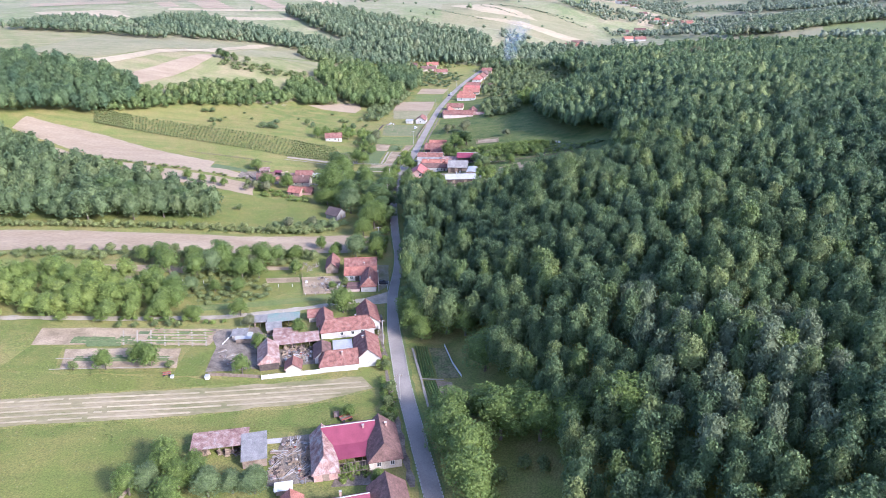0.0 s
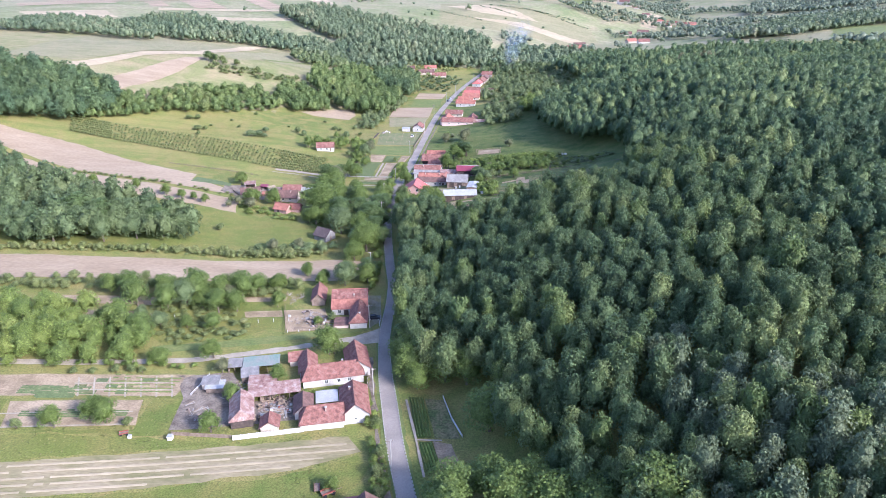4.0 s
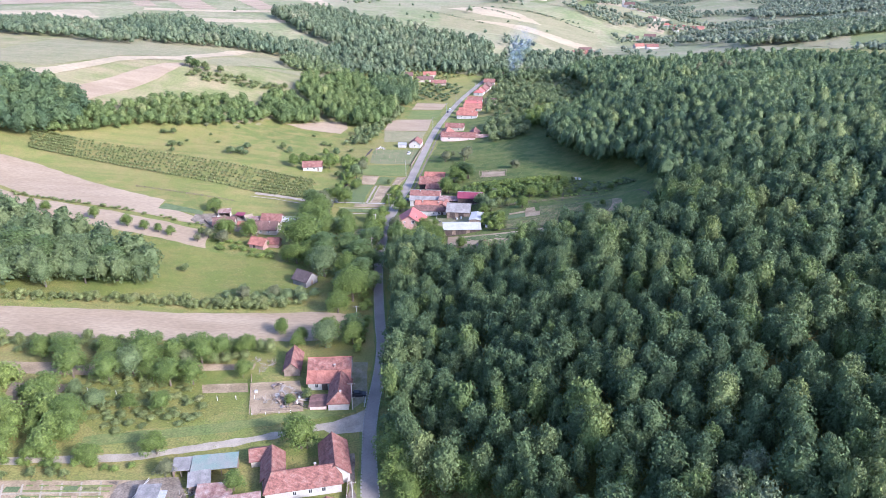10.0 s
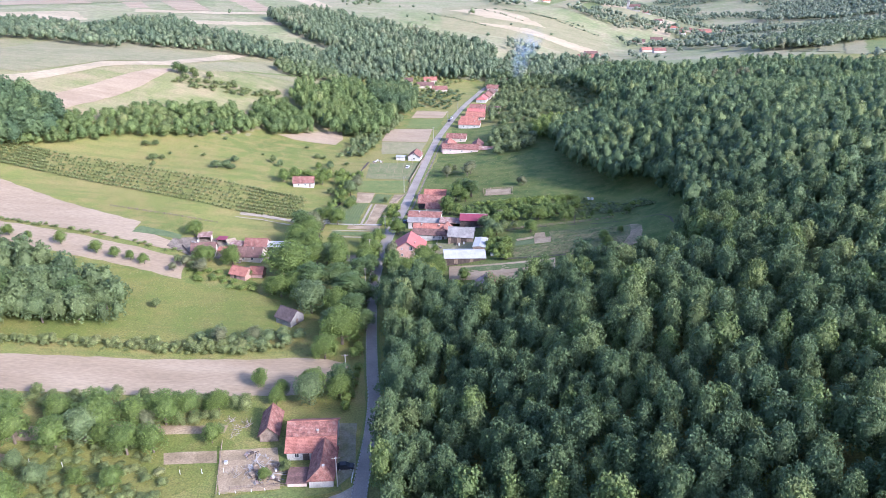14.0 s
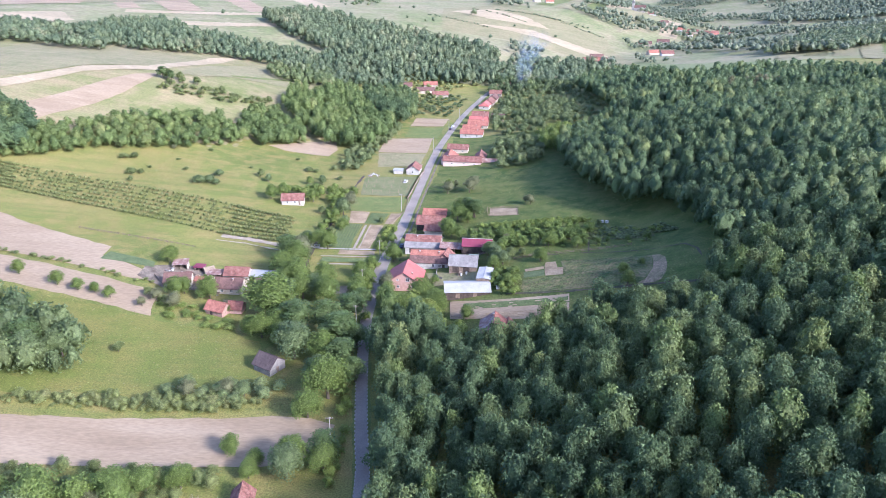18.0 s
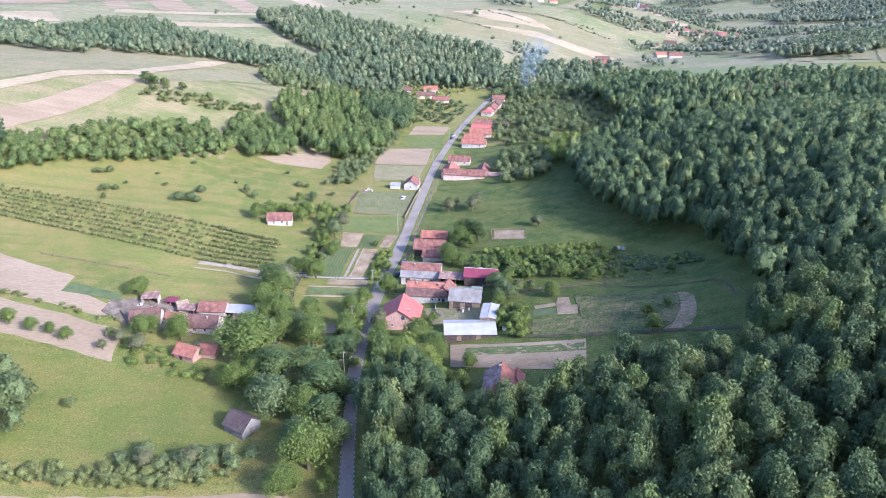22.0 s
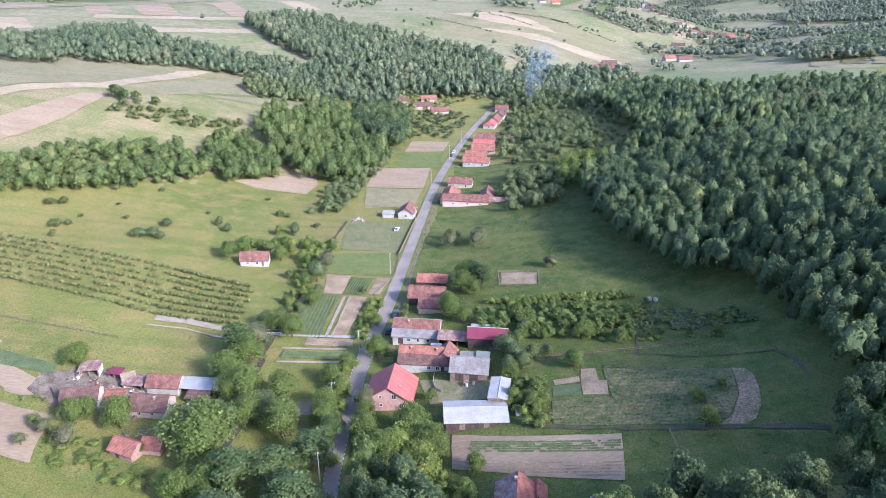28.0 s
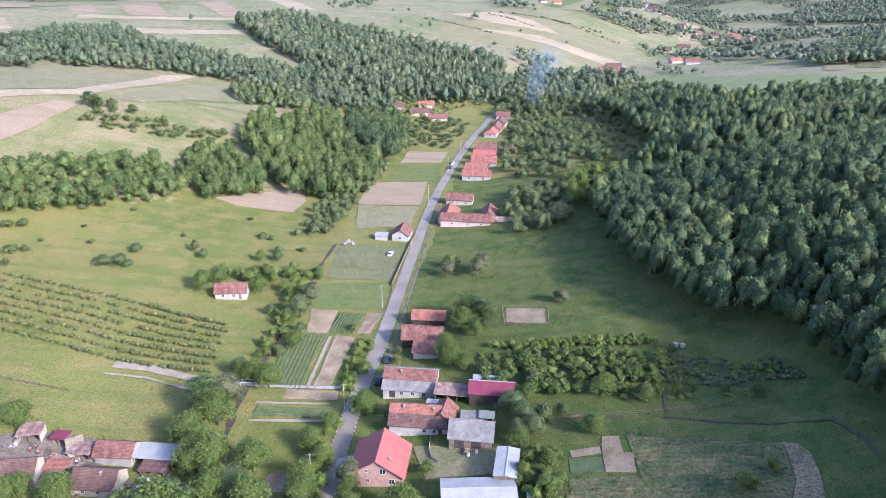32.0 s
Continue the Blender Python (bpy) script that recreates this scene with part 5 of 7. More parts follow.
for i, (hx, hy) in enumerate(((534, 1505), (526, 1427), (457, 1357), (439, 1359), (479, 1346), (273, 1066), (285, 1045), (292, 1175), (400, 1313), (172, 980), (189, 1016), (189, 976), (147, 932), (379, 1384), (393, 1343), (420, 1351), (164, 1433), (184, 1413), (398, 1526), (330, 1215), (500, 1390), (470, 1390))):
    H("village_house", "distant red-roofed village house", hx, hy, (i * 37) % 50 - 20, [(hx, hy, 12 + i % 4 * 2, 8, 3.2, 6.2, (TILE_RED, TILE_BROWN, TILE_ORANGE)[i % 3], (WHITEWASH, PLASTER)[i % 2], {})], "house", "far village houses")
church = H("church", "distant white village church with a pointed tower", 372, 1522, -20, [(372, 1522, 20, 9, 8, 12, TILE_BROWN, WHITEWASH, {}), (360, 1526, 5, 5, 16, 17.5, SHEET_GREY, WHITEWASH, {})], "church")
bm = bmesh.new()
cone(bm, (0, 0, 17), (0, 0, 27), 3.0, 0.1, 8)
part("spire", bm, SHEET_GREY, church, "grey pointed spire").location = (-12.6, -0.4, 0)

# ==== woods, hedges and single trees
stand("wood", fill([(-330, 430), (-277, 431), (-245, 446), (-211, 460), (-213, 488), (-240, 505), (-330, 505)], 6.5, (12, 18), 21, 0.32), MID_KINDS, LEAF_FOREST, "tall dark wood at the edge of the meadow", "wood", 21)
stand("wood", fill([(-240, 287), (-161, 288.5), (-112, 295), (-102, 301), (-110, 314), (-137, 326), (-178, 346), (-225, 376), (-262, 405), (-300, 425), (-300, 330)], 5.6, (7, 15), 22, 0.33), MID_KINDS, LEAF_COPSE, "mixed green copse beside the ploughed field", "wood", 22)
stand("wood", fill([(-250, 468), (-222, 486), (-196, 510), (-178, 538), (-141, 561), (-124, 556), (-114, 534), (-140, 508), (-157, 494), (-178, 487), (-212, 464), (-235, 455)], 5.0, (4, 9.5), 23, 0.40), MID_KINDS, LEAF_HILL, "belt of rounded trees along the hillside", "wood", 23)
stand("wood", fill([(-129, 570), (-115, 587), (-92, 575), (-83, 548), (-107, 533), (-121, 547)], 4.4, (6.5, 11), 24, 0.32), MID_KINDS, LEAF_HILL, "close rounded clump of fresh green trees", "wood", 24)
stand("wood", fill([(-112, 610), (-104, 645), (-70, 690), (-60, 650), (-45, 620), (-36, 600), (-38, 575), (-47, 556), (-62, 552), (-82, 558), (-99, 587)], 5.2, (7, 15), 34, 0.28), MID_KINDS, LEAF_HILL, "mixed yellowish wood on the slope above the road", "wood", 34)
stand("wood", fill([(-62, 688), (-40, 712), (-20, 678), (-22, 632), (-38, 612), (-56, 648)], 6.0, (11, 15), 35, 0.28), MID_KINDS, LEAF_FOREST, "group of tall dark trees above the plots", "wood", 35)
stand("wood", fill([(-144, 714), (-133, 760), (-103, 752), (-86, 702), (-112, 684), (-136, 686)], 5.5, (5, 10), 36, 0.36), FAR_KINDS, LEAF_COPSE, "rounded bright trees before the far belt", "wood", 36)
stand("far_wood", fill([(-330, 800), (-278, 858), (-220, 806), (-157, 804), (-76, 811), (-30, 752), (-40, 728), (-85, 712), (-128, 728), (-149, 745), (-196, 742), (-251, 712), (-300, 740)], 5.0, (3.5, 12), 26, 0.30), FAR_KINDS, LEAF_FAR_HAZED, "long belt of distant trees", "wood", 26)
stand("far_wood", fill([(-206, 955), (-164, 1030), (-107, 980), (-50, 975), (60, 926), (49, 800), (-10, 775), (-36, 762), (-60, 770), (-104, 815), (-158, 870)], 5.4, (5, 16), 25, 0.27), FAR_KINDS, LEAF_FAR_HAZED, "distant mixed wood across the slope", "wood", 25)
stand("far_wood", fill([(-420, 690), (-328, 700), (-285, 685), (-266, 690), (-272, 727), (-314, 781), (-420, 800)], 6.5, (6, 11), 27, 0.36), FAR_KINDS, LEAF_FAR_HAZED, "distant wood on the far slope", "wood", 27)
stand("thicket", fill([(-30, 700), (-8, 700), (12, 770), (40, 800), (10, 790), (-40, 752)], 8.0, (2, 6), 28, 0.40), FAR_KINDS, LEAF_SHRUB, "trees round the upper farm", "thicket", 28)
stand("thicket", fill([(52, 735), (78, 752), (80, 643), (64, 578), (40, 580), (34, 600), (36, 640), (44, 690)], 7.0, (2.5, 8.5), 29, 0.42), MID_KINDS, LEAF_WILLOW, "fruit trees and thicket behind the roadside houses", "thicket", 29)
stand("thicket", fill([(28, 549), (49, 569), (60, 556), (54, 508), (40, 500), (28, 503)], 5.2, (3, 8), 38, 0.42), MID_KINDS, LEAF_WILLOW, "overgrown garden trees behind the long house", "thicket", 38)
stand("thicket", fill([(60, 568), (86, 578), (92, 556), (72, 522), (58, 530)], 5.4, (6, 11), 39, 0.36), MID_KINDS, LEAF_BRIGHT, "bright young trees in front of the forest", "thicket", 39)
stand("thicket", fill([(80, 590), (118, 600), (140, 680), (118, 760), (84, 780), (82, 650)], 9.0, (1.5, 6), 40, 0.45), MID_KINDS, LEAF_WILLOW, "scattered bushes on the rough slope", "thicket", 40)
stand("thicket", fill([(-62, 505), (-50, 505), (-44, 530), (-36, 575), (-28, 600), (-30, 628), (-44, 604), (-60, 575), (-58, 540)], 4.6, (2.5, 6), 52, 0.42), MID_KINDS, LEAF_WILLOW, "silvery willow bushes along the hollow", "thicket", 52)
stand("thicket", fill([(58, 640), (78, 600), (92, 600), (100, 640), (96, 690), (78, 720), (62, 700)], 6.0, (2.5, 7), 87, 0.42), MID_KINDS, LEAF_WILLOW, "grey-green young trees on the rough slope", "thicket", 87)
stand("thicket", fill([(40, 742), (80, 755), (112, 742), (120, 800), (90, 830), (50, 815)], 6.0, (4, 10), 88, 0.4), MID_KINDS, LEAF_COPSE, "trees round the end of the village road", "thicket", 88)
stand("thicket", fill([(66, 800), (125, 795), (150, 860), (195, 900), (150, 960), (80, 920), (30, 840)], 8.5, (7, 13), 30, 0.36), FAR_KINDS, LEAF_FAR_HAZED, "trees beyond the end of the road", "thicket", 30)


def scattered(n, box_, seed, size, keep):
    rnd, out = random.Random(seed), []
    while len(out) < n:
        x, y = rnd.uniform(box_[0], box_[1]), rnd.uniform(box_[2], box_[3])
        if keep(x, y, rnd):
            h = rnd.uniform(*size)
            out.append((x, y, h, h * rnd.uniform(0.38, 0.52)))
    return out


def clumpy(x, y, rnd, scale=0.008, limit=0.08):
    return noise.noise(Vector((x * scale, y * scale, 3.0))) > limit + rnd.uniform(-0.1, 0.1)


FAR_CLEAR = [[(-10, 1020), (75, 1020), (190, 955), (230, 930), (240, 1150), (170, 1240), (80, 1330), (-10, 1240)], [(-424, 940), (-160, 1040), (-150, 1310), (-424, 1310)], [(-40, 1095), (260, 1095), (260, 1250), (-40, 1250)], [(195, 775), (366, 775), (366, 934), (195, 934)], [(423, 765), (610, 765), (610, 1002), (423, 1002)]]
stand("far_trees", scattered(6800, (80, 1100, 930, 2300), 31, (4, 12), lambda x, y, r: clumpy(x, y, r) and not any(inside(x, y, p) for p in FAR_CLEAR)), DOT_KINDS, LEAF_VALLEY_HAZED, "distant scattered trees round the far village", "trees", 31)
stand("far_trees", scattered(420, (-700, 120, 960, 2000), 32, (5, 10), lambda x, y, r: clumpy(x, y, r, 0.012, 0.22) and not any(inside(x, y, p) for p in FAR_CLEAR)), DOT_KINDS, LEAF_FAR_HAZED, "distant bushes between the strip fields", "trees", 32)
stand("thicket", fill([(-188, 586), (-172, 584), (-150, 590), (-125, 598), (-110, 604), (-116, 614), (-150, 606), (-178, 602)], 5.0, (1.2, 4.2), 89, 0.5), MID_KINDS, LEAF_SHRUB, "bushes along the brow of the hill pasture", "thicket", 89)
stand("far_wood", fill([(345, 905), (420, 900), (520, 960), (640, 1030), (600, 1110), (500, 1090), (410, 990)], 8.0, (9, 15), 85, 0.36), FAR_KINDS, LEAF_FAR_HAZED, "dark wood along the far eastern slope", "wood", 85)
stand("far_wood", fill([(620, 1540), (740, 1440), (900, 1500), (980, 1640), (880, 1780), (740, 1740)], 10.0, (9, 15), 86, 0.4), DOT_KINDS, LEAF_VALLEY_HAZED, "dark wood on the horizon hill", "wood", 86)
stand("far_trees", scattered(900, (340, 1100, 640, 1100), 33, (8, 14), lambda x, y, r: clumpy(x, y, r, 0.007, 0.02) and not any(inside(x, y, p) for p in FAR_CLEAR)), DOT_KINDS, LEAF_VALLEY_HAZED, "distant woods on the eastern hills", "trees", 33)
stand("thicket", fill([(-20, 654), (3, 656), (13, 690), (20, 728), (8, 742), (-8, 722), (-24, 690)], 7.0, (1.5, 4.0), 71, 0.45), MID_KINDS, LEAF_COPSE, "greyish bushes and young trees before the upper farm", "thicket", 71)

# hedge lines across the pale meadow on the far slope, and a lone tree
line_rnd = random.Random(44)
for n_line, ((ax, ay), (bx, by)) in enumerate((((51.7, 1238), (121, 1163.5)), ((80, 1253), (218, 1207)), ((134, 1244), (232, 1166)), ((-20, 1130), (60, 1085)))):
    k = int(math.hypot(bx - ax, by - ay) / 4.5)
    row = [(ax + (bx - ax) * i / k + line_rnd.uniform(-1.5, 1.5), ay + (by - ay) * i / k + line_rnd.uniform(-1.5, 1.5), line_rnd.uniform(1.2, 3.4), line_rnd.uniform(1.6, 2.8)) for i in range(k) if line_rnd.random() > 0.15]
    stand("field_hedge", row, DOT_KINDS, LEAF_FAR_HAZED, "thin dark hedge between far strip fields", "hedge", 60 + n_line, 0.0)
stand("lone_trees", [(42, 1149, 13, 5.5), (300, 1010, 9, 4), (96, 1120, 4, 2.2), (150, 1100, 5, 2.5)], FAR_KINDS, LEAF_FAR_HAZED, "single dark trees on the far meadow", "trees", 66)

# hedges and overgrown gardens
def hedge(poly, gap, size, seed, mat, label, kinds=MID_KINDS, breadth=0.5):
    stand("hedge", fill(poly, gap, size, seed, breadth), kinds, mat, label, "hedge", seed)


hedge([(-175, 206), (-152, 203), (-120, 200.5), (-109, 201), (-92, 203), (-90, 210), (-98, 224), (-112, 234), (-140, 238), (-175, 236)], 5.0, (3.5, 10), 41, LEAF_BRIGHT, "overgrown garden trees and bushes beside the lane", NEAR_KINDS[:3], 0.4)
hedge([(-128, 249), (-112, 250), (-90, 251), (-66, 249), (-52, 254), (-54, 261), (-80, 260), (-110, 259), (-128, 257)], 4.2, (1.5, 5), 42, LEAF_SHRUB, "hedgerow of young trees below the ploughed field", NEAR_KINDS[:3], 0.34)
hedge([(-100, 226), (-86, 216), (-70, 219), (-62, 226), (-70, 236), (-84, 246), (-100, 244)], 3.4, (0.5, 2.2), 43, LEAF_SHRUB, "scrub and tall weeds in an overgrown garden")
hedge([(-215, 283), (-160, 283), (-100, 283.5), (-60, 284), (-48, 288), (-60, 291), (-100, 288), (-160, 287), (-215, 287)], 2.0, (0.8, 3.6), 44, LEAF_SHRUB, "ragged hedge along the field edge")
hedge([(-80, 288), (-52, 287), (-44, 296), (-52, 300), (-78, 294)], 5.0, (2.5, 5), 45, LEAF_WILLOW, "thin saplings along the field edge")
hedge([(-200, 378), (-150, 368), (-105, 355), (-104, 357), (-150, 370), (-200, 381)], 2.6, (0.8, 1.8), 46, LEAF_SHRUB, "low hedge between two bare fields")
hedge([(-17, 150), (-12.5, 150), (-20.5, 188), (-22.5, 188), (-19, 170)], 2.0, (1.0, 2.6), 47, LEAF_GARDEN, "green hedge beside the road")
hedge([(-24, 255), (-26.5, 255), (-29, 300), (-26.5, 300)], 3.0, (2, 4), 48, LEAF_GARDEN, "green bushes beside the road")
hedge([(-29, 395), (-24.5, 395), (-20.5, 424), (-25, 424)], 2.6, (1.5, 3.2), 49, LEAF_GARDEN, "roadside bushes by the gardens")
hedge([(-55, 406), (-50, 406), (-48, 440), (-45, 468), (-50, 468), (-56, 440)], 4.0, (1.5, 4), 50, LEAF_BRIGHT, "bushes along the creek")
hedge([(-60, 455), (-48, 448), (-44, 470), (-58, 475), (-70, 470), (-82, 466)], 5.0, (2.5, 5.5), 51, LEAF_BRIGHT, "bushes round the meadow cottage")
hedge([(22, 407.5), (60, 404), (60, 408.5), (22, 412)], 2.0, (1.8, 2.8), 53, LEAF_GARDEN, "dense dark green berry hedge in rows")
hedge([(-30, 333), (-24, 333), (-26, 380), (-30, 380)], 4.5, (2, 5), 54, LEAF_GARDEN, "bushes along the roadside")
hedge([(-40, 200.8), (-37, 201.6), (-36.5, 207), (-39.5, 206)], 2.0, (1.5, 2.5), 56, LEAF_GARDEN, "bushes in the courtyard")
hedge([(-40, 189.5), (-29, 191.5), (-29, 193), (-40, 191)], 1.5, (1.0, 2.0), 57, LEAF_GARDEN, "garden hedge in front of the courtyard house")
hedge([(-25, 127), (-18, 129), (-18, 134), (-26, 133)], 1.6, (0.6, 1.5), 58, LEAF_GARDEN, "potted and climbing plants in the small court")
hedge([(4, 118), (9, 118), (12, 128), (8, 134), (3, 126)], 4.0, (2, 4), 59, LEAF_BRIGHT, "bright green trees beside the road", NEAR_KINDS[:3], 0.3)
hedge([(-16, 330), (-8, 326), (-2, 328), (-6, 338), (-16, 340)], 5.0, (5, 9), 61, LEAF_GARDEN, "bright young trees at the forest edge", NEAR_KINDS[:3])
hedge([(16, 345), (25, 340), (27, 362), (18, 366)], 3.6, (2, 3.6), 62, LEAF_BRIGHT, "young fruit bushes beside the stable")

hedge([(-230, 252), (-190, 250), (-130, 250), (-130, 259), (-190, 257), (-230, 258)], 4.0, (1.5, 4.5), 64, LEAF_SHRUB, "straggling scrub below the ploughed field")
hedge([(-112, 201), (-72, 202.5), (-72, 205), (-112, 204)], 2.6, (1.2, 2.6), 65, LEAF_BRIGHT, "row of low bushes along the garden lane")
hedge([(-9, 322), (4, 316), (8, 322), (-2, 330)], 3.2, (2, 4), 66, LEAF_BRIGHT, "low bushes beside the earth plot")


def tree_kind(name, mat, seed, leaves, spray, lobes, tall, label, category="tree", loose=0.12):
    """A tree of unit height: stem with limbs, and a crown of sprays."""
    t = new(name)
    t.empty_display_size = 0.3
    tagged(t, label, category)
    rnd = random.Random(seed)
    bm = bmesh.new()
    cone(bm, (0, 0, -0.04), (0, 0, 0.34), 0.034, 0.022, 7)
    cone(bm, (0, 0, 0.34), (0.02, 0.01, 0.75), 0.022, 0.008, 6)
    for i in range(5):
        a = i * 1.26 + rnd.uniform(-0.3, 0.3)
        cone(bm, (0, 0, 0.24 + 0.07 * i), (math.cos(a) * 0.22, math.sin(a) * 0.22, 0.48 + 0.07 * i), 0.014, 0.005, 5)
    part("trunk", bm, BARK, t)
    verts, faces = crown_arrays(seed, leaves, spray, lobes, tall, loose, 2)
    me = leaf_mesh("crown", verts * np.array([0.47, 0.47, 0.8 / verts[:, 2].max()]) + np.array([0, 0, 0.2]), faces, mat)
    c = new("crown", me)
    c.parent = t
    return t


KINDS = {
    "round": tree_kind("tree", LEAF_GARDEN, 61, 2000, 0.050, 16, 1.0, "leafy green garden tree with a rounded crown"),
    "wide": tree_kind("tree", LEAF_GARDEN, 62, 3400, 0.040, 20, 0.8, "broad green tree with an uneven spreading crown"),
    "tall": tree_kind("tree", LEAF_HILL, 63, 1600, 0.062, 16, 1.5, "tall dark green tree with a narrow crown"),
    "willow": tree_kind("willow", LEAF_WILLOW, 64, 2400, 0.048, 18, 0.95, "silvery green willow with a billowing crown"),
    "bright": tree_kind("tree", LEAF_BRIGHT, 68, 2800, 0.044, 18, 1.25, "bright green tree with a tall domed crown"),
    "pale": tree_kind("tree", LEAF_DRY, 65, 900, 0.06, 14, 1.0, "thin pale tree with sparse greyish leaves"),
    "bush": tree_kind("bush", LEAF_SHRUB, 66, 620, 0.10, 9, 0.7, "low rounded green bush", "bush"),
    "fruit": tree_kind("fruit_tree", LEAF_BRIGHT, 67, 260, 0.165, 7, 0.8, "small fruit tree in an orchard row"),
    "plum": tree_kind("fruit_tree", LEAF_ORCHARD, 69, 170, 0.12, 9, 0.8, "young grey-green fruit tree in a sloping orchard row"),
}
tree_rnd, used = random.Random(77), set()


def plant(kind, x, y, h, group="", wide=1.0):
    src = KINDS[kind]
    m = pose(x, y, ground_z(x, y), 0, 0, tree_rnd.uniform(0, 360)) @ Matrix.Diagonal((h * wide * tree_rnd.uniform(0.9, 1.15), h * wide * tree_rnd.uniform(0.9, 1.15), h, 1))
    if kind in used:
        ob = copy_thing(src, m)
    else:
        used.add(kind)
        src.matrix_basis, ob = m, src
        return tagged(ob, group=group)
    ob.matrix_basis = m
    return tagged(ob, group=group)


def plants(kind, *spots):
    """Trees of one kind at (x, y, height)."""
    for x, y, h in spots:
        plant(kind, x, y, h)


plants("round", (-100, 174, 7), (-91, 178, 7.5), (-60, 173.5, 6.5), (-35.5, 212, 10), (-84, 205, 6), (-70, 209, 7), (-48, 197, 6), (-65, 129, 9), (-58, 126, 8), (-72, 123, 8), (-62, 120, 8), (-26, 153, 4), (-16.5, 128, 4), (-82, 349, 8), (-92, 352, 6.5), (-62, 372, 10), (-57, 380, 11), (-44, 363, 10), (-31, 357, 8), (-105, 377, 6), (-79, 457, 8), (-84, 453, 8), (-64, 454, 7.5), (-52, 399, 8), (-57, 401, 6))
plants("round", (-45, 419, 6), (-50, 432, 6), (8, 433, 9), (1, 414, 6.5), (3, 404, 7), (7, 402, 6), (-20, 384, 8.5), (42, 383, 6), (51, 377, 5), (36, 367, 5.5), (7, 329, 5.5), (18, 354, 4.5), (22, 349, 4.5), (58, 330, 6), (-32, 371, 7), (-28, 378, 6), (-22, 404, 5))
plants("wide", (-88, 176.5, 8), (-62, 326, 7), (-57, 362, 10), (-50, 352, 10), (-36, 283, 9), (-52, 268, 6), (-60, 256, 7), (-51, 320, 8), (-32, 292, 14), (-9, 198, 13), (-8, 345, 10), (-3, 337, 9), (-14, 336, 10), (-20, 345, 9), (-36, 264, 9), (-45, 264, 5))
plants("tall", (-47, 326, 13), (-38, 328, 12), (-56, 345, 12), (-25.5, 300, 8), (-27, 318, 9), (-28, 345, 8), (-33, 318, 13), (-31, 335, 11), (-30, 306, 11), (14, 427, 9), (11, 431, 9), (-62, 385, 11), (-29, 266, 9), (-10, 232, 12), (-13, 262, 12), (-12, 212, 11))
plants("willow", (-44, 124, 7.5), (-49, 124, 6.5), (-36, 300, 9), (-47, 437, 9), (20, 375, 6), (17, 380, 6), (22, 369, 6), (-91, 477, 4.5))
plants("pale", (-45, 446, 9), (-57, 390, 9), (-99, 345, 5), (-102, 340, 4), (2, 468, 7), (13, 466, 8), (6, 478, 4), (40, 436, 5), (-21, 357, 8), (-60, 292, 6), (-70, 291, 6), (-75, 247, 6.5), (-92, 245, 7), (-65, 201, 5))
plants("bush", (-109, 173, 3.4), (-82, 175.5, 3), (-152, 455, 3), (-98, 312, 3.6), (-16, 157, 4), (-16, 164, 4), (-18, 176, 3.4), (-15, 150, 3.4), (-96, 344, 3.4), (-103, 348, 3.4), (-73, 340, 3), (12, 394, 4), (30, 375, 3.4), (64, 400, 3), (-140, 592, 5), (-150, 606, 5), (-152, 598, 4), (-168, 610, 6), (-176, 606, 5), (-187, 610, 7), (-180, 612, 6))
plants("bush", (-146, 590, 4), (-130, 600, 5), (-124, 596, 4), (-160, 600, 4), (-112, 600, 5), (-120, 590, 4), (-183, 600, 4), (-34, 212, 4), (-57, 247, 3), (-120, 610, 5))
for kind, x, y, h, w in (("wide", -58.5, 339.5, 15.5, 1.4), ("wide", -36.3, 309, 12, 0.85), ("willow", -45.2, 312.4, 13, 1.1), ("tall", -32, 318, 13, 0.9), ("round", -82.8, 351, 8.5, 1.1), ("round", -53, 362, 12, 0.9),
                         ("round", -41, 348, 12, 0.95), ("round", -94, 349, 8, 1.0), ("pale", -92, 341, 6, 1.1), ("round", -104.8, 374, 7, 1.1), ("round", -30.7, 351, 8, 1.0), ("wide", -58, 324, 9, 1.1), ("wide", -52, 327, 10, 1.2)):
    plant(kind, x, y, h, "", w)
for kind, x, y, h, w in (("bush", -166, 481, 3.2, 1.6), ("bush", -161, 483, 3.6, 1.3), ("bush", -155.5, 464.2, 3.4, 1.7), ("bush", -151.5, 466, 2.8, 1.5), ("bush", -133, 477, 2.2, 1.5), ("willow", -121.5, 461.5, 4.6, 1.5), ("willow", -117, 463.5, 4.4, 1.5), ("willow", -113.4, 462.5, 3.0, 1.5), ("willow", -115.4, 474.8, 3.8, 1.5),
                         ("bush", -95.8, 483, 4.6, 1.1), ("bush", -74.5, 502, 3.0, 1.7), ("bush", -70.5, 501, 2.4, 1.6), ("pale", -147.4, 502.5, 3.0, 1.2), ("bush", -130, 510, 2.0, 1.6), ("bush", -56, 491, 2.4, 1.5), ("willow", -65, 488, 3.4, 1.3), ("pale", -172, 492, 5.0, 1.1), ("bush", -150, 474, 1.6, 1.8), ("bush", -141, 489, 1.4, 1.9), ("bush", -104, 494, 1.6, 1.7), ("bush", -84, 520, 1.6, 1.8)):
    plant(kind, x, y, h, "", w)
hedge([(-98, 344), (-90, 346), (-72, 336), (-66, 328), (-80, 330), (-96, 336)], 4.2, (0.6, 2.0), 63, LEAF_BRIGHT, "yellowish scrub behind the field corner")
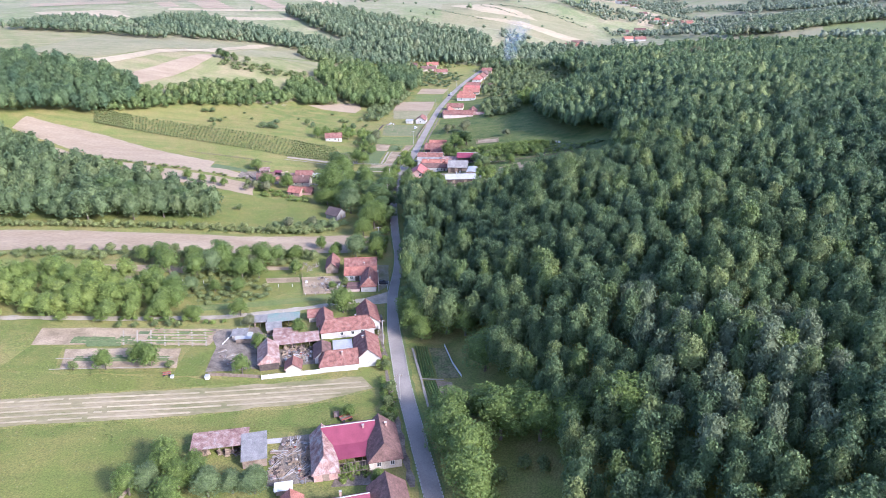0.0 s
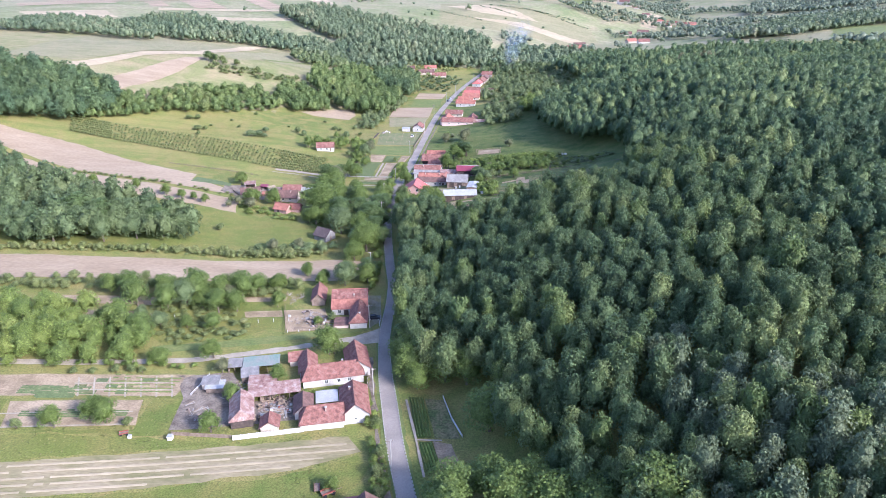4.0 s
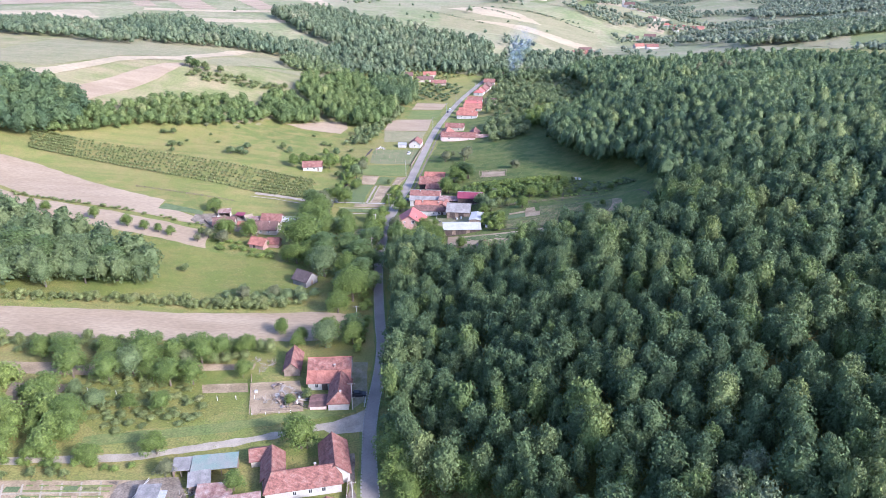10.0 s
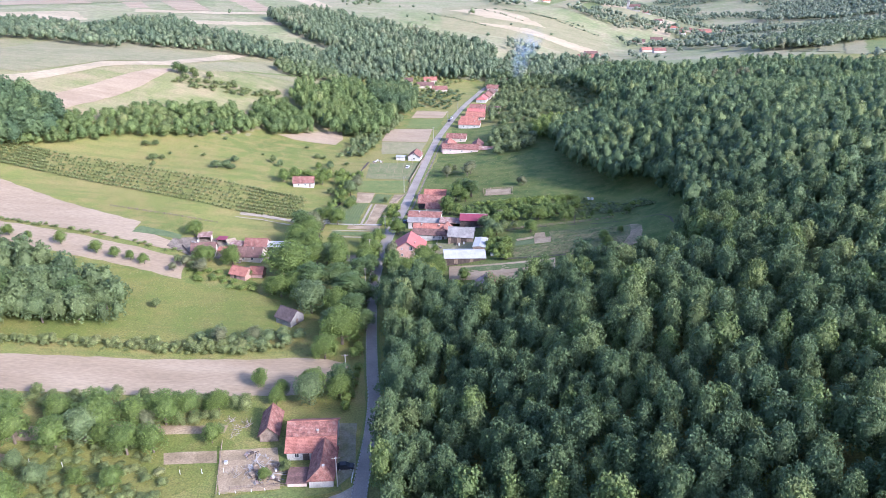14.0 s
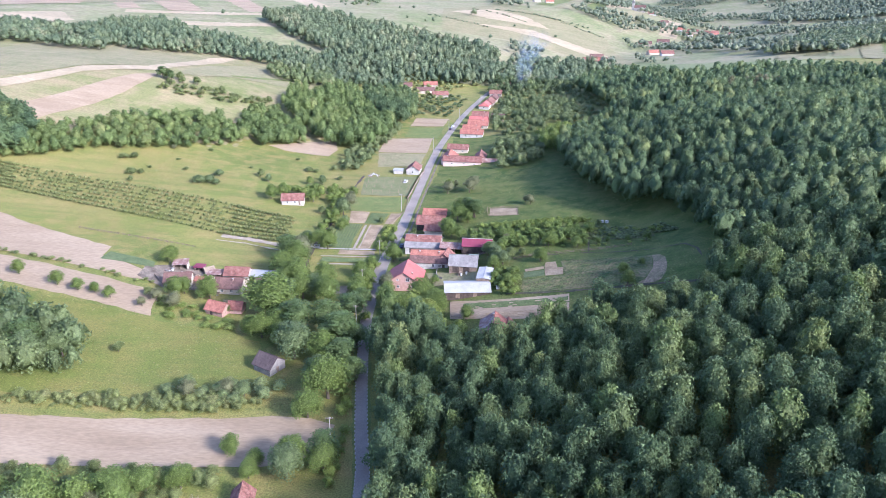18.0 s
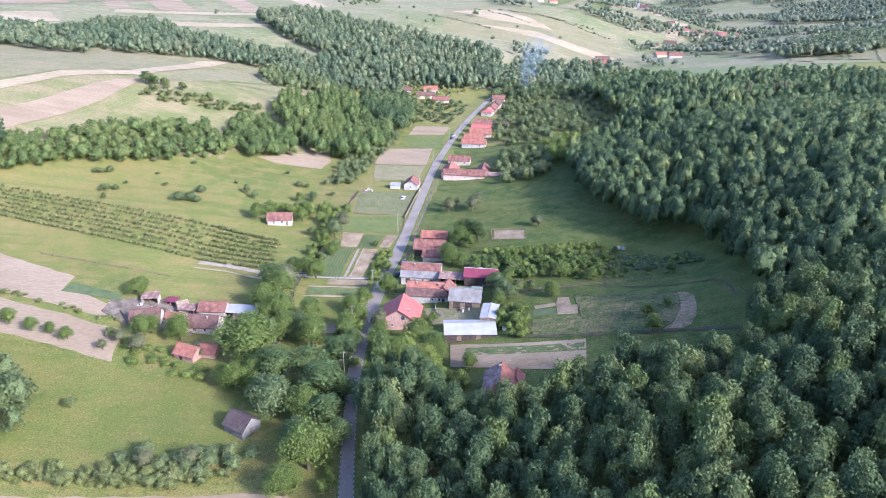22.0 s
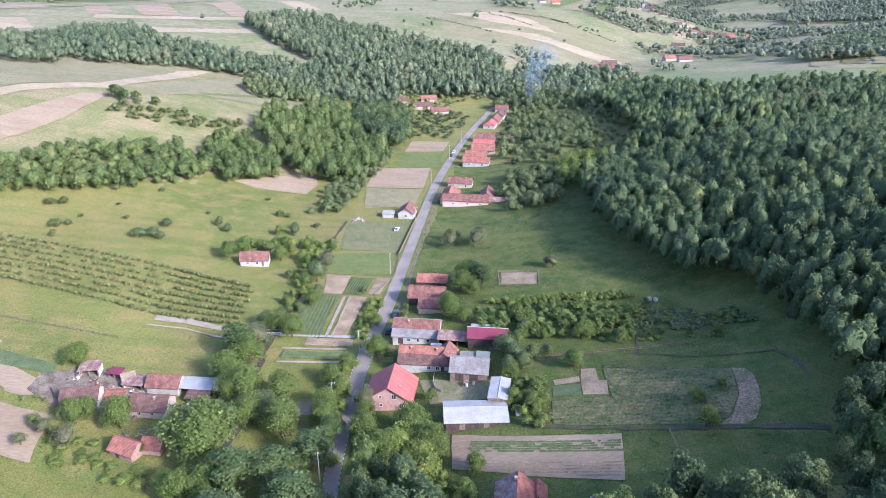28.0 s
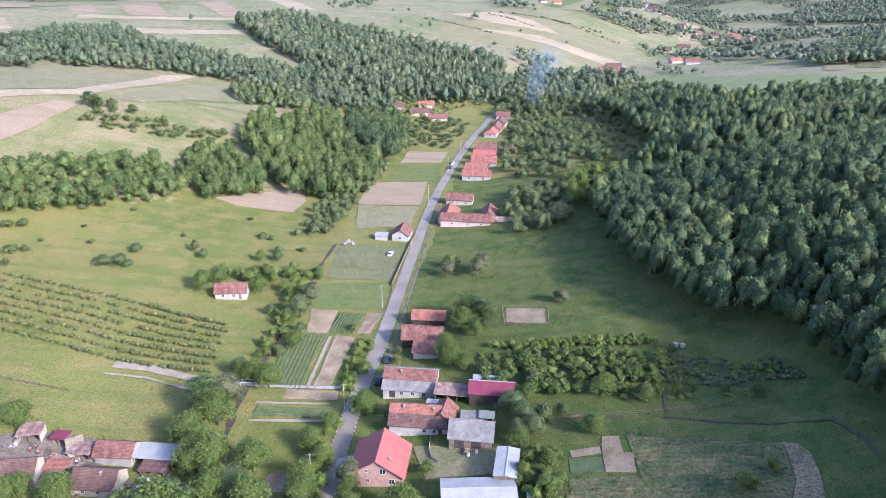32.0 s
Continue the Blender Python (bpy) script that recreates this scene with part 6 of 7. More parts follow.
for x, y, h in ((-182.2, 363.4, 5), (-174, 360.5, 5.2), (-165.1, 357.8, 4), (-150.8, 354.9, 6), (-134.4, 348.9, 5.8), (-126.1, 346.3, 5), (-120, 345.4, 4.4), (-113.9, 343.3, 4.8)):
    plant("round", x, y, h, "row of small trees on the bare field")
TOP, LOW = [(-232, 462), (-206, 457), (-152, 448.5), (-97.5, 437), (-66, 429)], [(-222, 437), (-196, 431), (-147, 419), (-95, 406), (-64, 403)]
for row in range(8):
    s = row / 7
    for i in range(45):
        f = (i + 0.5 * (row % 2)) / 45.8 * 3.99 + 0.01
        k = int(f)
        f -= k
        ax, ay = TOP[k][0] + (TOP[k + 1][0] - TOP[k][0]) * f, TOP[k][1] + (TOP[k + 1][1] - TOP[k][1]) * f
        bx, by = LOW[k][0] + (LOW[k + 1][0] - LOW[k][0]) * f, LOW[k][1] + (LOW[k + 1][1] - LOW[k][1]) * f
        if tree_rnd.random() > 0.06:
            plant("plum", ax + (bx - ax) * s + tree_rnd.uniform(-0.25, 0.25), ay + (by - ay) * s + tree_rnd.uniform(-0.25, 0.25), tree_rnd.uniform(1.5, 2.1), "orchard rows on the slope", 1.15)
for row in range(5):
    for i in range(13):
        if tree_rnd.random() > 0.12:
            plant("fruit", 12 + i * 3.9 + tree_rnd.uniform(-1, 1), 405 - row * 4.4 - i * 0.6 + tree_rnd.uniform(-1, 1), tree_rnd.uniform(2.9, 4.5), "orchard behind the farms", 1.05)

# ==== smaller things
def copies(make, spots, group=""):
    """Build a thing once, then copy it to every spot (x, y, turn[, scale])."""
    first = None
    for x, y, turn, *sc in spots:
        k = sc[0] if sc else 1.0
        m = pose(x, y, ground_z(x, y), 0, 0, turn) @ Matrix.Diagonal((k, k, k, 1))
        if first is None:
            first = make()
            first.matrix_basis, ob = m, first
        else:
            ob = copy_thing(first, m)
            ob.matrix_basis = m
        if group:
            ob["group"] = group


def paint(name, c, rough=0.35):
    return material(name, [c, tuple(v * 1.1 for v in c)], rough, 0.8, 5.0, 0.0, 0.04)


CAR_BLACK, CAR_BLUE, CAR_SILVER = paint("black_car_paint", (0.02, 0.022, 0.028)), paint("dark_blue_car_paint", (0.02, 0.03, 0.06)), paint("silver_car_paint", (0.50, 0.53, 0.56))
RUBBER, CHROME, LAMP_RED = paint("tyre_rubber", (0.02, 0.02, 0.02), 0.9), paint("wheel_rim", (0.45, 0.45, 0.46), 0.4), paint("tail_lamp_red", (0.35, 0.02, 0.02))
RED_PAINT, GREEN_PAINT = paint("faded_red_paint", (0.20, 0.06, 0.045), 0.7), paint("green_paint", (0.06, 0.16, 0.08), 0.6)


def car(mat, label):
    """A small hatchback, its length along x."""
    def make():
        t = tagged(new("car"), label, "car")
        prof = [(-2.05, 0.30), (-2.1, 0.75), (-1.9, 0.98), (-1.1, 1.02), (1.0, 1.0), (1.85, 0.86), (2.08, 0.62), (2.05, 0.30)]
        cab = [(-1.75, 0.98), (-1.35, 1.42), (0.15, 1.46), (1.05, 0.98)]
        for nm, pr, half, inset, mm in (("body", prof, 0.85, 0.08, mat), ("glasshouse", cab, 0.74, 0.10, GLASS)):
            bm = bmesh.new()
            sides = []
            for sgn in (-1, 1):
                sides.append([bm.verts.new((x, sgn * (half - inset * (z > 0.9)), z)) for x, z in pr])
            k = len(pr)
            bm.faces.new(sides[0])
            bm.faces.new(sides[1][::-1])
            for i in range(k):
                j = (i + 1) % k
                bm.faces.new((sides[0][j], sides[0][i], sides[1][i], sides[1][j]))
            bmesh.ops.recalc_face_normals(bm, faces=bm.faces)
            part(nm, bm, mm, t)
        bm = bmesh.new()
        box(bm, -1.33, 0.12, -0.66, 0.66, 1.43, 1.50)
        part("roof", bm, mat, t)
        for wx in (-1.3, 1.3):
            for wy in (-0.82, 0.82):
                bm = bmesh.new()
                cone(bm, (wx, wy - 0.1, 0.31), (wx, wy + 0.1, 0.31), 0.31, 0.31, 14)
                tyre = part("wheel", bm, RUBBER, t)
                bm = bmesh.new()
                cone(bm, (wx, wy - 0.11, 0.31), (wx, wy + 0.11, 0.31), 0.19, 0.19, 10)
                part("rim", bm, CHROME, tyre)
        for wy in (-0.6, 0.6):
            bm = bmesh.new()
            box(bm, 2.0, 2.1, wy - 0.18, wy + 0.18, 0.62, 0.76)
            part("headlight", bm, CHROME, t)
            bm = bmesh.new()
            box(bm, -2.13, -2.04, wy - 0.16, wy + 0.16, 0.72, 0.92)
            part("tail_light", bm, LAMP_RED, t)
        return t
    return make


copies(car(CAR_BLACK, "black hatchback parked beside the white house"), [(-23.6, 234.4, 4)])
copies(car(CAR_BLUE, "dark blue car parked at the roadside"), [(-17.6, 399.2, 82), (-16.0, 410.5, 82), (4.6, 613.5, 80)])
copies(car(CAR_SILVER, "silver car parked on the grass"), [(-20.6, 490.6, 80), (6.4, 622.0, 80), (13.4, 533.0, 10)])


def pole():
    t = tagged(new("utility_pole"), "grey concrete utility pole with a crossarm", "pole")
    bm = bmesh.new()
    cone(bm, (0, 0, -0.5), (0, 0, 8.6), 0.16, 0.10, 8)
    part("shaft", bm, CONCRETE, t)
    bm = bmesh.new()
    box(bm, -0.9, 0.9, -0.06, 0.06, 8.1, 8.22)
    arm = part("crossarm", bm, WOOD, t)
    for x in (-0.8, -0.3, 0.3, 0.8):
        bm = bmesh.new()
        cone(bm, (x, 0, 8.22), (x, 0, 8.42), 0.05, 0.04, 6)
        part("insulator", bm, WHITEPAINT, arm)
    return t


copies(pole, [(-25.6, 386.5, 5), (-24.6, 228, 5), (-20.0, 190.5, 8), (-28.6, 331, 0), (-29.6, 359, 0), (-20.3, 445, 5), (-12.5, 497, 5), (-6.5, 556, 5), (3.5, 607, 5), (11.5, 645, 8), (30, 700, 8), (-13, 160, 8), (3.2, 128, 8), (-28.2, 272, 3)], "utility poles along the road")


def post(h, mat, r=0.06):
    def make():
        t = tagged(new("garden_post"), "slim weathered post in a garden", "post")
        bm = bmesh.new()
        cone(bm, (0, 0, -0.3), (0, 0, h), r, r * 0.8, 6)
        part("shaft", bm, mat, t)
        bm = bmesh.new()
        cone(bm, (0, 0, h), (0, 0, h + 0.08), r * 0.85, 0.01, 6)
        part("tip", bm, mat, t)
        return t
    return make


copies(post(1.9, PALEWOOD, 0.08), [(-41 + i * 4.4 + 0.3 * j, 471 + j * 8.6 + 0.2 * i, 0) for i in range(6) for j in range(4)], "vineyard posts")
copies(post(1.4, WHITEPAINT, 0.09), [(-106 + i * 8, 234 - i * 0.6, 0) for i in range(3)] + [(-62 + i * 5, 231.5 + i * 0.4, 0) for i in range(3)], "white garden posts")


def fence(label, line, h, gap, post_mat, rail_mat, pales=False, name="fence"):
    """Posts, two rails and, if wanted, boards along a line."""
    (x0, y0) = line[0]
    t = thing(name, x0, y0, 0, ground_z(x0, y0), label, "fence")
    base = ground_z(x0, y0)
    for (ax, ay), (bx, by) in zip(line, line[1:]):
        L = math.hypot(bx - ax, by - ay)
        k = max(1, int(L / gap))
        ang = math.atan2(by - ay, bx - ax)
        for i in range(k):
            px_, py_ = ax + (bx - ax) * i / k, ay + (by - ay) * i / k
            qx, qy = ax + (bx - ax) * (i + 1) / k, ay + (by - ay) * (i + 1) / k
            z0, z1 = ground_z(px_, py_) - base, ground_z(qx, qy) - base
            bm = bmesh.new()
            box(bm, -0.07, 0.07, -0.07, 0.07, -0.4, h + 0.08, Matrix.Translation((px_ - x0, py_ - y0, z0)) @ Matrix.Rotation(ang, 4, "Z"))
            part("post", bm, post_mat, t)
            span = math.hypot(qx - px_, qy - py_)
            tilt = Matrix.Translation((px_ - x0, py_ - y0, z0)) @ Matrix.Rotation(ang, 4, "Z") @ Matrix.Rotation(-math.atan2(z1 - z0, span), 4, "Y")
            if pales:
                bm = bmesh.new()
                box(bm, 0.07, span - 0.07, -0.04, 0.04, 0.06, h, tilt)
                part("panel", bm, rail_mat, t)
            else:
                for hz in (h * 0.4, h * 0.88):
                    bm = bmesh.new()
                    box(bm, 0, span, -0.03, 0.03, hz - 0.05, hz + 0.05, tilt)
                    part("rail", bm, rail_mat, t)
    return t


fence("white concrete panel fence along the hay strip", [(-53.6, 170.4), (-36.4, 174.0)], 1.5, 1.9, WHITEPAINT, WHITEWASH, True)
fence("weathered board fence round the yard", [(-69.5, 172.2), (-54.2, 171.2)], 1.1, 2.0, WOOD, WOOD, True)
fence("grey wooden fence along the roadside yard", [(-20.4, 178), (-21.8, 192), (-23.4, 211)], 1.3, 2.2, WHITEPAINT, WOOD, True)
fence("post and rail fence at the lane", [(-49, 226.6), (-34, 228.4)], 1.0, 2.2, WOOD, WOOD)
fence("thin post and rail fence between meadow and orchard", [(70, 371.5), (52, 372), (33, 373.5), (26, 372)], 1.0, 2.8, WOOD, WOOD)
fence("leaning fence across the lower field", [(50.5, 331), (50.5, 324), (51, 316)], 1.0, 2.4, PALEWOOD, PALEWOOD)
fence("board fence round the corner farm", [(-106, 362), (-101, 356), (-91, 354)], 1.2, 2.2, WOOD, WOOD, True)
fence("brown fence beside the vineyard road edge", [(-18.2, 462), (-13.6, 497), (-11, 512)], 1.2, 3.0, WOOD, WOOD, True)
fence("thin fence along the garden plots", [(-25, 426.5), (-18.5, 443), (-17.6, 462)], 1.0, 3.0, WOOD, WOOD)
fence("fence of old boards behind the shed farm", [(-72, 131), (-74, 116)], 1.2, 2.4, WOOD, WOOD, True)
fence("white gate posts and rail at the house corner", [(-21.6, 229.4), (-21.4, 232.6)], 1.4, 1.6, WHITEPAINT, WHITEPAINT)
fence("low wire fence round the meadow bed", [(20.2, 438), (34.6, 433.8), (33.4, 422.6), (20, 426.4), (20.2, 438)], 0.8, 3.0, PALEWOOD, PALEWOOD)
fence("row of white wrapped hurdles along the garden", [(-0.7, 189.5), (1.6, 179.3), (4.2, 171.5)], 0.9, 1.2, WHITEPAINT, WHITEPAINT, True)


def woodpile():
    t = tagged(new("woodpile"), "stack of split firewood logs", "woodpile")
    rnd = random.Random(8)
    for row in range(3):
        for i in range(7 - row):
            bm = bmesh.new()
            x, z = -1.0 + i * 0.32 + row * 0.16, 0.16 + row * 0.27
            cone(bm, (x, -0.5 + rnd.uniform(-0.08, 0.08), z), (x, 0.5 + rnd.uniform(-0.08, 0.08), z), 0.15, 0.14, 7)
            part("log", bm, PALEWOOD if rnd.random() < 0.6 else WOOD, t)
    return t


def planks():
    t = tagged(new("plank_pile"), "loose pile of pale planks", "planks")
    rnd = random.Random(9)
    for i in range(9):
        bm = bmesh.new()
        box(bm, -1.6, 1.6, -0.1, 0.1, 0, 0.05, Matrix.Translation((rnd.uniform(-0.3, 0.3), rnd.uniform(-0.5, 0.5), 0.05 * i)) @ Matrix.Rotation(rnd.uniform(-0.35, 0.35), 4, "Z"))
        part("plank", bm, (PALEWOOD, WOOD, CONCRETE)[i % 3], t)
    return t


def barrel(mat, label):
    def make():
        t = tagged(new("barrel"), label, "barrel")
        bm = bmesh.new()
        cone(bm, (0, 0, 0), (0, 0, 0.45), 0.27, 0.31, 12)
        cone(bm, (0, 0, 0.45), (0, 0, 0.9), 0.31, 0.27, 12)
        part("body", bm, mat, t)
        bm = bmesh.new()
        cone(bm, (0, 0, 0.9), (0, 0, 0.94), 0.29, 0.29, 12)
        part("lid", bm, CONCRETE, t)
        return t
    return make


def crate():
    t = tagged(new("crate"), "weathered wooden crate in the yard", "crate")
    for z in (0.08, 0.3, 0.52):
        bm = bmesh.new()
        for a, b, c, d in ((-0.5, 0.5, -0.4, -0.36), (-0.5, 0.5, 0.36, 0.4), (-0.5, -0.46, -0.36, 0.36), (0.46, 0.5, -0.36, 0.36)):
            box(bm, a, b, c, d, z, z + 0.16)
        part("slat_ring", bm, PALEWOOD, t)
    bm = bmesh.new()
    box(bm, -0.46, 0.46, -0.36, 0.36, 0.02, 0.06)
    part("bottom", bm, WOOD, t)
    return t


def hive():
    t = tagged(new("beehive"), "white wooden beehive box in the grass", "beehive")
    for nm, a, z0, z1, mm in (("stand", 0.42, 0, 0.2, WOOD), ("box", 0.5, 0.2, 1.0, WHITEPAINT), ("lid", 0.56, 1.0, 1.12, METAL_SILVER)):
        bm = bmesh.new()
        box(bm, -a, a, -a, a, z0, z1)
        part(nm, bm, mm, t)
    return t


def cart():
    t = tagged(new("farm_cart"), "old rusty farm cart with wooden bed", "cart")
    bm = bmesh.new()
    box(bm, -1.6, 1.6, -0.8, 0.8, 0.7, 0.85)
    part("bed", bm, WOOD, t)
    for y in (-0.8, 0.8):
        bm = bmesh.new()
        box(bm, -1.6, 1.6, y - 0.04, y + 0.04, 0.85, 1.25)
        part("side_board", bm, RED_PAINT, t)
        for x in (-1.0, 1.0):
            bm = bmesh.new()
            cone(bm, (x, y - 0.1, 0.45), (x, y + 0.1, 0.45), 0.45, 0.45, 12)
            part("wheel", bm, RUBBER, t)
    bm = bmesh.new()
    cone(bm, (1.6, 0, 0.7), (3.4, 0, 0.4), 0.06, 0.05, 6)
    part("drawbar", bm, WOOD, t)
    return t


yard = random.Random(12)


def strew(make, boxes, group):
    spots = []
    for x0, x1, y0, y1, n in boxes:
        spots += [(yard.uniform(x0, x1), yard.uniform(y0, y1), yard.uniform(0, 180), yard.uniform(0.8, 1.25)) for _ in range(n)]
    copies(make, spots, group)


strew(woodpile, [(-61, -51, 136, 139, 5), (-51, -42, 186, 188, 5), (-48, -40, 231, 237, 3), (-92, -84, 362, 366, 3), (5, 10, 364, 366, 1)], "firewood stacks in the yards")
strew(planks, [(-42, -34, 130, 143, 14), (-52, -40, 178, 186, 12), (-48, -38, 229, 238, 10), (-72, -60, 178, 192, 3), (-93, -83, 361, 366, 3), (-60, -50, 195, 200, 3)], "loose planks in the yards")
strew(crate, [(-42, -33, 128, 143, 14), (-51, -41, 178, 187, 14), (-46, -38, 230, 237, 4), (-58, -50, 194, 201, 3)], "crates in the yards")
strew(barrel(RED_PAINT, "faded red metal barrel in the yard"), [(-40, -33, 130, 142, 3), (-50, -42, 179, 187, 2), (-100, -90, 364, 369, 2)], "red barrels")
strew(barrel(WHITEPAINT, "white plastic barrel in the yard"), [(-42, -34, 124, 142, 5), (-50, -41, 178, 187, 5), (-45, -37, 229, 238, 3), (2, 14, 362, 366, 2), (-44, -36, 500, 504, 3)], "white barrels")
copies(hive, [(66.0, 402.5, 10), (67.6, 401.6, 30), (-79.4, 170.6, 0, 0.8), (-69.2, 170.4, 0, 1.2), (18.6, 347.5, 0, 1.1), (25.8, 377.5, 0), (-52.4, 235.5, 0, 0.7)], "white boxes in the grass")
copies(cart, [(-26.8, 151.6, 30), (-29.6, 153.2, 100, 0.8), (-81.5, 172.0, 20, 0.7)], "old farm carts")


plants("bright", (-94, 238, 10), (-87, 247, 12), (-77, 238, 9), (-72, 250, 10.5), (-95, 218, 10), (-75, 226, 6.5), (-110, 247, 10), (-67, 254, 7.5), (-122, 216, 9), (-136, 226, 9))
plants("round", (-105, 240, 10.5), (-83, 240, 7.5), (-71, 239, 8.5), (-79, 248, 9.5), (-58, 243, 6), (-84, 227, 5), (-104, 224, 9), (-99, 249, 8.5), (-118, 249, 8), (-62, 256, 5.5), (-45.7, 261, 5), (-128, 212, 8))
plants("willow", (-89, 242, 10.5), (-92, 226, 6.5), (-100, 231, 5.5), (-36.7, 260, 10), (-118, 300, 12), (-128, 297, 11), (-140, 293, 12), (-112, 307, 10), (-150, 300, 13), (-135, 310, 13.5), (-160, 292, 12), (-172, 296, 12), (-60, 290, 4), (-66, 292, 3.4), (-55, 292, 4.4))
plants("bright", (-11, 206, 12), (-8, 194, 9), (0, 197, 12), (6, 193, 12), (-10.5, 214, 11))
plants("tall", (-190, 608, 8.5), (-183.5, 606, 7.5), (-146, 306, 14), (-122, 306, 12), (-158, 310, 14.5))


def logs_lane():
    t = tagged(new("log_heap"), "heap of grey branches and debris", "debris")
    rnd = random.Random(4)
    for i in range(16):
        bm = bmesh.new()
        a = Vector((rnd.uniform(-1.5, 1.5), rnd.uniform(-1, 1), rnd.uniform(0.05, 0.5)))
        b = a + Vector((rnd.uniform(-1.6, 1.6), rnd.uniform(-1.6, 1.6), rnd.uniform(-0.05, 0.5)))
        cone(bm, a, b, 0.07, 0.03, 5)
        part("branch", bm, (CONCRETE, WOOD, PALEWOOD)[i % 3], t)
    return t


strew(logs_lane, [(-48, -42, 231, 238, 4), (-66, -58, 186, 196, 3), (-58, -52, 244, 250, 2), (-80, -74, 346, 350, 1), (-88, -84, 363, 366, 1)], "debris heaps")

# a footbridge of boards over the creek
bridge = thing("footbridge", -54.0, 398.0, -2, None, "small board footbridge over the creek", "bridge")
for i in range(9):
    bm = bmesh.new()
    box(bm, -2.2 + i * 0.5, -1.76 + i * 0.5, -0.8, 0.8, 0.45, 0.52)
    part("board", bm, CONCRETE, bridge)
for y in (-0.8, 0.8):
    bm = bmesh.new()
    box(bm, -2.3, 2.3, y - 0.05, y + 0.05, 1.2, 1.3)
    part("rail", bm, WHITEPAINT, bridge)
    for x in (-2.1, 0, 2.1):
        bm = bmesh.new()
        box(bm, x - 0.05, x + 0.05, y - 0.05, y + 0.05, 0.0, 1.25)
        part("post", bm, WHITEPAINT, bridge)
blue = thing("feed_trough", 31.5, 312.5, -60, None, "long pale blue metal trough at the field edge", "trough")
for nm, a in (("bottom", (-2.4, 2.4, -0.5, 0.5, 0.3, 0.4)), ("side", (-2.4, 2.4, -0.6, -0.5, 0.3, 0.9)), ("side", (-2.4, 2.4, 0.5, 0.6, 0.3, 0.9)), ("end", (-2.5, -2.4, -0.6, 0.6, 0.3, 0.9)), ("end", (2.4, 2.5, -0.6, 0.6, 0.3, 0.9)), ("leg", (-2, -1.8, -0.4, 0.4, -0.2, 0.3)), ("leg", (1.8, 2, -0.4, 0.4, -0.2, 0.3))):
    bm = bmesh.new()
    box(bm, *a)
    part(nm, bm, METAL_SILVER, blue)


def crop_rows(name, poly, gap, along, h, mat, label, width=0.5):
    """Planted rows over a plot: low uneven ridges, clipped to the outline."""
    rnd, verts, faces = random.Random(len(label)), [], []
    ca, sa = math.cos(along), math.sin(along)
    us, vs = [p[0] * ca + p[1] * sa for p in poly], [-p[0] * sa + p[1] * ca for p in poly]
    v = min(vs) + gap / 2
    while v < max(vs):
        u, prev = min(us), None
        while u < max(us):
            x, y = u * ca - v * sa, u * sa + v * ca
            if inside(x, y, list(poly)) and rnd.random() > 0.04:
                w, hh, z = width * rnd.uniform(0.35, 0.6), h * rnd.uniform(0.6, 1.2), ground_z(x, y) + 0.23
                i = len(verts)
                verts += [(x + sa * w, y - ca * w, z), (x + rnd.uniform(-0.05, 0.05), y, z + hh), (x - sa * w, y + ca * w, z)]
                if prev is not None:
                    faces += [(prev, i, i + 1, prev + 1), (prev + 1, i + 1, i + 2, prev + 2)]
                prev = i
            else:
                prev = None
            u += 0.7
        v += gap
    if faces:
        tagged(new(name, mesh_from(name, verts, faces, mat)), label, "crops", kind="stuff")


crop_rows("crop_rows", [(-10.2, 189.5), (-6.1, 189.5), (-3.7, 171.9), (-7.2, 171.5)], 0.8, 1.72, 0.45, LEAF_GARDEN, "rows of green vegetables beside the road")
crop_rows("crop_rows", [(-6.8, 170.2), (-3.6, 170.4), (-1.4, 160.5), (-4.6, 157)], 0.8, 1.82, 0.45, LEAF_GARDEN, "rows of green vegetables beside the road")
ribbon("bed_path", [(-10.8, 188), (-7.6, 171.2), (-5.2, 157)], 0.7, GRAVEL, "pale trodden path along the roadside garden", 0.26, 1, "path", edge=0.1)
ribbon("bed_path", [(-7.4, 170.9), (-1.0, 171.0)], 0.6, GRAVEL, "pale trodden path across the roadside garden", 0.27, 1, "path", edge=0.1)
crop_rows("crop_rows", [(6, 340), (40, 331.5), (40, 328), (6, 336)], 0.8, -0.24, 0.4, CROP, "dense green bed across the field")
crop_rows("earth_rows", [(2, 334), (39.5, 325), (38.5, 320), (2, 331)], 1.0, -0.24, 0.22, SOIL, "fine raised earth rows")
crop_rows("crop_rows", [(-34.5, 441), (-25.8, 440.8), (-28.6, 427.1), (-36.1, 426.5)], 0.9, 1.4, 0.4, CROP, "rows of green vegetables in a bed")
crop_rows("crop_rows", [(-49.1, 426.5), (-37, 426.3), (-39.5, 395.4), (-49, 400.5)], 1.2, 1.5, 0.25, LAWN, "thin green vegetable rows", 0.35)
crop_rows("crop_rows", [(-49.2, 388), (-29.9, 387.5), (-30.1, 383.5), (-49.6, 384)], 0.8, 0.0, 0.4, CROP, "dark green rows beside the path")
crop_rows("crop_rows", [(-118, 191.5), (-98, 192.5), (-98, 188.5), (-118, 187.5)], 0.8, 0.03, 0.35, CROP, "green onion rows in the garden")
crop_rows("crop_rows", [(-112, 180.5), (-84, 182), (-84, 179), (-112, 177.5)], 0.9, 0.03, 0.35, CROP, "dark green bean rows in the garden")
crop_rows("crop_rows", [(-95, 198.5), (-75, 199), (-76, 190), (-95, 189)], 1.7, 0.05, 0.3, LAWN, "thin green rows in the bare garden")
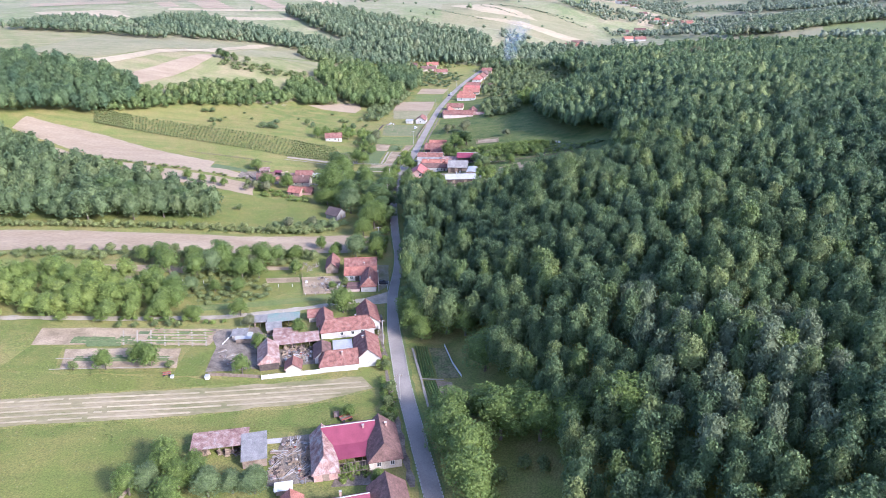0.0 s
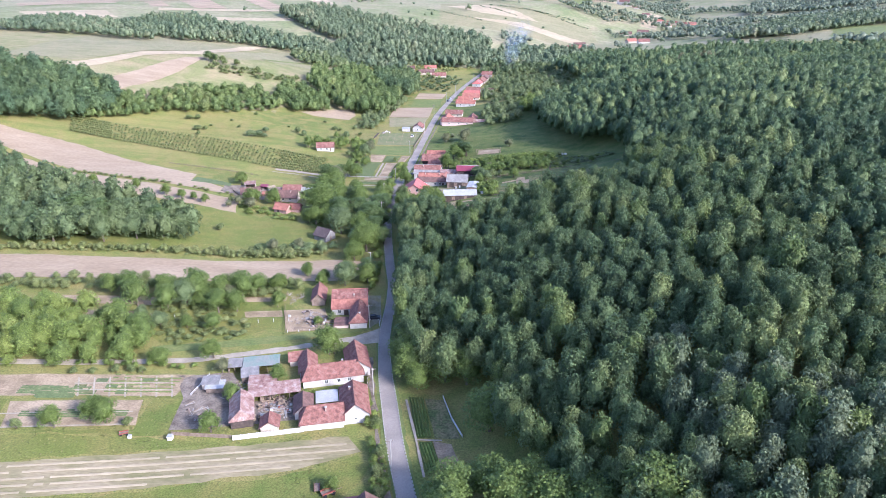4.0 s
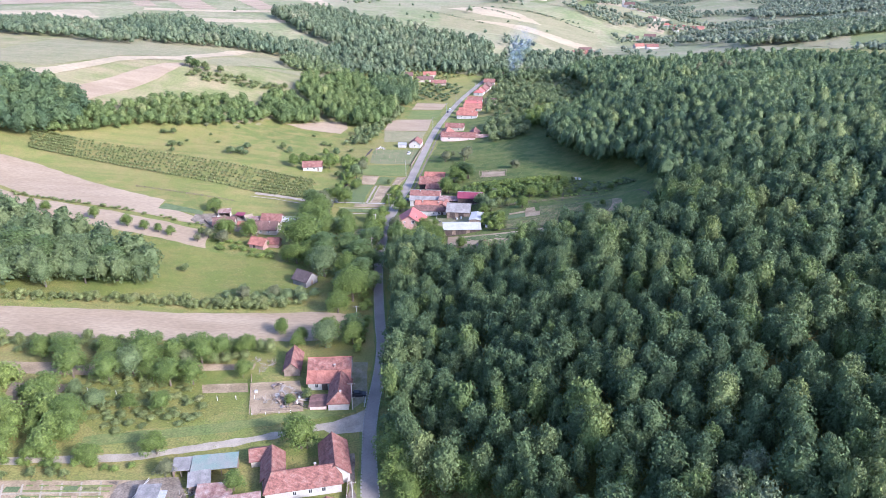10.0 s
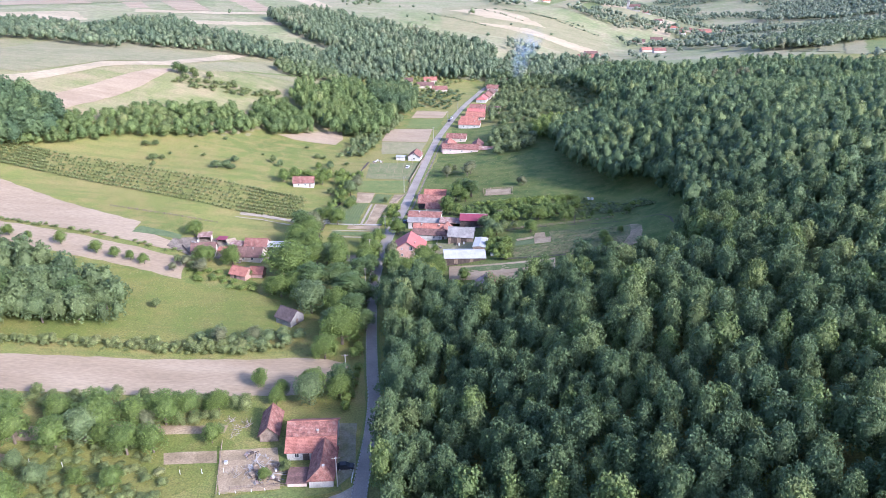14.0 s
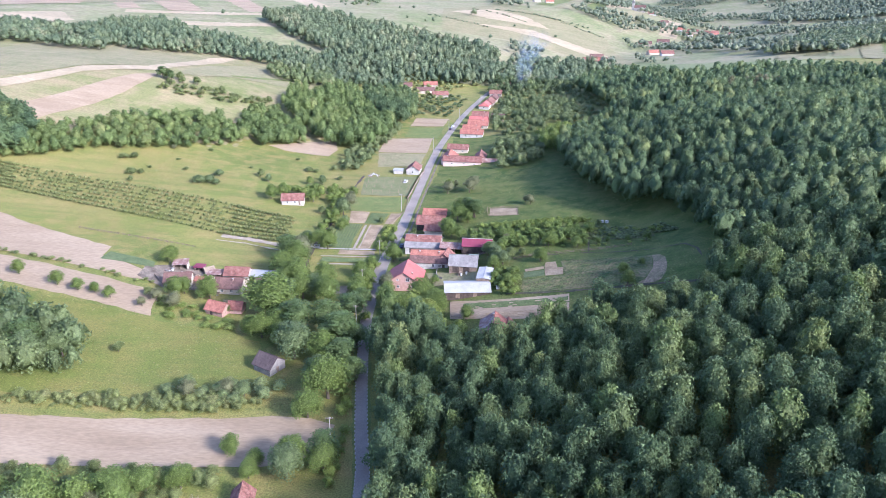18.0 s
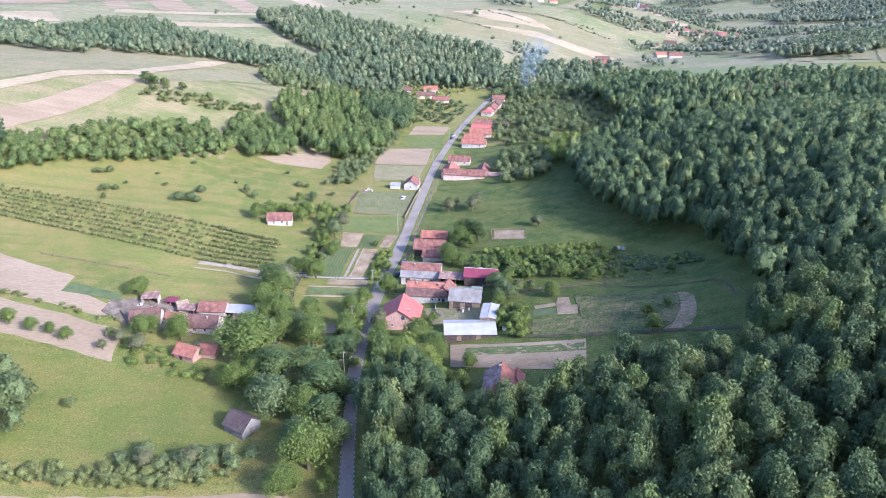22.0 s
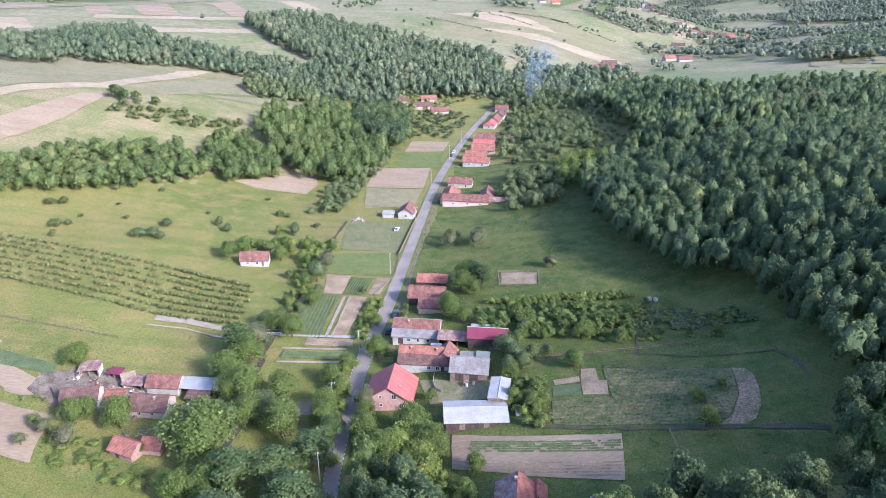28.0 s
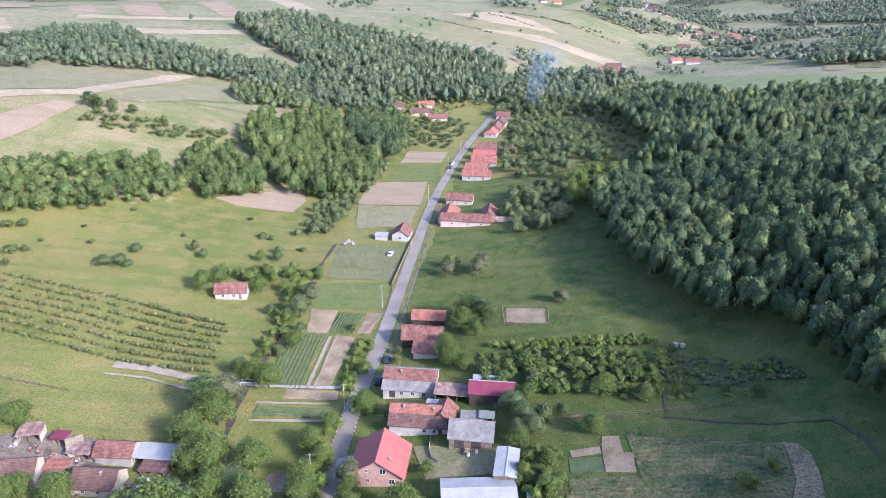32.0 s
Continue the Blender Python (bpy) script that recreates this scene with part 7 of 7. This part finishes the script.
crop_rows("hay_swath", [(-150, 144), (-121, 157), (-75, 163.5), (-26, 171), (-22, 167), (-37, 160.5), (-74, 153), (-114, 147)], 2.3, 0.13, 0.14, DRYFIELD, "raked swaths of drying hay", 0.8)
crop_rows("field_grass", [(43, 365), (67, 354.5), (63, 331), (26, 342), (26, 348), (43, 348)], 1.6, -0.3, 0.25, WEEDS, "weedy green rows in the long plot", 0.9)

# white kerb stones along the lower road
kerb = tagged(new("kerb"), "white painted kerb stones along the road edges", "kerb", kind="structure")
bm = bmesh.new()
box(bm, -0.13, 0.13, -0.32, 0.32, 0.0, 0.34)
bmesh.ops.bevel(bm, geom=bm.edges[:], offset=0.03, segments=1, affect="EDGES")
stone_mesh = bpy.data.meshes.new("kerb_stone")
bm.to_mesh(stone_mesh)
bm.free()
stone_mesh.materials.append(CONCRETE)
y = 118.0
while y < 262:
    for side in (-1, 1):
        x = float(valley_x(y)) + side * (road_width(y) / 2 + 0.1)
        d = float(valley_x(y + 1) - valley_x(y - 1)) / 2
        o = new("kerb_stone", stone_mesh)
        o.parent = kerb
        o.matrix_local = pose(x, y, ground_z(x, y) + 0.02, 0, 0, -math.degrees(math.atan(d)))
    y += 1.25

# a thin column of smoke from a garden fire
smoke_mat = bpy.data.materials.new("thin_smoke")
smoke_mat.use_nodes = True
sn = smoke_mat.node_tree.nodes
diff, clear, mix = sn.new("ShaderNodeBsdfDiffuse"), sn.new("ShaderNodeBsdfTransparent"), sn.new("ShaderNodeMixShader")
diff.inputs["Color"].default_value = (0.36, 0.50, 0.74, 1)
nz, mr, tc = sn.new("ShaderNodeTexNoise"), sn.new("ShaderNodeMapRange"), sn.new("ShaderNodeTexCoord")
nz.inputs["Scale"].default_value = 0.16
link(tc.outputs["Object"], nz.inputs["Vector"])
mr.inputs["From Min"].default_value, mr.inputs["From Max"].default_value = 0.40, 0.75
mr.inputs["To Min"].default_value, mr.inputs["To Max"].default_value = 0.0, 0.065
link(nz.outputs[0], mr.inputs["Value"])
link(mr.outputs[0], mix.inputs[0])
link(clear.outputs[0], mix.inputs[1])
link(diff.outputs[0], mix.inputs[2])
link(mix.outputs[0], sn["Material Output"].inputs["Surface"])
bm = bmesh.new()
rs = random.Random(6)
for i in range(9):
    f = i / 8
    bmesh.ops.create_icosphere(bm, subdivisions=3, radius=1.0, matrix=Matrix.Translation((-2 + 10 * f * f + rs.uniform(-1.5, 1.5), rs.uniform(-2, 2), 3 + 42 * f)) @ Matrix.Diagonal((3.5 + 11 * f, 3.5 + 7 * f, 5 + 6 * f, 1)))
smoke = obj("smoke", bm, smoke_mat, None, smooth=True)
smoke.location = (73, 769, ground_z(73, 769))
smoke.visible_shadow = False
tagged(smoke, "thin bluish smoke rising from a garden fire", "smoke", kind="stuff")

# ==== garden trees round the houses
plants("bright", (1.0, 146, 14), (0.4, 138, 14), (3.4, 131, 15), (4.6, 121, 15), (9.5, 148, 13), (13.2, 142, 15), (18.4, 144, 13), (22.4, 137.6, 14), (28.9, 133.8, 13), (39.4, 129.8, 17), (11, 171.4, 13), (7.8, 136, 10))
plants("willow", (6.7, 153.8, 5), (-68.2, 124.1, 8), (-54.2, 122.9, 8), (-44, 124.4, 7), (-57.8, 402.7, 6), (-55.4, 390.3, 5), (-46.1, 353.2, 9), (18.4, 379.8, 6), (18.2, 368.9, 5), (-63.7, 481, 5), (-45, 427.5, 4))
plants("bush", (16, 150, 4), (22, 128, 4), (28, 126, 5), (12, 128, 4), (24, 147, 5), (18, 130, 4), (-57.5, 438.7, 4), (-13.2, 408.7, 3), (-12.8, 413.8, 3), (25, 373.7, 5), (17.1, 393.1, 4), (37, 389.6, 3), (-28.6, 429.2, 3), (-48.5, 412.9, 4), (-37.5, 232.8, 3.6))
plants("bush", (-101.3, 198.4, 2.6), (-95.2, 199.6, 3), (-91.1, 200.4, 2.8), (-87.9, 200.1, 2.6), (-106.4, 198, 2.6), (-55, 185, 4))
plants("round", (-67.3, 133.7, 8), (-61.9, 125.5, 8), (-59, 130, 7), (-64.6, 466.2, 6), (-52.7, 449, 5), (-46, 419.1, 5), (-30.7, 353.6, 7), (-28.5, 364.4, 6), (6.2, 425.1, 9), (10.7, 420.9, 6), (22.2, 382.5, 5), (18.3, 364.6, 6), (40.8, 381.9, 6), (35.6, 366.6, 6), (3, 475.4, 6), (-70.2, 480, 5), (-52.2, 467.1, 4), (-3.2, 359.4, 4), (-45.6, 259.8, 5), (-42.1, 230.2, 3.4), (-85.3, 204.9, 6), (-58, 187, 6))
plants("pale", (14.8, 469.6, 8), (38.2, 438.7, 4), (29.7, 376.9, 3), (24.8, 391.4, 4))
plants("wide", (-48.1, 396.9, 8), (-19.2, 385.4, 6), (1.4, 406.4, 9), (-20.4, 354.4, 6), (-37, 264.4, 8), (-28.6, 262.8, 8))
plants("tall", (13.6, 428.4, 8))


# ==== heaps and clutter in the yards
def scrap_heap(seed, label, size=1.0):
    """A jumble of boards, sheets, tubs and boxes."""
    def make():
        t, rnd = tagged(new("scrap_heap"), label, "scrap"), random.Random(seed)
        mats = (WOOD, PALEWOOD, SHEET_RUST, CONCRETE, DARKWOOD, WHITEPAINT, SHEET_GREY, RED_PAINT, WOOD, DARKWOOD)
        for i in range(13):
            m = Matrix.Translation((rnd.uniform(-1.6, 1.6) * size, rnd.uniform(-1.1, 1.1) * size, rnd.uniform(0.0, 0.35))) @ Matrix.Rotation(rnd.uniform(0, 3.1), 4, "Z") @ Matrix.Rotation(rnd.uniform(-0.25, 0.25), 4, "X")
            bm, k = bmesh.new(), rnd.random()
            if k < 0.45:
                box(bm, -1.0, 1.0, -0.09, 0.09, 0.0, 0.06, m)
                nm = "board"
            elif k < 0.65:
                box(bm, -0.7, 0.7, -0.45, 0.45, 0.0, 0.03, m)
                nm = "sheet"
            elif k < 0.85:
                box(bm, -0.35, 0.35, -0.25, 0.25, 0.0, 0.45, m)
                nm = "box"
            else:
                cone(bm, m @ Vector((0, 0, 0)), m @ Vector((0, 0, 0.4)), 0.3, 0.34, 10)
                nm = "tub"
            part(nm, bm, mats[rnd.randrange(len(mats))], t)
        return t
    return make


strew(scrap_heap(3, "jumbled heap of boards and scrap in the farmyard"), [(-43, -34, 129, 142, 7), (-62, -51, 137, 139, 3), (-50, -41, 178, 187, 6), (-52, -42, 188, 189.5, 3), (-48, -39, 228, 239, 3), (-92, -83, 361, 367, 3), (-58, -50, 202, 203.5, 2)], "scrap heaps in the yards")
strew(scrap_heap(8, "low heap of old sheets, tubs and timber"), [(-42, -33, 129, 143, 6), (-51, -41, 178, 187, 6), (-60, -51, 194, 201, 4), (-70, -60, 176, 186, 4), (-1, 6, 383, 385, 2), (-73, -64, 359, 362, 2), (10, 16, 381, 384, 2), (-84, -80, 352, 355, 1), (-98, -92, 366, 369, 2)], "scrap heaps in the yards")


def brush_pile():
    t, rnd = tagged(new("brush_pile"), "rounded pile of dry grey brushwood", "brushwood"), random.Random(5)
    for i in range(26):
        a, e = rnd.uniform(0, 6.28), rnd.uniform(0.1, 1.1)
        d = Vector((math.cos(a) * math.cos(e), math.sin(a) * math.cos(e), math.sin(e)))
        o = Vector((rnd.uniform(-0.8, 0.8), rnd.uniform(-0.8, 0.8), 0))
        bm = bmesh.new()
        cone(bm, o, o + d * rnd.uniform(1.0, 1.9), 0.06, 0.02, 4)
        part("branch", bm, (WOOD, PALEWOOD, CONCRETE)[i % 3], t)
    return t


copies(brush_pile, [(-51.5, 250.6, 0, 1.1), (-56.2, 252.0, 50, 0.9), (-49.6, 231.5, 20, 1.2), (-47.0, 233.0, 90, 0.9), (-68, 181, 10), (-62, 178, 70, 0.8), (-80, 346, 30), (26, 311, 30, 1.2), (22, 310, 80)], "brushwood piles")


def lattice(label, x, y, turn, L, D, h):
    """A grape pergola: posts, long rails and cross laths."""
    t = thing("pergola", x, y, turn, None, label, "pergola")
    for sx in (-1, 0, 1):
        for sy in (-1, 1):
            bm = bmesh.new()
            box(bm, sx * L / 2 - 0.05, sx * L / 2 + 0.05, sy * D / 2 - 0.05, sy * D / 2 + 0.05, -0.2, h)
            part("post", bm, WOOD, t)
    for sy in (-1, 1):
        bm = bmesh.new()
        box(bm, -L / 2 - 0.2, L / 2 + 0.2, sy * D / 2 - 0.05, sy * D / 2 + 0.05, h, h + 0.1)
        part("rail", bm, WOOD, t)
    k = int(L / 0.7)
    for i in range(k + 1):
        bm = bmesh.new()
        box(bm, -L / 2 + i * L / k - 0.03, -L / 2 + i * L / k + 0.03, -D / 2 - 0.3, D / 2 + 0.3, h + 0.1, h + 0.15)
        part("lath", bm, PALEWOOD, t)


lattice("wooden grape pergola over the small court", -22.4, 130.6, 12, 7.5, 3.2, 2.2)
lattice("pergola of grey laths in the farmyard", -37.5, 134.0, 10, 4.0, 3.0, 2.2)
hedge([(-26, 129), (-19, 130.5), (-19, 133), (-26, 132)], 1.6, (1.4, 2.6), 67, LEAF_BRIGHT, "grape vines climbing in the court")
for nm, lab, x, y, turn, L, D, zf, zb, mm in (("canopy", "blue-grey sheet canopy over the white farm's courtyard", -32.2, 186.2, 10, 5.4, 4.6, 2.5, 2.8, METAL_SILVER), ("canopy", "small teal sheet canopy behind the hay barn", 11.4, 376.4, -8, 3.4, 2.2, 2.0, 2.3, SHEET_TEAL),
                                             ("canopy", "bluish sheet roof between the house and the outbuilding", -2.4, 383.2, -8, 2.6, 3.4, 2.2, 2.6, METAL_SILVER), ("small_shed", "pale flat-roofed shed at the garden corner", -64.3, 192.3, 4, 4.6, 3.2, 1.9, 2.2, METAL_SILVER)):
    shed(nm, lab, x, y, turn, L, D, zf, zb, mm, WOOD, nm == "canopy", 3, nm.replace("_", " "))
fence("curved grey garden wall beside the yard", [(-2.6, 372.5), (-2.9, 367.5), (-2.2, 364.2), (-0.6, 362.6)], 0.9, 1.4, CONCRETE, CONCRETE, True, "garden_wall")
fence("tall grey poles and boards at the plot edge", [(-55.5, 243.1), (-53.6, 234.0), (-51.5, 224.4)], 1.0, 1.9, PALEWOOD, WOOD)
fence("low white wrapped rail along the lane plot", [(-51.0, 225.2), (-44, 226.2), (-38, 227.0)], 0.6, 2.4, WHITEPAINT, PALEWOOD)
fence("fallen white pipe beside the garden", [(-70.4, 189.5), (-69.0, 196), (-68.4, 200)], 0.8, 3.2, WHITEPAINT, WHITEPAINT)
# pale paths between the garden beds
for a, b in ([((-104.2 + i * 4.2, 196.2 + i * 0.45), (-100.4 + i * 4.2, 187.2 + i * 0.2)) for i in range(7)] + [((-104, 193.2), (-77.6, 195.6)), ((-102.4, 190.2), (-76.4, 191.8)), ((-116, 172.8), (-82, 176.0)), ((-117, 178.6), (-83, 181.4))]):
    ribbon("bed_path", [a, b], 0.45, GRAVEL, "pale trodden path between garden beds", 0.30, 1, "path", edge=0.06)
for i in range(6):
    for j in range(3):
        if (i * 3 + j * 5) % 4:
            x, y = -101.4 + i * 4.2 + (2 - j) * -0.4, 188.9 + j * 3.0 + i * 0.35
            patch("vegetable_bed", [(x - 1.6, y - 1.0), (x + 1.6, y - 0.8), (x + 1.5, y + 1.0), (x - 1.7, y + 0.8)], (CROP, WEEDS, SOIL)[(i + j) % 3], "small vegetable bed in the garden", 0.28, 2.0, 0.1, "garden")
crop_rows("crop_rows", [(-113.3, 188.8), (-101.8, 189.9), (-100.9, 186.7), (-111.5, 185.7)], 0.6, 0.08, 0.35, CROP, "dense dark green bed in the garden")
# kerb stones farther up the road, painted white on and off
verts, faces = [], []
box_v = [(-0.13, -0.32, 0), (0.13, -0.32, 0), (0.13, 0.32, 0), (-0.13, 0.32, 0), (-0.12, -0.3, 0.32), (0.12, -0.3, 0.32), (0.12, 0.3, 0.32), (-0.12, 0.3, 0.32)]
box_f = [(0, 1, 5, 4), (1, 2, 6, 5), (2, 3, 7, 6), (3, 0, 4, 7), (4, 5, 6, 7)]
y = 262.0
while y < 436:
    for side in (-1, 1):
        x, k = float(valley_x(y)) + side * (road_width(y) / 2 + 0.1), len(verts)
        z = ground_z(x, y) + 0.05
        verts += [(x + a, y + b, z + c) for a, b, c in box_v]
        faces += [tuple(k + i for i in f) for f in box_f]
    y += 1.7
far_kerb = new("kerb_stones", mesh_from("kerb_stones", verts, faces, CONCRETE))
far_kerb.parent = kerb
tagged(far_kerb, "row of whitened kerb stones farther along the road", kind="stuff")

# sheds and walls that close the western farmyard
shed("woodshed", "open woodshed with patched red roof in the crowded yard", -85.5, 366.8, -6, 5.6, 3.4, 2.0, 2.5, SHEET_RUST, WOOD, True, 3, "shed")
shed("pigsty", "low sty with broken orange tiles", -88.6, 361.6, 4, 5.0, 2.6, 1.5, 1.9, TILE_ORANGE, BRICK_OLD, False, 3, "sty")
shed("lean_to", "lean-to with faded red sheets beside the barn", -66.4, 361.8, -5, 6.0, 3.2, 2.0, 2.5, TILE_BROWN, DARKWOOD, True, 3, "shed")
fence("grey plank wall round the crowded yard", [(-90, 360), (-84.4, 360.6), (-82.6, 357)], 1.4, 1.9, WOOD, WOOD, True)
fence("thin wire fence of posts below the orchard", [(-150, 398), (-120, 392.5), (-100, 390)], 0.9, 4.0, WOOD, WOOD)
strew(scrap_heap(21, "junk and old carts piled beside the vineyard"), [(-44, -37, 499, 503, 4), (-91, -83, 361, 367, 4), (-70, -62, 357, 360, 3), (-104, -98, 366, 369, 2)], "scrap heaps in the yards")
# the smaller trees that stand between the larger ones of each orchard row
between = []
for row in range(8):
    for i in range(45):
        f = (i + 0.5 + 0.5 * (row % 2)) / 45.8 * 3.99 + 0.01
        k = min(int(f), 3)
        f = min(f - k, 1.0)
        s = row / 7
        ax, ay = TOP[k][0] + (TOP[k + 1][0] - TOP[k][0]) * f, TOP[k][1] + (TOP[k + 1][1] - TOP[k][1]) * f
        bx, by = LOW[k][0] + (LOW[k + 1][0] - LOW[k][0]) * f, LOW[k][1] + (LOW[k + 1][1] - LOW[k][1]) * f
        if yard.random() > 0.1:
            h = yard.uniform(1.3, 2.0)
            between.append((ax + (bx - ax) * s + yard.uniform(-0.25, 0.25), ay + (by - ay) * s + yard.uniform(-0.25, 0.25), h, h * yard.uniform(0.42, 0.55)))
stand("orchard_trees", between, FAR_KINDS, LEAF_ORCHARD, "young grey-green fruit trees filling the orchard rows", "orchard", 72)

# low growth on the shaded gardens below the forest
hedge([(56, 391), (84, 380), (86, 386), (58, 398)], 2.3, (0.7, 1.9), 81, LEAF_GARDEN, "low overgrown bushes at the end of the orchard", FAR_KINDS, 0.6)
hedge([(18, 403), (58, 397), (60, 389), (24, 393)], 2.5, (1.5, 2.7), 84, LEAF_BRIGHT, "young fruit trees and shrubs filling the orchard", FAR_KINDS, 0.6)
hedge([(14, 411), (61, 404.8), (62, 407.4), (15, 413.6)], 1.7, (1.6, 2.6), 82, LEAF_GARDEN, "dense dark hedge row above the orchard", FAR_KINDS, 0.55)
hedge([(44, 380.5), (78, 373), (79, 374.2), (45, 382)], 2.6, (0.5, 1.2), 83, LEAF_GARDEN, "weedy strip of low plants between two gardens", FAR_KINDS, 0.6)
plants("round", (70, 377, 3.2), (76, 373, 4.0), (63, 380, 2.6), (30, 384.5, 4.0), (59, 339, 4.5), (66, 343, 3.2))
# weeds and tall tufts in the shaded meadows and on the long plot
def weedy(poly, n, seed, size, mat_, label):
    xs, ys = [p[0] for p in poly], [p[1] for p in poly]
    spots = scattered(n, (min(xs), max(xs), min(ys), max(ys)), seed, size, lambda x, y, r: inside(x, y, poly) and noise.noise(Vector((x * 0.13, y * 0.13, seed))) > r.uniform(-0.5, 0.3) and abs(x - valley_x(y)) > 5)
    stand("weeds", [(x, y, h, w * 2.2) for x, y, h, w in spots], DOT_KINDS, mat_, label, "weeds", seed, 0.0)


weedy([(26, 350), (42, 349), (43, 363), (71, 352), (68, 338), (62, 330), (27, 342)], 900, 91, (0.15, 0.4), LEAF_GRASS, "low green weeds scattered over the long plot")
weedy([(60, 400), (86, 388), (88, 376), (60, 384), (48, 392)], 500, 95, (0.3, 1.3), LEAF_COPSE, "dull scrub at the end of the orchard")
# rough tufts of grass and weeds over the meadows
tuft_rnd = np.random.default_rng(17)
tx = np.concatenate([tuft_rnd.uniform(-190, -24, 36000), tuft_rnd.uniform(-12, 90, 9000)])
ty = np.concatenate([tuft_rnd.uniform(118, 540, 36000), tuft_rnd.uniform(310, 520, 9000)])
clumps = np.array([noise.noise(Vector((a * 0.06, b * 0.06, 1.7))) for a, b in zip(tx, ty)])
keep = (np.abs(tx - valley_x(ty)) > 4.5) & (clumps > tuft_rnd.uniform(-0.45, 0.35, len(tx)))
for poly in PLOTS:
    px_, py_, hit = np.array([p[0] for p in poly]), np.array([p[1] for p in poly]), np.zeros(len(tx), bool)
    for i in range(len(poly)):
        x0, y0, x1, y1 = px_[i - 1], py_[i - 1], px_[i], py_[i]
        if y0 != y1:
            hit ^= ((y0 > ty) != (y1 > ty)) & (tx < (x1 - x0) * (ty - y0) / (y1 - y0) + x0)
    keep &= ~hit
for o in scene.collection.objects:
    if o.parent is None and o.type == "EMPTY" and o.name.split(".")[0] in ("farmhouse", "barn", "outbuilding", "cottage", "stable", "hay_barn", "brick_house", "farm_shed", "long_shed", "open_shed", "hay_shed", "hut", "ruin"):
        keep &= np.hypot(tx - o.matrix_basis.translation.x, ty - o.matrix_basis.translation.y) > 6.5
tx, ty = tx[keep], ty[keep]
tz, k = land(tx, ty) + 0.08, len(tx)
tris = []
for j in range(3):
    a, w, h = tuft_rnd.uniform(0, 6.283, k), tuft_rnd.uniform(0.12, 0.34, k), tuft_rnd.uniform(0.05, 0.18, k)
    ca, sa = np.cos(a), np.sin(a)
    lean = tuft_rnd.uniform(0.15, 0.5, k)
    tris.append(np.stack([np.stack([tx - ca * w, ty - sa * w, tz], -1), np.stack([tx + ca * w, ty + sa * w, tz], -1), np.stack([tx - sa * lean, ty + ca * lean, tz + h], -1)], 1))
tagged(new("grass_tufts", leaf_mesh("grass_tufts", np.concatenate(tris).reshape(-1, 3), np.arange(9 * k).reshape(-1, 3), LEAF_GRASS, np.tile(np.repeat(tuft_rnd.uniform(0, 0.999, k), 3), 3))), "rough tufts of grass and weeds on the meadows", "grass", kind="stuff")
